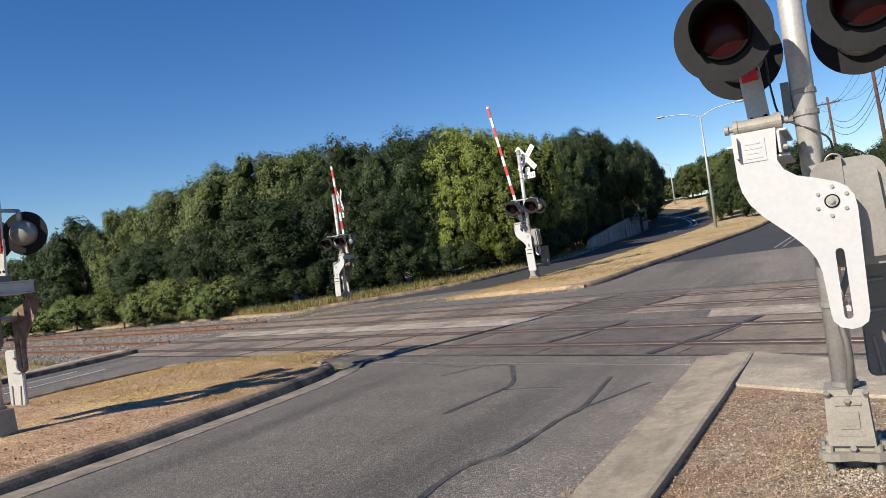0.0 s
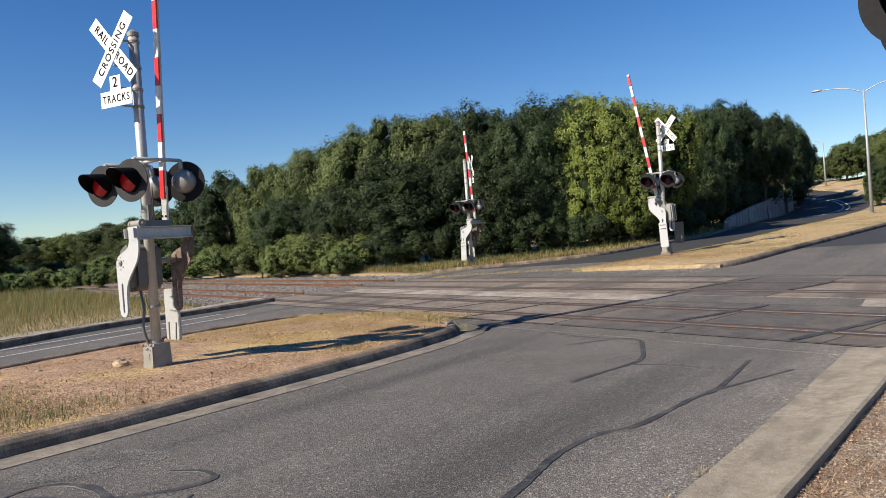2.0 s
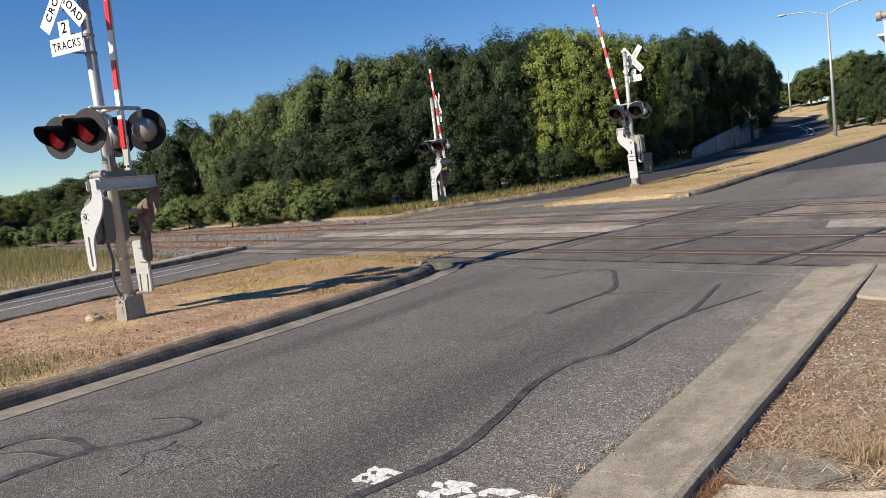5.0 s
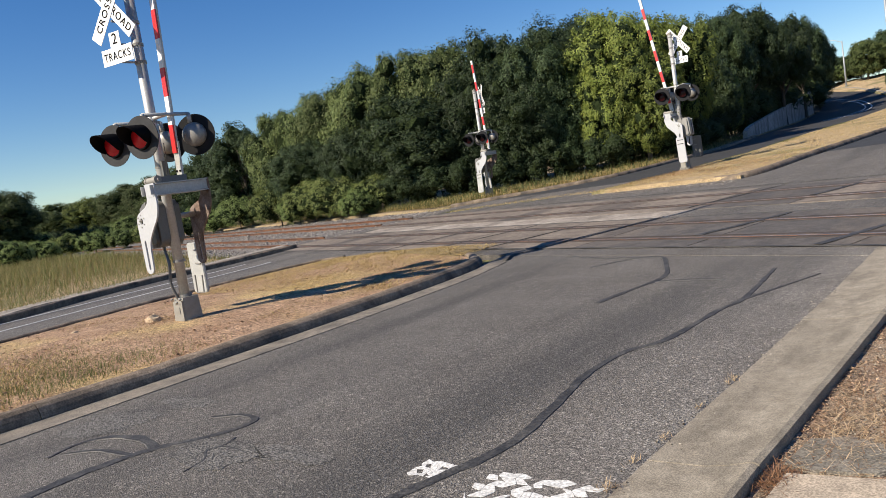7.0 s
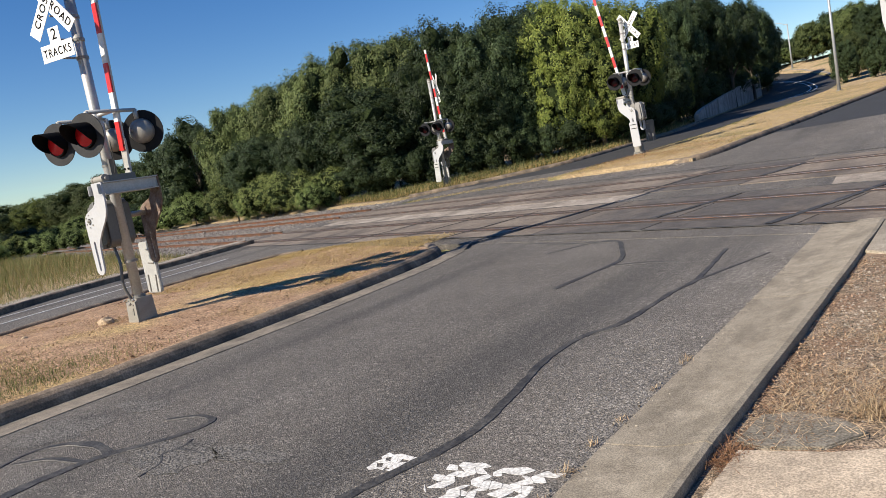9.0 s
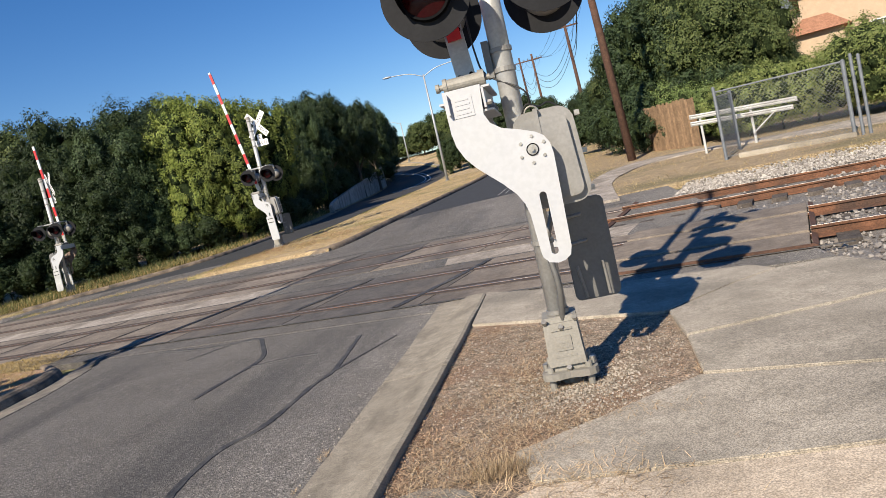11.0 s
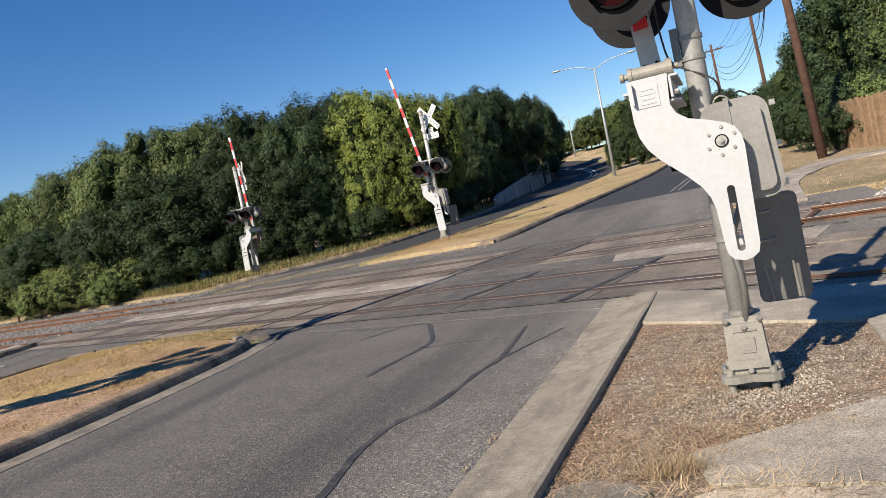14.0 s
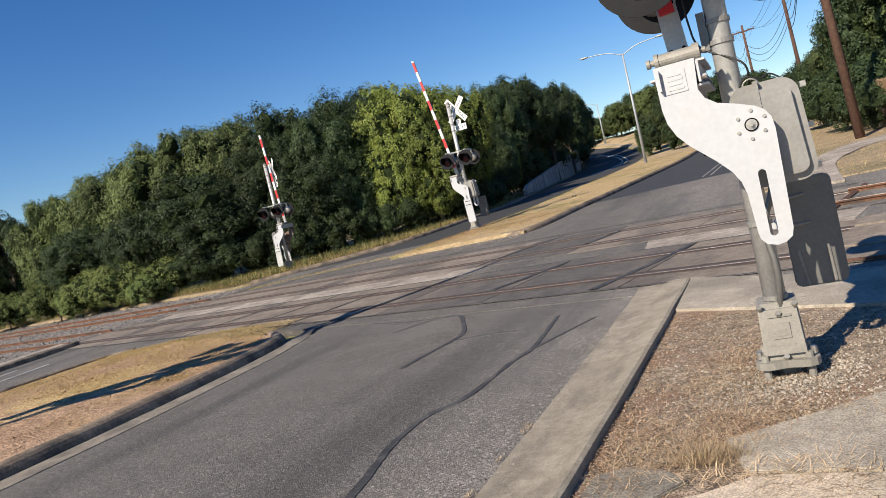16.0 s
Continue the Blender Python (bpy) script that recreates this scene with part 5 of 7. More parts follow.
# beyond the bend and on the east side
for k, az, alt, d, sp in ((2, 9.0, 4.9, 104, 1.1), (0, 7.8, 5.3, 108, 1.1), (2, 6.4, 5.5, 104, 1.1), (0, 5.2, 5.2, 100, 1.1), (0, 3, 5.0, 95, 1.1), (3, 1.5, 5.2, 90, 1.1), (0, -0.6, 4.6, 84, 1.1), (3, -3.9, 4.4, 76, 1.1),
                          (0, -5.2, 5.2, 60, 1.0), (2, -7.4, 7.4, 50, 0.9), (0, -9.6, 10.6, 40, 0.95), (2, -12.6, 10.2, 39, 0.95), (2, -14.8, 9.0, 39, 0.85), (0, -16.8, 6.2, 39, 0.62), (4, -29.0, 8.6, 33, 0.75), (2, 11.4, 4.3, 112, 1.3), (0, 10.3, 4.1, 112, 1.3)):
    x, y = -d * math.sin(radians(az)), d * math.cos(radians(az))
    put(k, az, d, top(alt, d) - h(x, y), sp)
for k, az, alt, d in ((0, 7.2, 3.2, 72), (2, 6.6, 3.6, 77), (0, 6.0, 3.4, 83), (0, 5.2, 3.0, 70)):
    x, y = -d * math.sin(radians(az)), d * math.cos(radians(az))
    put(k, az, d, top(alt, d) - h(x, y), 0.8)
for az, d, hh, k in ((-5.0, 46, 3.0, 1), (-7.0, 38, 2.8, 1), (-8.2, 36, 3.2, 1), (-9.8, 35, 2.8, 0), (-11.5, 33, 2.4, 0), (-13.2, 31, 2.2, 0), (-15.0, 31, 1.9, 0), (-14.6, 29, 2.4, 2), (-16.8, 29, 2.6, 2), (-19.0, 29, 2.4, 2), (-21.2, 29, 2.7, 2), (-23.2, 28, 3.2, 2), (-25.2, 27, 3.0, 2), (-27.4, 26, 3.0, 2),
                     (-12.5, 36, 3.2, 1), (-14.5, 36, 2.6, 1), (-8.6, 33, 2.0, 1), (-10.4, 40, 3.6, 1), (-13.4, 40, 3.8, 1), (-16, 41, 3.2, 1), (19.9, 47, 2.0, 1), (23, 44, 3.0, 1), (21, 51, 3.5, 1), (19.6, 60, 4.5, 1), (17.8, 68, 4.5, 1), (16.2, 78, 4.5, 1)):
    put(k, az, d, hh, 1.1, SHRUBS)

# ---- along the road: wall, lamps, poles ----
WALLC = surf("grey streaked retaining wall", (0.27, 0.255, 0.235), (0.4, 0.38, 0.35), 1.2, 0.95, 0.4, 30, (0.2, 0.19, 0.17), big=1.0, per=0.15, stretch=(1.5, 1.5, 0.2), mottle=0.2, mscale=3)
POLEM = surf("painted steel lamp pole", (0.34, 0.36, 0.38), (0.42, 0.44, 0.46), 3, 0.5, 0.05, 40, metal=0.3, speck=0.1)
POLEW = surf("reddish brown timber pole", (0.07, 0.036, 0.023), (0.12, 0.062, 0.041), 6, 0.9, 0.6, 30, per=0.2)
FENCEW = surf("weathered cedar boards", (0.2, 0.125, 0.07), (0.32, 0.21, 0.12), 5, 0.9, 0.5, 40, per=0.25)
LINK = surf("galvanised fence wire", (0.16, 0.175, 0.195), (0.23, 0.245, 0.265), 8, 0.5, 0.1, 40, metal=0.4, speck=0.1)
STUCCO = surf("beige stucco", (0.43, 0.325, 0.225), (0.48, 0.37, 0.26), 3, 0.95, 0.4, 60, speck=0.2)
TILE = surf("rust red shingles", (0.22, 0.105, 0.06), (0.33, 0.165, 0.1), 6, 0.9, 0.8, 20, dist=0.03, per=0.15)
SLATE = surf("blue-grey shingles", (0.1, 0.12, 0.15), (0.17, 0.19, 0.22), 6, 0.9, 0.8, 20, dist=0.03, per=0.15)
TRIMW = surf("white trim", (0.7, 0.7, 0.68), (0.78, 0.78, 0.76), 4, 0.5, 0.05, 40, speck=0.1)
PANE = surf("dark window glass", (0.03, 0.035, 0.045), (0.05, 0.055, 0.065), 2, 0.08, 0.0, 20, speck=0.1)

wall = thing("retaining_wall", "grey concrete retaining wall below the wood", "wall", kind="structure")
WL = [(-14.9, 49.5), (-15.75, 53), (-16.9, 64.6), (-17.75, 80.5)]
pts = along([Vector(p) for p in WL], 0, 13)
for i, (a, b) in enumerate(zip(pts, pts[1:])):
    bm = bmesh.new()
    n = Vector((-(b - a).y, (b - a).x)).normalized() * 0.3
    d = (b - a).normalized() * 0.012
    ta, tb = 0.55 + 1.75 * i / 12, 0.55 + 1.75 * (i + 1) / 12
    vs = []
    for p, t in ((a + d, ta), (b - d, tb)):
        z = h(p.x, p.y)
        vs.append([bm.verts.new((p.x, p.y, z - 0.3)), bm.verts.new((p.x, p.y, z + t)), bm.verts.new((p.x + n.x, p.y + n.y, z + t)), bm.verts.new((p.x + n.x, p.y + n.y, z - 0.3))])
    for j in range(4):
        bm.faces.new((vs[0][j], vs[0][(j + 1) % 4], vs[1][(j + 1) % 4], vs[1][j]))
    bm.faces.new(vs[0][::-1]), bm.faces.new(vs[1])
    bmesh.ops.recalc_face_normals(bm, faces=bm.faces[:])
    part("wall_panel", bm, WALLC, wall, bevel=0.02)


def street_lamp(x, y, height, reach, label, two=True, turn=0):
    root = thing("street_lamp", label, "street lamp", pose(x, y, h(x, y) + 0.08, 0, 0, turn), "street lamps")
    bm = bmesh.new()
    tube(bm, (0, 0, -0.1), (0, 0, height), 0.11, 0.06, n=12)
    part("pole", bm, POLEM, root, smooth=True)
    bm = bmesh.new()
    tube(bm, (0, 0, -0.1), (0, 0, 0.12), 0.2, n=12)
    part("base", bm, CASTING, root)
    for sx in ((-1, 1) if two else (-1,)):
        bm = bmesh.new()
        pipe(bm, smooth_path([(0, 0, height - 0.15), (sx * reach * 0.35, 0, height + 0.25), (sx * reach * 0.7, 0, height + 0.38), (sx * reach * 0.9, 0, height + 0.4)]), 0.035, 8)
        part("arm", bm, POLEM, root, smooth=True)
        bm = bmesh.new()
        bmesh.ops.create_icosphere(bm, subdivisions=2, radius=1, matrix=Matrix.Translation((sx * reach, 0, height + 0.42)) @ Matrix.Diagonal((0.36, 0.13, 0.085, 1)))
        part("lamp_head", bm, POLEM, root, "grey cobra-head luminaire", smooth=True)
    return root


street_lamp(-7.48, 55.24, 8.15, 2.75, "tall two-armed steel street lamp on the median")
street_lamp(-18.3, 100.5, 5.4, 2.4, "distant street lamp at the bend", two=False)


def utility_pole(x, y, height, lean, label, arms=True, r=0.16):
    root = thing("utility_pole", label, "utility pole", pose(x, y, h(x, y) - 0.05, 0, lean, 0), "utility poles")
    bm = bmesh.new()
    tube(bm, (0, 0, -0.5), (0, 0, height), r, r * 0.7, n=12)
    part("pole", bm, POLEW, root, smooth=True)
    if arms:
        bm = bmesh.new()
        box(bm, -1.1, 1.1, -0.06, 0.06, height - 0.7, height - 0.58)
        part("cross_arm", bm, POLEW, root, bevel=0.01)
        for i in (-1.0, -0.5, 0.5, 1.0):
            bm = bmesh.new()
            tube(bm, (i, 0, height - 0.58), (i, 0, height - 0.44), 0.035, 0.025, n=8)
            part("insulator", bm, HOUSING, root)
    return root


POLES = [(3.32, 29.84, 11.5, -2.6, True, 0.17), (4.2, 65.2, 10.8, -1.8, True, 0.17), (1.05, 85, 9.6, -1.5, True, 0.16), (-0.5, 98, 9.2, -1.5, True, 0.16)]
for x, y, hh, lean, arms, r in POLES:
    utility_pole(x, y, hh, lean, "brown timber utility pole beside the pavement" if y < 40 else "distant timber utility pole with a cross arm", arms, r)
wires = thing("overhead_wires", "thin black overhead wires between the poles", "wires")
for (x0, y0, h0, l0, *_), (x1, y1, h1, l1, *_) in zip(POLES, POLES[1:]):
    for i, drop in ((-1.0, 0.45), (-0.5, 0.45), (0.5, 0.45), (1.0, 0.45), (0.0, 2.0), (0.05, 2.6), (-0.05, 3.2)):
        a = Vector((x0 + i + h0 * math.sin(radians(l0)), y0, h(x0, y0) + h0 - drop))
        b = Vector((x1 + i + h1 * math.sin(radians(l1)), y1, h(x1, y1) + h1 - drop))
        bm = bmesh.new()
        pipe(bm, [a.lerp(b, t / 14) - Vector((0, 0, (1.1 + 0.4 * (drop > 1)) * 4 * (t / 14) * (1 - t / 14))) for t in range(15)], 0.012 if drop < 1 else 0.02, 5)
        part("wire", bm, CABLE, wires)

# ---- fences past the tracks ----
fence = thing("chain_link_fence", "galvanised chain-link fence panel with steel posts", "fence")
FA, FB = Vector((4.8, 21.02)), Vector((7.47, 19.4))
for p, r, hh in ((FA, 0.045, 1.95), (FB, 0.05, 1.85), (FB + Vector((0.16, -0.08)), 0.04, 1.95), (FB + Vector((0.3, -0.16)), 0.04, 1.9), (Vector((5.76, 23.36)), 0.05, 1.75)):
    bm = bmesh.new()
    z = h(p.x, p.y)
    tube(bm, (p.x, p.y, z - 0.2), (p.x, p.y, z + hh), r, n=12)
    tube(bm, (p.x, p.y, z + hh), (p.x, p.y, z + hh + 0.04), r * 1.15, r * 0.5, n=12)
    part("post", bm, LINK, fence, smooth=False)


def mesh_panel(a, b, z0, z1):
    za, zb = h(a.x, a.y), h(b.x, b.y)
    L = (b - a).length
    bm = bmesh.new()
    H = z1 - z0
    step = 0.1

    def at(s, z):
        p = a.lerp(b, s / L)
        return Vector((p.x, p.y, za + (zb - za) * s / L + z0 + z))
    k = -H
    while k < L:
        for up in (0, 1):
            s0, s1 = max(0.0, k), min(L, k + H)
            if s1 - s0 < 0.02:
                continue
            zz0, zz1 = s0 - k, s1 - k
            if up:
                zz0, zz1 = H - zz0, H - zz1
            tube(bm, at(s0, zz0), at(s1, zz1), 0.003, n=3, caps=False)
        k += step
    m = part("chain_link", bm, LINK, fence, "diamond wire mesh")
    m["kind"] = "stuff"
    for z in (H + 0.01, 0.03):
        bm = bmesh.new()
        tube(bm, at(0, z), at(L, z), 0.02 if z > 0.5 else 0.006, n=8)
        part("rail_tube", bm, LINK, fence)


mesh_panel(FA, FB, 0.05, 1.83)
mesh_panel(FA, Vector((5.76, 23.36)), 0.05, 1.7)
pa, pb = FA.lerp(FB, 0.12), FA.lerp(FB, 1.02)
plinth = bmesh.new()
dv = (pb - pa).normalized()
nv = Vector((-dv.y, dv.x)) * 0.12
vs = []
for p in (pa, pb):
    z = h(p.x, p.y)
    vs.append([plinth.verts.new((p.x - nv.x, p.y - nv.y, z - 0.1)), plinth.verts.new((p.x - nv.x, p.y - nv.y, z + 0.12)), plinth.verts.new((p.x + nv.x, p.y + nv.y, z + 0.12)), plinth.verts.new((p.x + nv.x, p.y + nv.y, z - 0.1))])
for j in range(4):
    plinth.faces.new((vs[0][j], vs[0][(j + 1) % 4], vs[1][(j + 1) % 4], vs[1][j]))
plinth.faces.new(vs[0][::-1]), plinth.faces.new(vs[1])
bmesh.ops.recalc_face_normals(plinth, faces=plinth.faces[:])
part("concrete_footing", plinth, CONCRETE, fence, bevel=0.015)

RAILW = surf("weathered white paint", (0.42, 0.42, 0.41), (0.56, 0.56, 0.54), 5, 0.7, 0.1, 40, (0.34, 0.32, 0.3), big=2.0, speck=0.3)
barrier = thing("guard_rail", "white painted steel guard rail behind the fence", "guard rail")
for z, x1 in ((1.62, 7.75), (1.4, 7.6)):
    bm = bmesh.new()
    prof = [(-0.03, -0.07), (-0.06, -0.03), (-0.02, 0.0), (-0.06, 0.03), (-0.03, 0.07), (0.0, 0.07), (0.0, -0.07)]
    rings = [[bm.verts.new((x, y + a, z + dz + b)) for a, b in prof] for x, y, dz in ((4.75, 24.7, 0.2), (x1, 23.9, 0.03))]
    for j in range(7):
        bm.faces.new((rings[0][j], rings[0][(j + 1) % 7], rings[1][(j + 1) % 7], rings[1][j]))
    bm.faces.new(rings[0]), bm.faces.new(rings[1][::-1])
    bmesh.ops.recalc_face_normals(bm, faces=bm.faces[:])
    part("beam", bm, RAILW, barrier)
for x, y in ((5.06, 24.66), (6.5, 24.3)):
    bm = bmesh.new()
    tube(bm, (x, y, h(x, y) - 0.2), (x, y, 1.75), 0.04, n=10)
    part("post", bm, RAILW, barrier)
bm = bmesh.new()
pipe(bm, [(6.45, 24.2, 0.9), (7.2, 24.0, 1.5)], 0.025, 6)
part("brace", bm, RAILW, barrier)

boards = thing("board_fence", "weathered brown cedar board fence in tree shade", "fence")
BF = [Vector((4.2, 36.5)), Vector((4.55, 32.0)), Vector((5.75, 28.7))]
for a, b in zip(BF, BF[1:]):
    n = round((b - a).length / 0.15)
    for k in range(n):
        p, q = a.lerp(b, k / n), a.lerp(b, (k + 0.93) / n)
        t = Vector((-(q - p).y, (q - p).x)).normalized() * 0.02
        z, hh = h(p.x, p.y), 1.85 + random.uniform(-0.04, 0.04)
        bm = bmesh.new()
        lo = [bm.verts.new((c.x, c.y, z - 0.05)) for c in (p, q, q + t, p + t)]
        hi = [bm.verts.new((c.x, c.y, z + hh + random.uniform(-0.01, 0.01))) for c in (p, q, q + t, p + t)]
        bm.faces.new(lo[::-1]), bm.faces.new(hi)
        for i in range(4):
            bm.faces.new((lo[i], lo[(i + 1) % 4], hi[(i + 1) % 4], hi[i]))
        bmesh.ops.recalc_face_normals(bm, faces=bm.faces[:])
        part("board", bm, FENCEW, boards)


# ---- houses ----
def house(x, y, turn, w, d, eave, ridge, wallm, roofm, label, windows=(), porch=None):
    z = h(x, y)
    root = thing("house", label, "house", pose(x, y, z, 0, 0, turn))
    bm = bmesh.new()
    box(bm, 0, w, 0, d, -0.5, eave)
    part("wall", bm, wallm, root, bevel=0.02)
    bm = bmesh.new()
    o = 0.55
    lo = [bm.verts.new(p) for p in ((-o, -o, eave - 0.1), (w + o, -o, eave - 0.1), (w + o, d + o, eave - 0.1), (-o, d + o, eave - 0.1))]
    mid = [bm.verts.new((v.co.x, v.co.y, eave + 0.1)) for v in lo]
    a, b = bm.verts.new((d / 2, d / 2, ridge)), bm.verts.new((w - d / 2, d / 2, ridge))
    bm.faces.new(lo[::-1])
    for i in range(4):
        bm.faces.new((lo[i], lo[(i + 1) % 4], mid[(i + 1) % 4], mid[i]))
    bm.faces.new((mid[0], mid[1], b, a)), bm.faces.new((mid[1], mid[2], b)), bm.faces.new((mid[2], mid[3], a, b)), bm.faces.new((mid[3], mid[0], a))
    roof = part("roof", bm, roofm, root, "hipped shingle roof")
    # shingle courses on the front slope
    n = 26
    for k in range(n):
        t = (k + 0.2) / n
        yy, zz = -o + (d / 2 + o) * t, eave + 0.1 + (ridge - eave - 0.1) * t
        x0, x1 = -o + (d / 2 + o) * t, w + o - (d / 2 + o) * t
        bm = bmesh.new()
        box(bm, x0, x1, yy, yy + 0.1, zz, zz + 0.05)
        part("shingle_course", bm, roofm, roof)
    bm = bmesh.new()
    box(bm, -o - 0.03, w + o + 0.03, -o - 0.05, -o, eave - 0.15, eave + 0.1)
    part("fascia", bm, FENCEW, root)
    for x0, z0, ww, hh in windows:
        bm = bmesh.new()
        for q in ((x0 - 0.06, x0, z0 - 0.06, z0 + hh + 0.06), (x0 + ww, x0 + ww + 0.06, z0 - 0.06, z0 + hh + 0.06), (x0, x0 + ww, z0 - 0.06, z0), (x0, x0 + ww, z0 + hh, z0 + hh + 0.06), (x0 + ww / 2 - 0.03, x0 + ww / 2 + 0.03, z0, z0 + hh)):
            box(bm, q[0], q[1], -0.07, -0.005, q[2], q[3])
        win = part("window", bm, TRIMW, root, "white sash window")
        for s in (0, 1):
            bm = bmesh.new()
            box(bm, x0 + s * (ww / 2 + 0.03), x0 + s * (ww / 2 + 0.03) + ww / 2 - 0.03, -0.04, -0.02, z0, z0 + hh)
            part("pane", bm, PANE, win)
    if porch:
        x0, x1, dep, pz, pr = porch
        bm = bmesh.new()
        lo = [bm.verts.new(p) for p in ((x0, -dep, pz), (x1, -dep, pz), (x1, 0, pz), (x0, 0, pz))]
        hi = [bm.verts.new(p) for p in ((x0 + 1.0, -dep + 1.0, pr), (x1 - 1.0, -dep + 1.0, pr), (x1 - 1.0, 0, pr), (x0 + 1.0, 0, pr))]
        bm.faces.new(lo[::-1]), bm.faces.new(hi)
        for i in range(4):
            bm.faces.new((lo[i], lo[(i + 1) % 4], hi[(i + 1) % 4], hi[i]))
        part("porch_roof", bm, roofm, root, "low red porch roof")
        bm = bmesh.new()
        box(bm, x0 + 0.4, x1 - 0.4, -dep + 0.4, -0.01, -0.3, pz)
        part("porch_wall", bm, wallm, root)
    return root


house(15.0, 43.6, -21, 14, 9, 6.1, 9.6, STUCCO, TILE, "two-storey beige stucco house with a red shingle roof", ((3.0, 4.95, 1.0, 0.85), (3.2, 2.3, 1.0, 1.2)), (-0.9, 2.3, 2.2, 3.6, 4.45))
house(15.6, 62, -21, 9, 8, 6.3, 9.5, STUCCO, SLATE, "house behind with a blue-grey roof")


# ---- vehicles ----
def pickup(m, paint, label):
    """A crew-cab pickup; its front looks along +y, origin under its middle."""
    root = thing("pickup_truck", label, "pickup truck", m, "vehicles on the road")
    glass, chrome, tyre, red = PANE, STEEL, CABLE, RED

    def loft(name, prof, half, mat, top=1.0, cut=0.0, parent=root, lab="", bev=0.03):
        """Side profile in y, z given width; half shrinks by top above the waist."""
        bm = bmesh.new()
        rows = []
        for sx in (-1, 1):
            rows.append([bm.verts.new((sx * half * (1 - max(0.0, z - 1.08) * top), y, z)) for y, z in prof])
        n = len(prof)
        bm.faces.new(rows[0]), bm.faces.new(rows[1][::-1])
        for i in range(n):
            bm.faces.new((rows[0][(i + 1) % n], rows[0][i], rows[1][i], rows[1][(i + 1) % n]))
        bmesh.ops.recalc_face_normals(bm, faces=bm.faces[:])
        return part(name, bm, mat, parent, lab, bevel=bev)

    body = loft("body", [(-2.5, 0.52), (-2.5, 1.05), (-1.05, 1.08), (-0.95, 1.1), (1.15, 1.1), (2.35, 1.0), (2.55, 0.85), (2.6, 0.45), (2.05, 0.4), (1.0, 0.36), (-1.0, 0.36), (-1.9, 0.45)], 0.915, paint, 0.0, bev=0.06)
    loft("cab", [(-1.0, 1.06), (-0.82, 1.62), (-0.6, 1.72), (0.35, 1.74), (0.6, 1.66), (1.3, 1.08)], 0.87, paint, 0.28, lab="painted crew cab")
    loft("rear_window", [(-1.012, 1.12), (-0.86, 1.58), (-0.84, 1.58), (-0.99, 1.12)], 0.72, glass, 0.3, parent=body, bev=0)
    for y0, y1, t0, t1 in ((-0.75, 0.0, -0.68, -0.02), (0.06, 0.95, 0.06, 0.55)):
        for sx in (-1, 1):
            bm = bmesh.new()
            vs = [bm.verts.new((sx * (0.875 - (z - 1.08) * 0.245), y, z)) for y, z in ((y0, 1.14), (y1, 1.14), (t1, 1.58), (t0, 1.58))]
            f = bm.faces.new(vs)
            r = bmesh.ops.extrude_face_region(bm, geom=[f])
            bmesh.ops.translate(bm, verts=[v for v in r["geom"] if isinstance(v, bmesh.types.BMVert)], vec=(sx * 0.01, 0, 0))
            bmesh.ops.recalc_face_normals(bm, faces=bm.faces[:])
            part("side_window", bm, glass, body)
    loft("windscreen", [(0.66, 1.62), (1.24, 1.12), (1.27, 1.12), (0.69, 1.63)], 0.74, glass, 0.25, parent=body, bev=0)
    bm = bmesh.new()
    box(bm, -0.78, 0.78, -2.53, -2.49, 0.58, 1.06)
    tg = part("tailgate", bm, paint, root, bevel=0.015)
    bm = bmesh.new()
    plate(bm, [(-0.2, 0.98), (0.2, 0.98), (0.15, 0.8), (-0.15, 0.8)], -2.54, -2.525)
    bmesh.ops.recalc_face_normals(bm, faces=bm.faces[:])
    part("tailgate_handle", bm, GALV, tg)
    for x0, x1 in ((-0.72, -0.5), (0.55, 0.64)):
        bm = bmesh.new()
        box(bm, x0, x1, -2.535, -2.525, 0.66, 0.69)
        part("badge", bm, GALV, tg)
    bm = bmesh.new()
    box(bm, -0.93, 0.93, -2.68, -2.45, 0.4, 0.58)
    bp = part("rear_bumper", bm, chrome, root, "chrome rear bumper", bevel=0.04)
    bm = bmesh.new()
    box(bm, -0.15, 0.15, -2.69, -2.67, 0.42, 0.56)
    part("number_plate", bm, TRIMW, bp, "white plate with dark bars")
    bm = bmesh.new()
    for k in range(6):
        box(bm, -0.11 + k * 0.037, -0.088 + k * 0.037, -2.694, -2.688, 0.46, 0.52)
    part("plate_bars", bm, INK, bp)
    bm = bmesh.new()
    box(bm, -0.9, 0.9, 2.5, 2.66, 0.42, 0.62)
    part("front_bumper", bm, chrome, root, bevel=0.04)
    bm = bmesh.new()
    box(bm, -0.5, 0.5, 2.5, 2.62, 0.66, 0.9)
    part("grille", bm, BLACK, root, bevel=0.02)
    for sx in (-1, 1):
        bm = bmesh.new()
        box(bm, min(sx * 0.8, sx * 0.93), max(sx * 0.8, sx * 0.93), -2.53, -2.38, 0.66, 1.04)
        part("tail_light", bm, red, root, "red tail light", bevel=0.02)
        bm = bmesh.new()
        box(bm, min(sx * 0.55, sx * 0.88), max(sx * 0.55, sx * 0.88), 2.35, 2.57, 0.72, 0.9)
        part("headlight", bm, TRIMW, root, "clear headlight", bevel=0.03)
        bm = bmesh.new()
        box(bm, min(sx * 0.92, sx * 1.1), max(sx * 0.92, sx * 1.1), 0.75, 0.86, 1.12, 1.3)
        part("mirror", bm, BLACK, root, "black door mirror", bevel=0.03)
        for y in (-0.7, 0.15):
            bm = bmesh.new()
            box(bm, min(sx * 0.905, sx * 0.94), max(sx * 0.905, sx * 0.94), y, y + 0.18, 0.98, 1.01)
            part("door_handle", bm, BLACK, root)
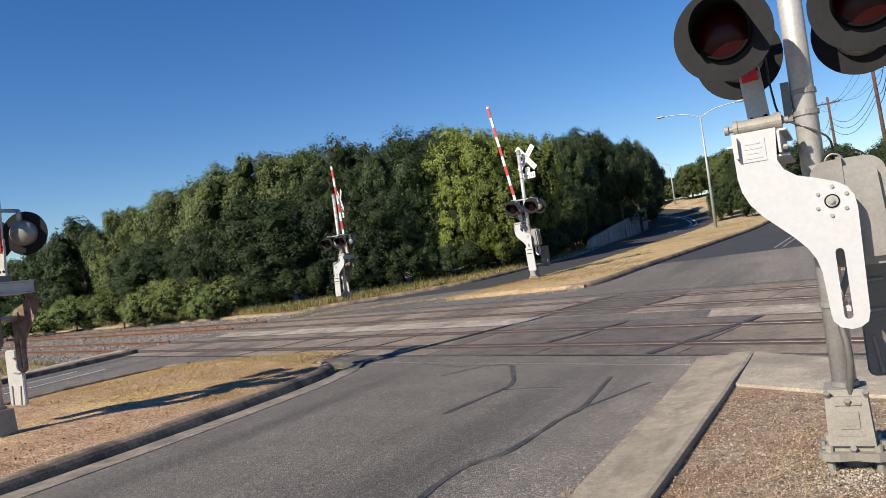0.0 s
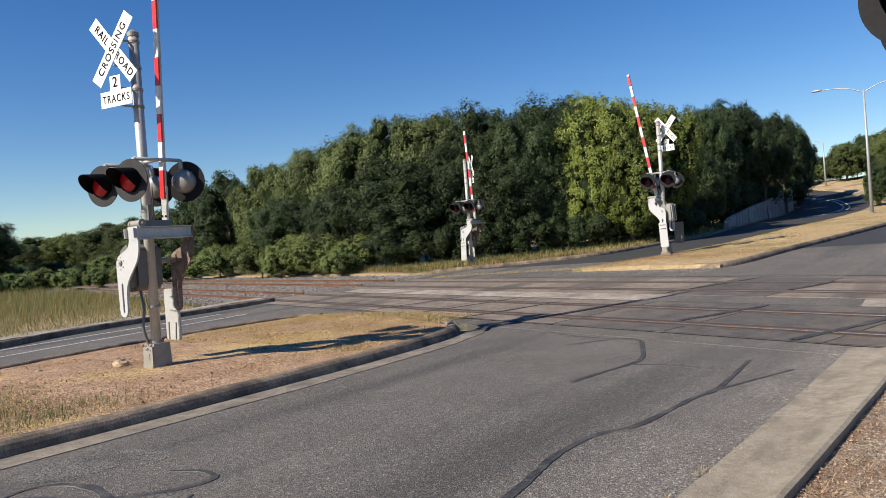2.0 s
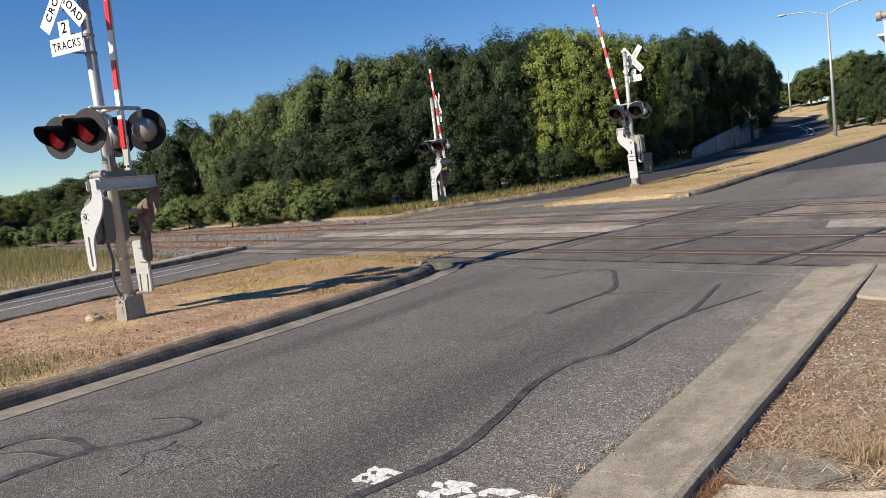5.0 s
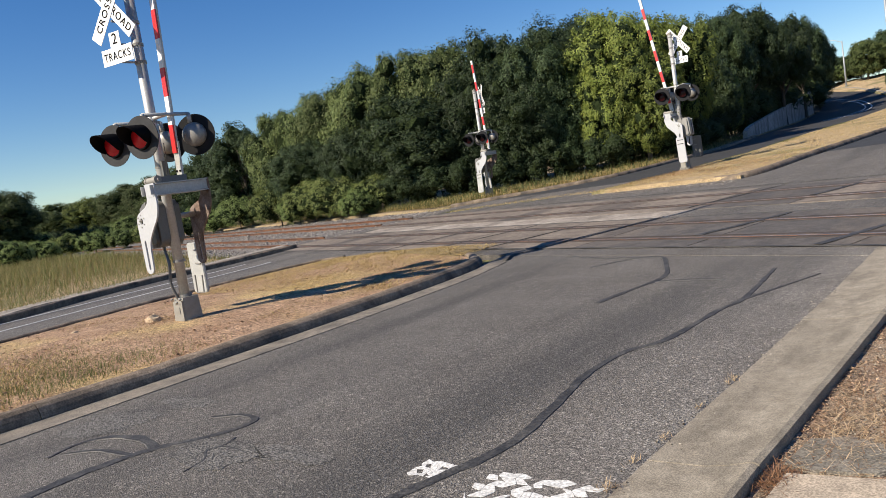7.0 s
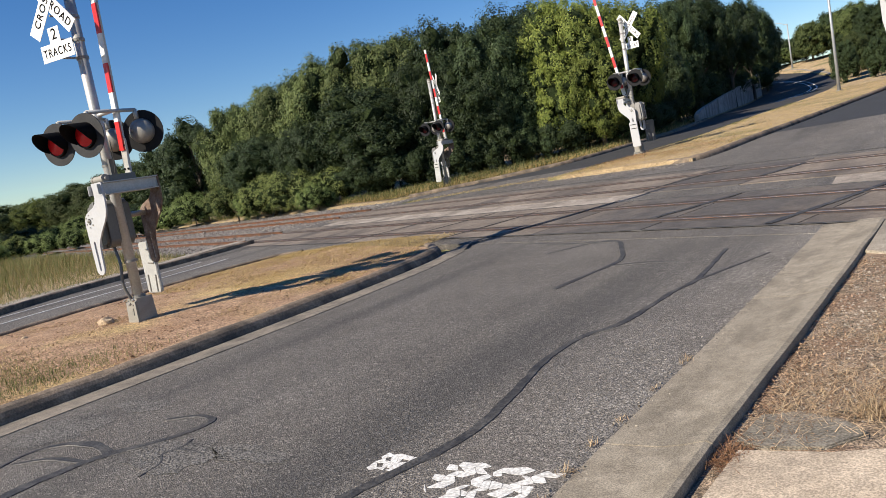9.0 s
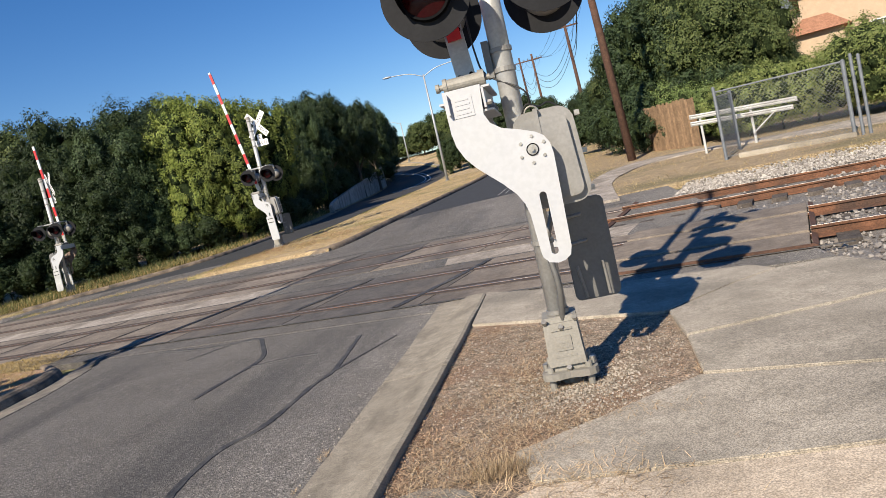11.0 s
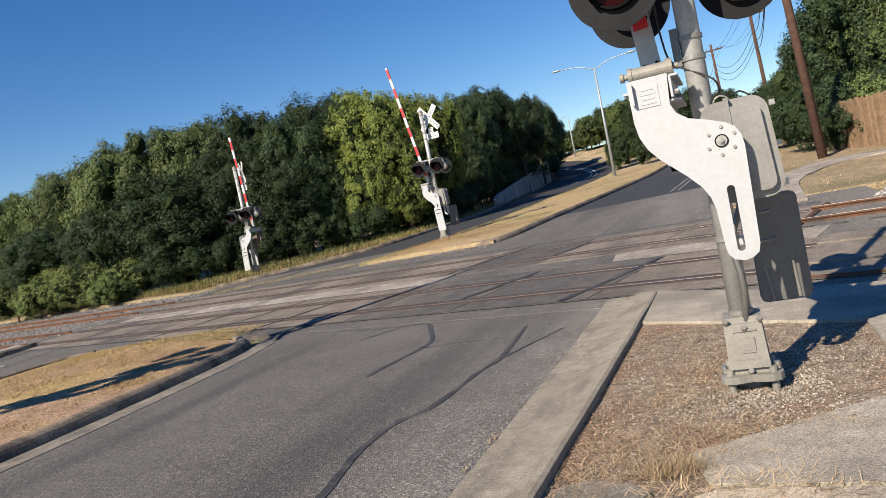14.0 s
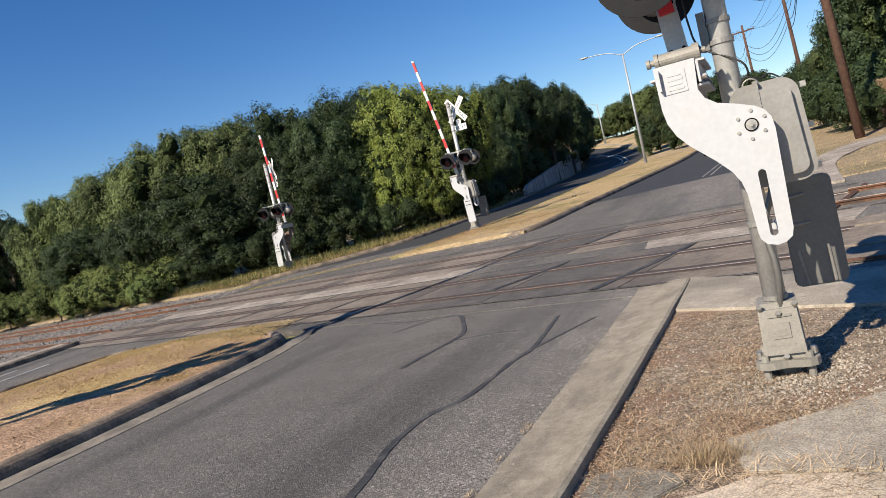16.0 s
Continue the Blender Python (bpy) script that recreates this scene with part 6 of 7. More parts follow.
        for y in (-1.55, 1.65):
            bm = bmesh.new()
            tube(bm, (sx * 0.68, y, 0.37), (sx * 0.925, y, 0.37), 0.37, n=28)
            w = part("wheel", bm, tyre, root, "black tyre on an alloy rim", bevel=0.03)
            bm = bmesh.new()
            tube(bm, (sx * 0.9, y, 0.37), (sx * 0.93, y, 0.37), 0.22, n=20)
            part("rim", bm, BLACK, w)
            for k in range(6):
                a = k * math.tau / 6
                bm = bmesh.new()
                pipe(bm, [(sx * 0.935, y, 0.37), (sx * 0.935, y + 0.21 * math.cos(a), 0.37 + 0.21 * math.sin(a))], 0.03, 6)
                part("spoke", bm, chrome, w)
            bm = bmesh.new()
            tube(bm, (sx * 0.6, y, 0.42), (sx * 0.918, y, 0.42), 0.45, n=28)
            part("wheel_well", bm, BLACK, root)
    bm = bmesh.new()
    box(bm, -0.16, 0.16, -0.9, -0.84, 1.63, 1.68)
    part("stop_light", bm, red, root)
    return root


SILVER = surf("silver metallic paint", (0.5, 0.5, 0.52), (0.55, 0.55, 0.57), 2, 0.3, 0.0, 40, metal=0.5, speck=0.05)
pickup(pose(-1.85, 47.6, h(-1.85, 47.6) + 0.01, 1.8, 0, -4.5), SILVER, "silver crew-cab pickup driving away on the road")

# ---- road marks, cracks ----
def strip(name, line, w, material, off, label, category, smooth=True, parent=None):
    """A thin band on the road along a plan line; w may taper."""
    pts = along(smooth_line(line, 8) if smooth else [Vector(p) for p in line], 0, max(8, 16 * len(line)))
    bm = bmesh.new()
    rows = []
    for k, p in enumerate(pts):
        d = (pts[min(k + 1, len(pts) - 1)] - pts[max(k - 1, 0)]).normalized()
        n = Vector((-d.y, d.x))
        t = k / (len(pts) - 1)
        w2 = (w[0] + (w[1] - w[0]) * t) / 2
        wl = w2 * (1 + 0.45 * noise.noise((p.x * 4, p.y * 4, 1)) + 0.25 * noise.noise((p.x * 15, p.y * 15, 5)))
        wr = w2 * (1 + 0.45 * noise.noise((p.x * 4, p.y * 4, 7)) + 0.25 * noise.noise((p.x * 15, p.y * 15, 11)))
        z = h(p.x, p.y) + off
        rows.append([bm.verts.new((p.x + n.x * e, p.y + n.y * e, z + dz)) for e, dz in ((-wl - 0.004, -0.006), (-wl, 0.0), (wr, 0.0), (wr + 0.004, -0.006))])
    for a, b in zip(rows, rows[1:]):
        for j in range(3):
            bm.faces.new((a[j], a[j + 1], b[j + 1], b[j]))
    bmesh.ops.recalc_face_normals(bm, faces=bm.faces[:])
    if sum(f.normal.z for f in bm.faces) < 0:
        bmesh.ops.reverse_faces(bm, faces=bm.faces[:])
    ob = part(name, bm, material, parent)
    return tagged(ob, label, category, kind="structure") if not parent else ob


SEALS = [([(-3.1, 0.6), (-2.95, 1.6), (-2.83, 2.46), (-2.63, 3.27), (-2.7, 3.96), (-2.83, 4.66), (-2.8, 5.31), (-2.62, 5.68), (-2.53, 6.76), (-2.45, 7.19), (-2.56, 8.7)], (0.09, 0.045)),
         ([(-2.5, 7.0), (-2.3, 7.55), (-2.0, 8.3)], (0.045, 0.02)),
         ([(-4.0, 7.1), (-3.9, 7.8), (-3.8, 8.5), (-4.1, 9.3), (-4.45, 9.95), (-4.9, 9.85), (-5.3, 9.4)], (0.075, 0.05)), ([(-3.85, 8.2), (-3.3, 8.25), (-2.95, 8.16)], (0.06, 0.035)),
         ([(-4.45, 9.9), (-5.4, 10.1), (-6.4, 10.6)], (0.06, 0.035)),
         ([(-5.25, 1.2), (-5.3, 1.8), (-5.3, 2.15), (-5.2, 2.48), (-5.04, 2.69), (-4.9, 2.95), (-4.92, 3.17), (-5.17, 3.22), (-5.42, 3.1)], (0.14, 0.03)),
         ([(-5.2, 2.5), (-5.6, 2.58), (-5.95, 2.5), (-6.08, 2.3), (-6.0, 2.05)], (0.09, 0.03)), ([(-5.25, 2.35), (-5.7, 2.3), (-5.95, 2.15)], (0.06, 0.03))]
for line, w in SEALS:
    strip("crack_seal", line, w, SEAL, 0.006, "black tar seal along a crack in the asphalt", "road crack")
# open joint from the median's nose over the near track, and joints filled with tar
strip("joint", [(-7.55, 10.5), (-7.75, 11.1), (-7.5, 11.6), (-7.1, 12.28), (-6.65, 13.2), (-6.15, 14.3)], (0.08, 0.04), SEAL, 0.045, "black open joint across the deck", "road joint")
for a, b in (((-2.38, 9.97), (-1.2, 12.45)), ((-4.5, 11.5), (-3.5, 13.2)), ((-6.12, 15.49), (-4.8, 18.0)), ((-3.62, 15.39), (-3.0, 16.6)), ((-9.3, 11.9), (-8.2, 14.2)), ((-11.2, 12.6), (-9.8, 15.2)), ((-13.2, 13.4), (-11.9, 15.9))):
    m = ((a[0] + b[0]) / 2 + 0.04, (a[1] + b[1]) / 2)
    strip("joint", [a, m, b], (0.14, 0.09) if a[0] > -5 else (0.05, 0.03), SEAL, 0.03, "tar-filled joint between crossing panels", "road joint")
for s, u0, u1 in ((8.72, -0.4, 24), (11.66, 2.8, 24), (16.0, 3.4, 20)):
    strip("joint", [rail_xy(u0 + (u1 - u0) * k / 8, s) for k in range(9)], (0.045, 0.045), SEAL, 0.024, "dark seam along the edge of the crossing deck", "road joint")
# flangeways beside the rails
for s in (9.47, 10.905, 13.35, 14.785):
    for side in (-1, 1):
        u0 = 0.15 if s < 12 else 3.35
        strip("flangeway", [rail_xy(u0 + (25.2 - u0) * k / 10, s + side * 0.115) for k in range(11)], (0.14, 0.14), RUBBER, (0.056 if s < 12 and u0 > 1 else 0.0235), "dark rubber seal with a groove beside the rail", "flangeway")
PALE = surf("pale worn asphalt patch", (0.115, 0.108, 0.098), (0.165, 0.155, 0.14), 5, 0.9, 1.0, 60, (0.09, 0.085, 0.078), dist=0.02, big=2.5, speck=1.2)
for cx, cy, rx, ry, sd in ((-4.6, 2.62, 0.5, 0.22, 1), (-6.35, 2.75, 0.45, 0.3, 2), (-4.0, 2.75, 0.35, 0.12, 3), (-6.1, 3.3, 0.35, 0.15, 4)):
    bm = bmesh.new()
    ring = []
    for i in range(40):
        a = i * math.tau / 40
        r = 1 + 0.5 * noise.noise((math.cos(a) * 1.6, math.sin(a) * 1.6, sd * 3.1)) + 0.25 * noise.noise((math.cos(a) * 5, math.sin(a) * 5, sd * 1.7))
        x, y = cx + rx * r * math.cos(a), cy + ry * r * math.sin(a)
        ring.append(bm.verts.new((x, y, h(x, y) + 0.0035)))
    bm.faces.new(ring)
    tagged(part("asphalt_patch", bm, PALE), "pale crumbling patch worn into the asphalt", "road patch", kind="structure")
strip("crack", [(-4.72, 2.85), (-4.66, 2.72), (-4.7, 2.6), (-4.55, 2.48), (-4.5, 2.3)], (0.02, 0.01), SEAL, 0.0055, "thin open crack in the asphalt", "road crack")
strip("crack", [(-4.68, 2.68), (-4.5, 2.7), (-4.3, 2.66)], (0.015, 0.006), SEAL, 0.0055, "thin open crack in the asphalt", "road crack")
# lane lines past the tracks
for dx in (0.0, 0.28):
    strip("lane_line", [(-1.98 + dx, 28.4), (-1.58 + dx, 35.2), (-0.9 + dx, 46), (-0.7 + dx, 60)], (0.06, 0.06), PAINT_WORN, 0.008, "worn white lane line", "road marking")
for dx in (0.0, 0.5):
    strip("lane_line", [(-13.4 + dx, 62.5), (-12.2 + dx, 72), (-13.4 + dx, 80), (-16.2 + dx, 87.5), (-22 + dx, 94), (-40, 101 - dx)], (0.12, 0.12), PAINT, 0.008, "white lane line round the bend", "road marking")
for dx in (0.0, 1.6):
    strip("lane_line", [(-15.6 - dx, 2), (-17.2 - dx * 0.8, 9.0), (-17.8 - dx * 0.8, 13.2)], (0.08, 0.06), PAINT, 0.008, "faded white line on the far carriageway", "road marking")
# broken stop bar: paint chips
rnd = random.Random(5)


def chips(x0, x1, y0, y1, cell, keep):
    """Paint broken into flakes: a jittered net of cells, some of them gone."""
    root = thing("stop_bar", "cracked flakes of white stop line paint", "road marking", kind="structure")
    nx, ny = round((x1 - x0) / cell), round((y1 - y0) / cell)
    net = [[(x0 + cell * (i + rnd.uniform(-0.36, 0.36) + 0.5 * (j % 2)), y0 + cell * (j + rnd.uniform(-0.36, 0.36))) for i in range(nx + 1)] for j in range(ny + 1)]
    for j in range(ny):
        for i in range(nx):
            if rnd.random() > keep - 0.35 * noise.noise((i * 0.6, j * 0.6, x0)):
                continue
            q = [net[j][i], net[j][i + 1], net[j + 1][i + 1], net[j + 1][i]]
            cx, cy = sum(p[0] for p in q) / 4, sum(p[1] for p in q) / 4
            ring = []
            for k in range(4):
                p, n = q[k], q[(k + 1) % 4]
                for t in (0.08, 0.92):
                    ring.append((cx + (p[0] + (n[0] - p[0]) * t - cx) * 0.95, cy + (p[1] + (n[1] - p[1]) * t - cy) * 0.95))
            bm = bmesh.new()
            lo = [bm.verts.new((x, y, h(x, y) + 0.0005)) for x, y in ring]
            hi = [bm.verts.new((x, y, h(x, y) + 0.002)) for x, y in ring]
            bm.faces.new(hi)
            for k in range(8):
                bm.faces.new((lo[k], lo[(k + 1) % 8], hi[(k + 1) % 8], hi[k]))
            bmesh.ops.recalc_face_normals(bm, faces=bm.faces[:])
            part("paint_flake", bm, PAINT, root)


chips(-2.5, -1.86, 2.45, 2.97, 0.06, 0.56)
chips(-2.98, -2.74, 2.78, 2.98, 0.04, 0.82)


# ---- loose ground cover ----
def blades(name, n, place, length, width, material, label, category, seed, droop=0.6, lie=0.1):
    """Many single grass blades as one mesh."""
    r = random.Random(seed)
    verts, faces = [], []
    for k in range(n):
        got = place(r)
        if got is None:
            continue
        x, y, z, s = got
        a = r.uniform(0, math.tau)
        L = length * s * r.uniform(0.5, 1.3)
        tilt = r.uniform(lie, droop)
        dx, dy = math.cos(a) * math.sin(tilt) * L, math.sin(a) * math.sin(tilt) * L
        dz = math.cos(tilt) * L
        wx, wy = -math.sin(a) * width * 0.5, math.cos(a) * width * 0.5
        b = len(verts)
        verts += [(x - wx, y - wy, z), (x + wx, y + wy, z), (x + dx + wx * 0.25, y + dy + wy * 0.25, z + dz), (x + dx - wx * 0.25, y + dy - wy * 0.25, z + dz)]
        faces.append((b, b + 1, b + 2, b + 3))
    me = bpy.data.meshes.new(name)
    me.from_pydata(verts, [], faces)
    me.materials.append(material)
    return tagged(new(name, me), label, category, kind="stuff")


STRAW = leafmat("dead straw", (0.38, 0.26, 0.15), (0.7, 0.54, 0.34), 0.15)
YELLOW = leafmat("dry yellow blades", (0.32, 0.23, 0.095), (0.56, 0.425, 0.2), 0.2)
WEEDY = leafmat("olive brown weeds", (0.15, 0.125, 0.05), (0.36, 0.27, 0.13), 0.2)
GREENB = leafmat("green grass blades", (0.085, 0.115, 0.03), (0.22, 0.22, 0.075), 0.2)
RUSTB = leafmat("reddish dead weeds", (0.2, 0.1, 0.05), (0.36, 0.2, 0.11), 0.15)


def xline(line, y):
    for a, b in zip(line, line[1:]):
        if min(a[1], b[1]) <= y <= max(a[1], b[1]):
            return a[0] + (b[0] - a[0]) * (y - a[1]) / (b[1] - a[1] or 1)
    return line[-1][0]


def med_near(r):
    y = r.uniform(-1, 12.0)
    x0, x1 = xline(FRONT, min(y, 10.7)), xline(BACK, min(y, 12.1))
    t = r.uniform(0.03, 0.98)
    bare = 0.0 if y > 8.6 or y < 2.2 else 0.75 if 3.2 < y < 7.8 else 0.4
    if noise.noise((x0 + (x1 - x0) * t * 1.0, y * 0.8, 4.0)) < r.uniform(-0.45, 0.25) - 0.25 + bare:
        return None
    x = x0 + (x1 - x0) * t
    return x, y, h(x, y) + 0.09 + 0.06 * math.sin(math.pi * t), 1.0


blades("median_grass", 90000, med_near, 0.055, 0.0075, YELLOW, "short dry yellow grass on the median", "grass", 1, 1.5, 0.75)


def med_dirt(r):
    y = r.uniform(-1, 10.5)
    x0, x1 = xline(FRONT, min(y, 10.7)), xline(BACK, min(y, 12.1))
    t = r.uniform(0.03, 0.98)
    x = x0 + (x1 - x0) * t
    if noise.noise((x * 1.3, y * 1.3, 14.0)) < r.uniform(-0.3, 0.4):
        return None
    return x, y, h(x, y) + 0.1 + 0.06 * math.sin(math.pi * t), 1.0


blades("median_weeds", 30000, med_dirt, 0.04, 0.006, RUSTB, "reddish dead weeds on the median", "weeds", 2, 1.55, 1.1)
blades("median_straw", 14000, med_dirt, 0.07, 0.006, STRAW, "pale straw lying on the dirt", "grass", 15, 1.56, 1.2)


def med_green(r):
    x, y = r.gauss(-9.3, 1.1), r.gauss(3.1, 0.7)
    return (x, y, h(x, y) + 0.12, 1.0) if -13 < x < -7.75 else None


blades("median_green", 9000, med_green, 0.07, 0.006, GREENB, "green tufts in the dry median", "grass", 3, 1.0)


def med_far(r):
    y = 21.5 + 40 * r.random() ** 1.6
    x0, x1 = xline(ISL_R, y), xline(ISL_L, y)
    t = r.uniform(0.03, 0.97)
    x = x0 + (x1 - x0) * t
    return x, y, h(x, y) + 0.1 + 0.04 * math.sin(math.pi * t), 1.0


blades("far_median_grass", 30000, med_far, 0.05, 0.009, YELLOW, "dry yellow grass on the far median", "grass", 4, 1.2)


def med_far_green(r):
    y = 21.5 + 30 * r.random() ** 1.4
    x0, x1 = xline(ISL_R, y), xline(ISL_L, y)
    t = 1 - 0.6 * r.random() ** 1.5
    x = x0 + (x1 - x0) * t
    if noise.noise((x * 0.5, y * 0.25, 31.0)) < r.uniform(-0.35, 0.3):
        return None
    return x, y, h(x, y) + 0.1, 1.0


blades("far_median_green", 12000, med_far_green, 0.06, 0.014, GREENB, "olive green grass on the far median", "grass", 16, 1.3)


def med_far_dirt(r):
    x, y = r.gauss(-9.4, 1.5), r.gauss(25.4, 1.6)
    if not xline(ISL_L, y) < x < xline(ISL_R, y) or y < 22.4:
        return None
    return x, y, h(x, y) + 0.135, 1.0


blades("far_median_weeds", 9000, med_far_dirt, 0.06, 0.016, RUSTB, "reddish dead weeds round the signal's foot", "weeds", 17, 1.55, 1.1)


def med_gold(r):
    if r.random() < 0.7:
        y = 12.0 - 4.2 * r.random() ** 1.3
        t = r.uniform(0.04, 0.98)
    else:
        y, t = r.gauss(2.2, 0.8), r.uniform(0.03, 0.6)
    x0, x1 = xline(FRONT, min(y, 10.7)), xline(BACK, min(y, 12.1))
    x = x0 + (x1 - x0) * t
    if noise.noise((x * 0.9, y * 0.9, 41.0)) < r.uniform(-0.7, 0.2):
        return None
    return x, y, h(x, y) + 0.095 + 0.06 * math.sin(math.pi * t), 1.0


blades("median_gold", 42000, med_gold, 0.06, 0.01, YELLOW, "matted golden grass on the median's nose", "grass", 18, 1.5, 0.8)


def west(r):
    u = r.random() ** 1.5
    y = r.uniform(-3, 24)
    x = xline([(-17.4, -40), (-18, 4), (-20.4, 9.3), (-21, 13.2), (-23, 17), (-50, 25)], y) - 0.1 - 30 * u
    if x * N.x + y * N.y > 7.3:
        return None
    return x, y, h(x, y) + 0.06, 0.35 + 1.3 * min(1.0, u * 2.5)


blades("west_grass", 45000, west, 0.36, 0.012, WEEDY, "tall straw-coloured grass beside the far road", "grass", 5, 1.15)
blades("west_weeds", 40000, west, 0.42, 0.014, GREENB, "green weeds in the straw grass", "grass", 6, 1.15)


def far_v(r):
    k = r.random()
    line = [(-60, 38.3), (-26, 27.4), (-21.5, 25.6), (-19, 27.2), (-16.9, 29.1), (-15.4, 31.6), (-14.8, 37), (-14.7, 43), (-15.7, 52)]
    i = min(7, int(k * 8))
    a, b = Vector(line[i]), Vector(line[i + 1])
    p = a.lerp(b, k * 8 - i) + Vector((-1, 0.6)).normalized() * (0.15 + 7 * r.random() ** 1.5)
    return p.x, p.y, h(p.x, p.y) + 0.08, 0.6 + 0.8 * r.random()


blades("far_verge_grass", 26000, far_v, 0.17, 0.014, YELLOW, "dry grass under the tree line", "grass", 7, 0.8)
blades("far_verge_weeds", 12000, far_v, 0.26, 0.025, GREENB, "green weeds under the tree line", "grass", 8, 0.7)


def in_slabs(x, y):
    if y < 3.42 or x > 4:
        return True
    if x > 0.85 and y < 8:
        return True
    return y < 3.75 + (x + 0.75) * 0.8 and x > -0.75


def east(r):
    x, y = r.uniform(-1.08, 0.9), r.uniform(2.4, 7.6)
    if in_slabs(x, y) and r.random() > 0.03 or y > 7.9 - (x + 1.06) * 0.56:
        return None
    if noise.noise((x * 1.1, y * 1.1, 8.0)) < r.uniform(-0.4, 0.35) + 0.4 * (y > 5.4) - 0.2 * (y < 4.7):
        return None
    return x, y, h(x, y) + 0.004, 1.0


blades("verge_straw", 17000, east, 0.1, 0.0036, STRAW, "dead straw lying on the soil", "grass", 9, 1.56, 1.2)
blades("verge_weeds", 9000, east, 0.05, 0.004, RUSTB, "reddish dead weeds on the soil", "weeds", 10, 1.5, 0.8)


def flakes(name, n, place, lo, hi, material, label, category, seed):
    """Dead leaves and bark scraps lying about: small bent pieces as one mesh."""
    r = random.Random(seed)
    verts, faces = [], []
    for k in range(n):
        got = place(r)
        if got is None:
            continue
        x, y, z, _ = got
        s = lo + (hi - lo) * r.random() ** 2
        m = Euler((r.gauss(0, 0.4), r.gauss(0, 0.4), r.uniform(0, 6.28))).to_matrix()
        b = len(verts)
        for px, py, pz in ((-1, 0, 0.0), (-0.2, -0.45, 0.25), (1, 0, 0.1), (-0.1, 0.5, 0.3)):
            w = m @ Vector((px * s, py * s * r.uniform(0.6, 1.2), pz * s))
            verts.append((x + w.x, y + w.y, z + w.z + s * 0.2))
        faces += [(b, b + 1, b + 2), (b, b + 2, b + 3)]
    me = bpy.data.meshes.new(name)
    me.from_pydata(verts, [], faces)
    me.materials.append(material)
    return tagged(new(name, me), label, category, kind="stuff")


LITTER = leafmat("dead brown leaves", (0.14, 0.078, 0.046), (0.58, 0.4, 0.26), 0.1)


def east_litter(r):
    x, y = r.uniform(-1.1, 0.88), r.uniform(2.6, 7.6)
    if r.random() < 0.25:
        x = -1.16 + abs(r.gauss(0, 0.1))
    if in_slabs(x, y) and r.random() > 0.05 or y > 7.9 - (x + 1.06) * 0.56:
        return None
    if noise.noise((x * 1.6, y * 1.6, 21.0)) < r.uniform(-0.6, 0.3):
        return None
    return x, y, h(x, y) + 0.004, 1.0


flakes("leaf_litter", 12000, east_litter, 0.005, 0.016, LITTER, "dead brown leaf scraps strewn on the soil", "leaf litter", 61)


flakes("median_litter", 9000, med_dirt, 0.01, 0.035, LITTER, "dead leaf scraps on the dirt median", "leaf litter", 62)


def tuft_at(cx, cy, sx, sy):
    def f(r):
        x, y = r.gauss(cx, sx), r.gauss(cy, sy)
        return x, y, h(x, y) + 0.012, 1.0
    return f


for i, (x, y, sx, sy, n, L) in enumerate(((-0.5, 3.95, 0.1, 0.06, 600, 0.09), (-0.15, 3.75, 0.26, 0.12, 350, 0.08), (0.08, 3.55, 0.2, 0.12, 320, 0.09), (-0.4, 4.15, 0.25, 0.06, 250, 0.05), (0.35, 4.55, 0.2, 0.08, 200, 0.05), (-1.12, 3.3, 0.04, 0.1, 400, 0.05),
                                            (-1.81, 2.98, 0.03, 0.03, 45, 0.05), (-1.82, 3.31, 0.015, 0.03, 25, 0.035), (-1.8, 3.66, 0.015, 0.03, 25, 0.035), (-1.78, 4.16, 0.015, 0.02, 20, 0.035), (-1.76, 4.7, 0.015, 0.06, 45, 0.04), (-1.78, 2.6, 0.02, 0.06, 40, 0.045))):
    blades("grass_tuft", n, tuft_at(x, y, sx, sy), L, 0.005, STRAW if i != 5 else RUSTB, "dry straw tuft growing from a joint", "grass", 20 + i, 1.55, 0.5 if i == 0 or i > 5 else 1.05)


def far_e(r):
    y = r.uniform(17, 60)
    x = xline([(0.3, 17), (0.3, 26), (1.1, 33.4), (2.0, 45.5), (2.5, 62)], y) + 0.3 + 14 * r.random() ** 1.3
    if x * N.x + y * N.y < 17.6:
        return None
    return x, y, h(x, y) + 0.02, 0.5 + r.random()


blades("far_bank_grass", 30000, far_e, 0.08, 0.012, YELLOW, "dry grass on the bank past the tracks", "grass", 40, 1.5, 0.8)


def stones(name, n, place, lo, hi, material, label, category, seed):
    """Loose stones as one mesh of uneven lumps."""
    r = random.Random(seed)
    base = [(1, 0, 0), (-1, 0, 0), (0, 1, 0), (0, -1, 0), (0, 0, 1), (0, 0, -1)]
    tri = [(0, 2, 4), (2, 1, 4), (1, 3, 4), (3, 0, 4), (2, 0, 5), (1, 2, 5), (3, 1, 5), (0, 3, 5)]
    verts, faces = [], []
    for k in range(n):
        got = place(r)
        if got is None:
            continue
        x, y, z = got
        s = lo + (hi - lo) * r.random() ** 2
        m = Euler((r.uniform(0, 6), r.uniform(0, 6), r.uniform(0, 6))).to_matrix()
        b = len(verts)
        for v in base:
            w = m @ Vector((v[0] * s * r.uniform(0.7, 1.3), v[1] * s * r.uniform(0.6, 1.1), v[2] * s * r.uniform(0.5, 1.0)))
            verts.append((x + w.x, y + w.y, z + w.z * 0.8 + s * 0.25))
        faces += [(b + i, b + j, b + l) for i, j, l in tri]
    me = bpy.data.meshes.new(name)
    me.from_pydata(verts, [], faces)
    me.materials.append(material)
    return tagged(new(name, me), label, category, kind="stuff")


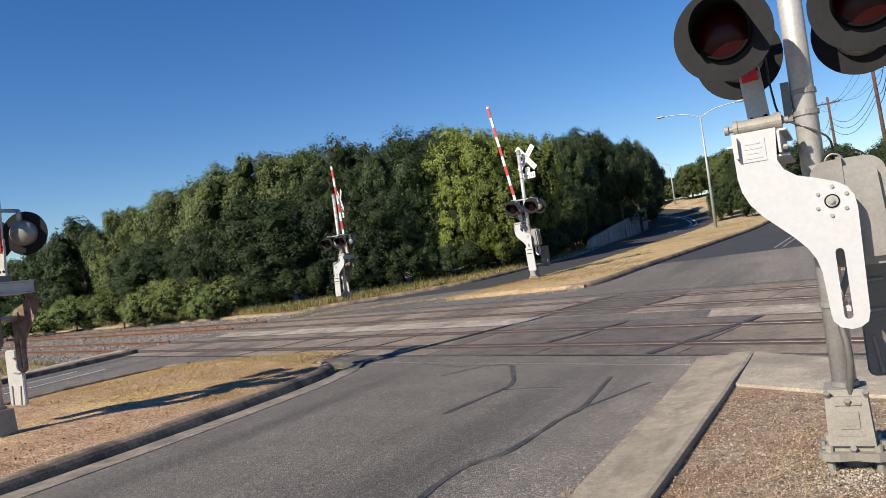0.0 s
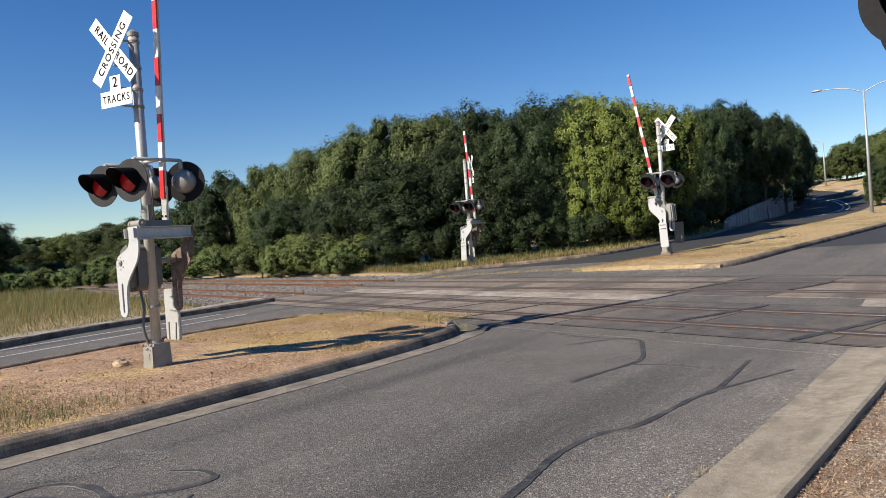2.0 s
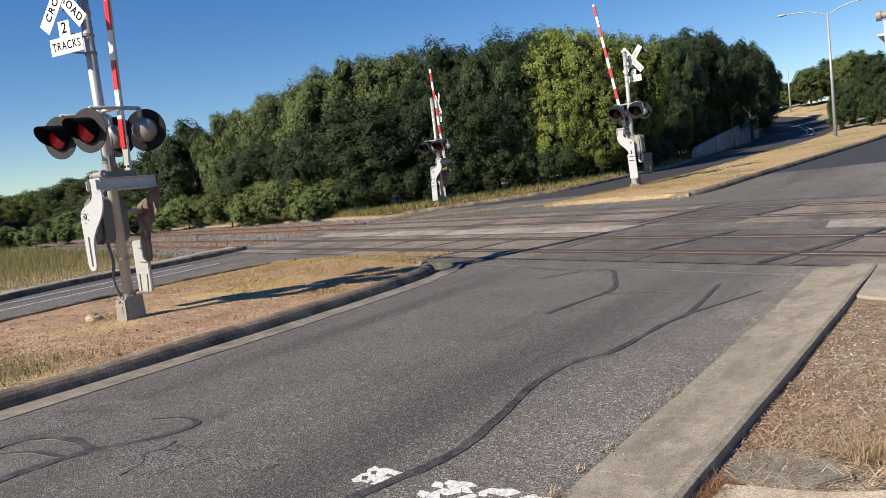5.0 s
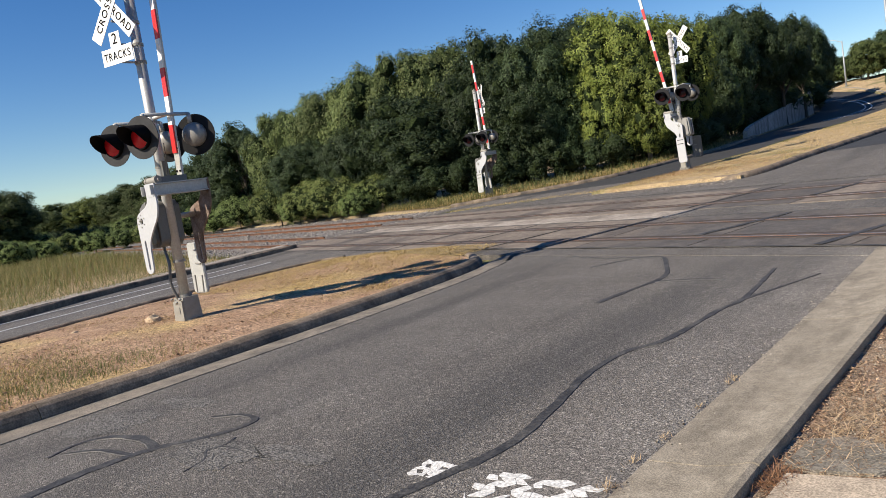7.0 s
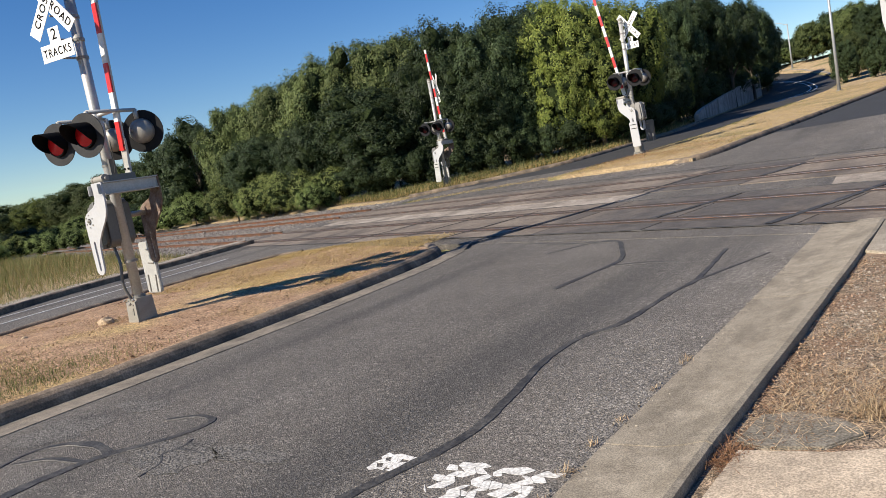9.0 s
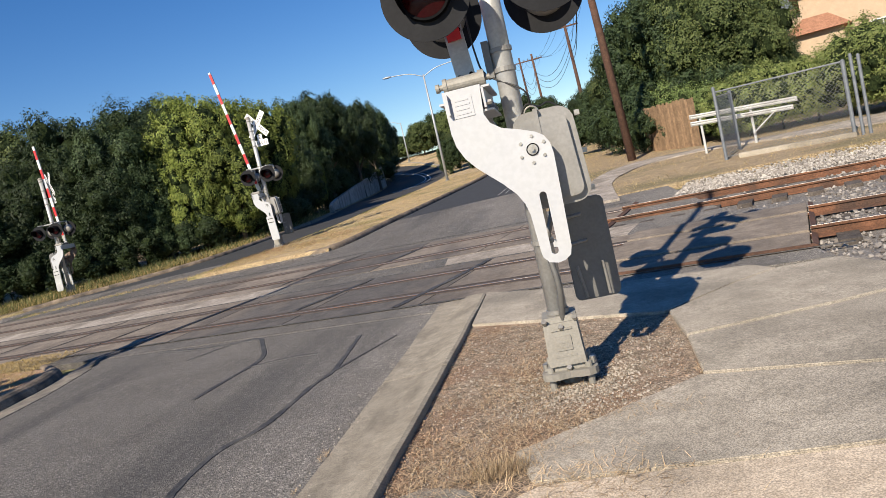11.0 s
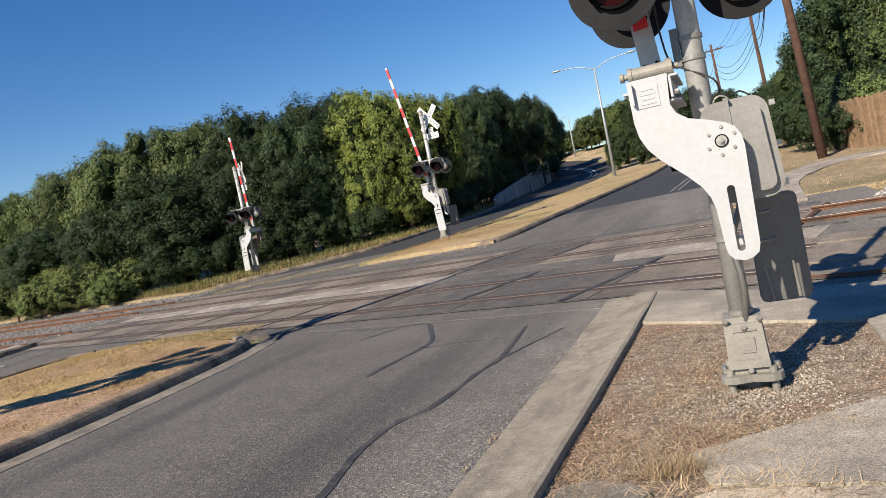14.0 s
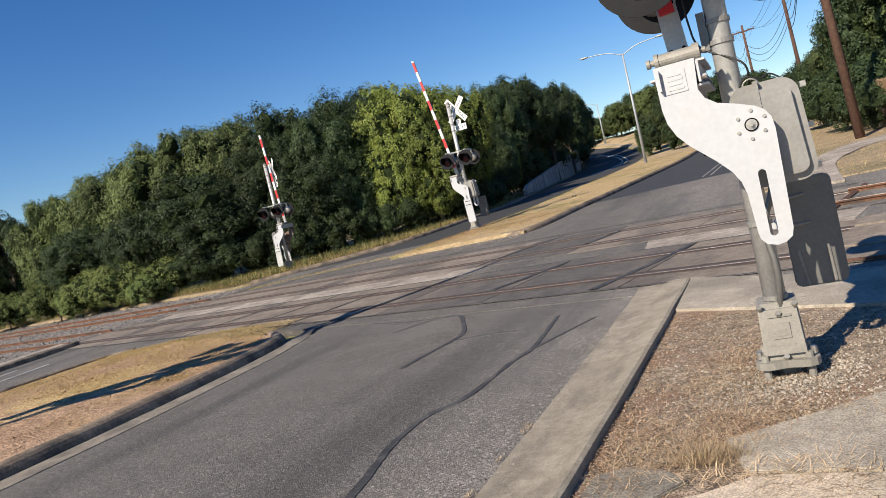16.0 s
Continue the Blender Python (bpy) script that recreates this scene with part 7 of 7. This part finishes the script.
def islandmat(name, c1, c2):
    m = leafmat(name, c1, c2, 0.0, 0.0)
    m.node_tree.nodes["Principled BSDF"].inputs["Roughness"].default_value = 0.9
    return m


PEBBLE = islandmat("pale and brown pebbles", (0.07, 0.055, 0.04), (0.5, 0.45, 0.375))
CHIP = islandmat("grey ballast stones", (0.1, 0.085, 0.075), (0.36, 0.33, 0.3))
CHIPW = islandmat("pale ballast stones", (0.17, 0.15, 0.13), (0.5, 0.46, 0.41))


def peb(r):
    x, y = r.uniform(-1.05, 0.88), r.uniform(3.6, 7.8)
    if r.random() < 0.35:
        x, y = r.gauss(-0.05, 0.3), r.gauss(5.3, 0.3)
    if in_slabs(x, y) or y > 7.85 - (x + 1.06) * 0.56 or x < -1.08:
        return None
    return x, y, h(x, y) - 0.007


stones("pebbles", 13000, peb, 0.003, 0.014, PEBBLE, "pale pebbles strewn on the soil", "stones", 1)


def bal(r):
    u, s = -18 * r.random() ** 1.2 + 0.1, r.uniform(7.9, 17.0)
    if s > 11.8 and u > -0.2:
        u = r.uniform(-1, 2.9)
    if min(abs(s - q) for q in (9.47, 10.905, 13.35, 14.785)) < 0.09:
        return None
    p = rail_xy(u, s)
    return p.x, p.y, h(p.x, p.y) - 0.05


stones("ballast_stones", 17000, bal, 0.02, 0.05, CHIP, "grey crushed ballast between the rails", "stones", 2)


def balw(r):
    u, s = 2.4 - 18 * r.random() ** 1.2, r.gauss(16.6, 0.75)
    if not 15.4 < s < 18.4:
        return None
    p = rail_xy(u, s)
    return p.x, p.y, h(p.x, p.y) - 0.01


stones("pale_ballast", 12000, balw, 0.02, 0.05, CHIPW, "pale new ballast along the far rail", "stones", 3)


def ball_w(r):
    u, s = 25.6 + 40 * r.random() ** 1.3, r.uniform(7.6, 17.2)
    if min(abs(s - q) for q in (9.47, 10.905, 13.35, 14.785)) < 0.09:
        return None
    p = rail_xy(u, s)
    return p.x, p.y, h(p.x, p.y) - 0.02


stones("west_ballast", 9000, ball_w, 0.03, 0.07, CHIP, "ballast beside the rails going west", "stones", 4)


def crumbs(r):
    if r.random() < 0.5:
        x, y = -1.75 + r.gauss(0, 0.06), r.uniform(2.5, 10)
    else:
        p = rail_xy(r.uniform(0, 14), r.uniform(8, 18))
        x, y = p.x, p.y
    return x, y, h(x, y) + 0.006


stones("road_crumbs", 700, crumbs, 0.003, 0.01, PEBBLE, "loose crumbs of stone on the road", "stones", 6)


def apron(r):
    p = rail_xy(r.uniform(12.6, 18.5), r.gauss(17.5, 0.3))
    return p.x, p.y, h(p.x, p.y) + 0.01


stones("apron_gravel", 700, apron, 0.01, 0.03, CHIP, "grey gravel spilling from the far median", "stones", 7)
ROCK = surf("tan limestone", (0.38, 0.28, 0.18), (0.5, 0.38, 0.26), 9, 0.95, 0.6, 40)
for x, y, s in ((-11.0, 5.75, 0.1), (-10.82, 5.62, 0.12), (-11.9, 4.9, 0.05)):
    bm = bmesh.new()
    bmesh.ops.create_icosphere(bm, subdivisions=2, radius=s)
    for v in bm.verts:
        v.co *= 1 + 0.5 * noise.noise(v.co * 14 + Vector((x, y, 0)))
        v.co.z *= 0.7
    bmesh.ops.translate(bm, verts=bm.verts[:], vec=(x, y, h(x, y) + 0.13 + s * 0.3))
    tagged(part("rock", bm, ROCK), "tan limestone rock lying on the median", "rock", "rocks on the median")
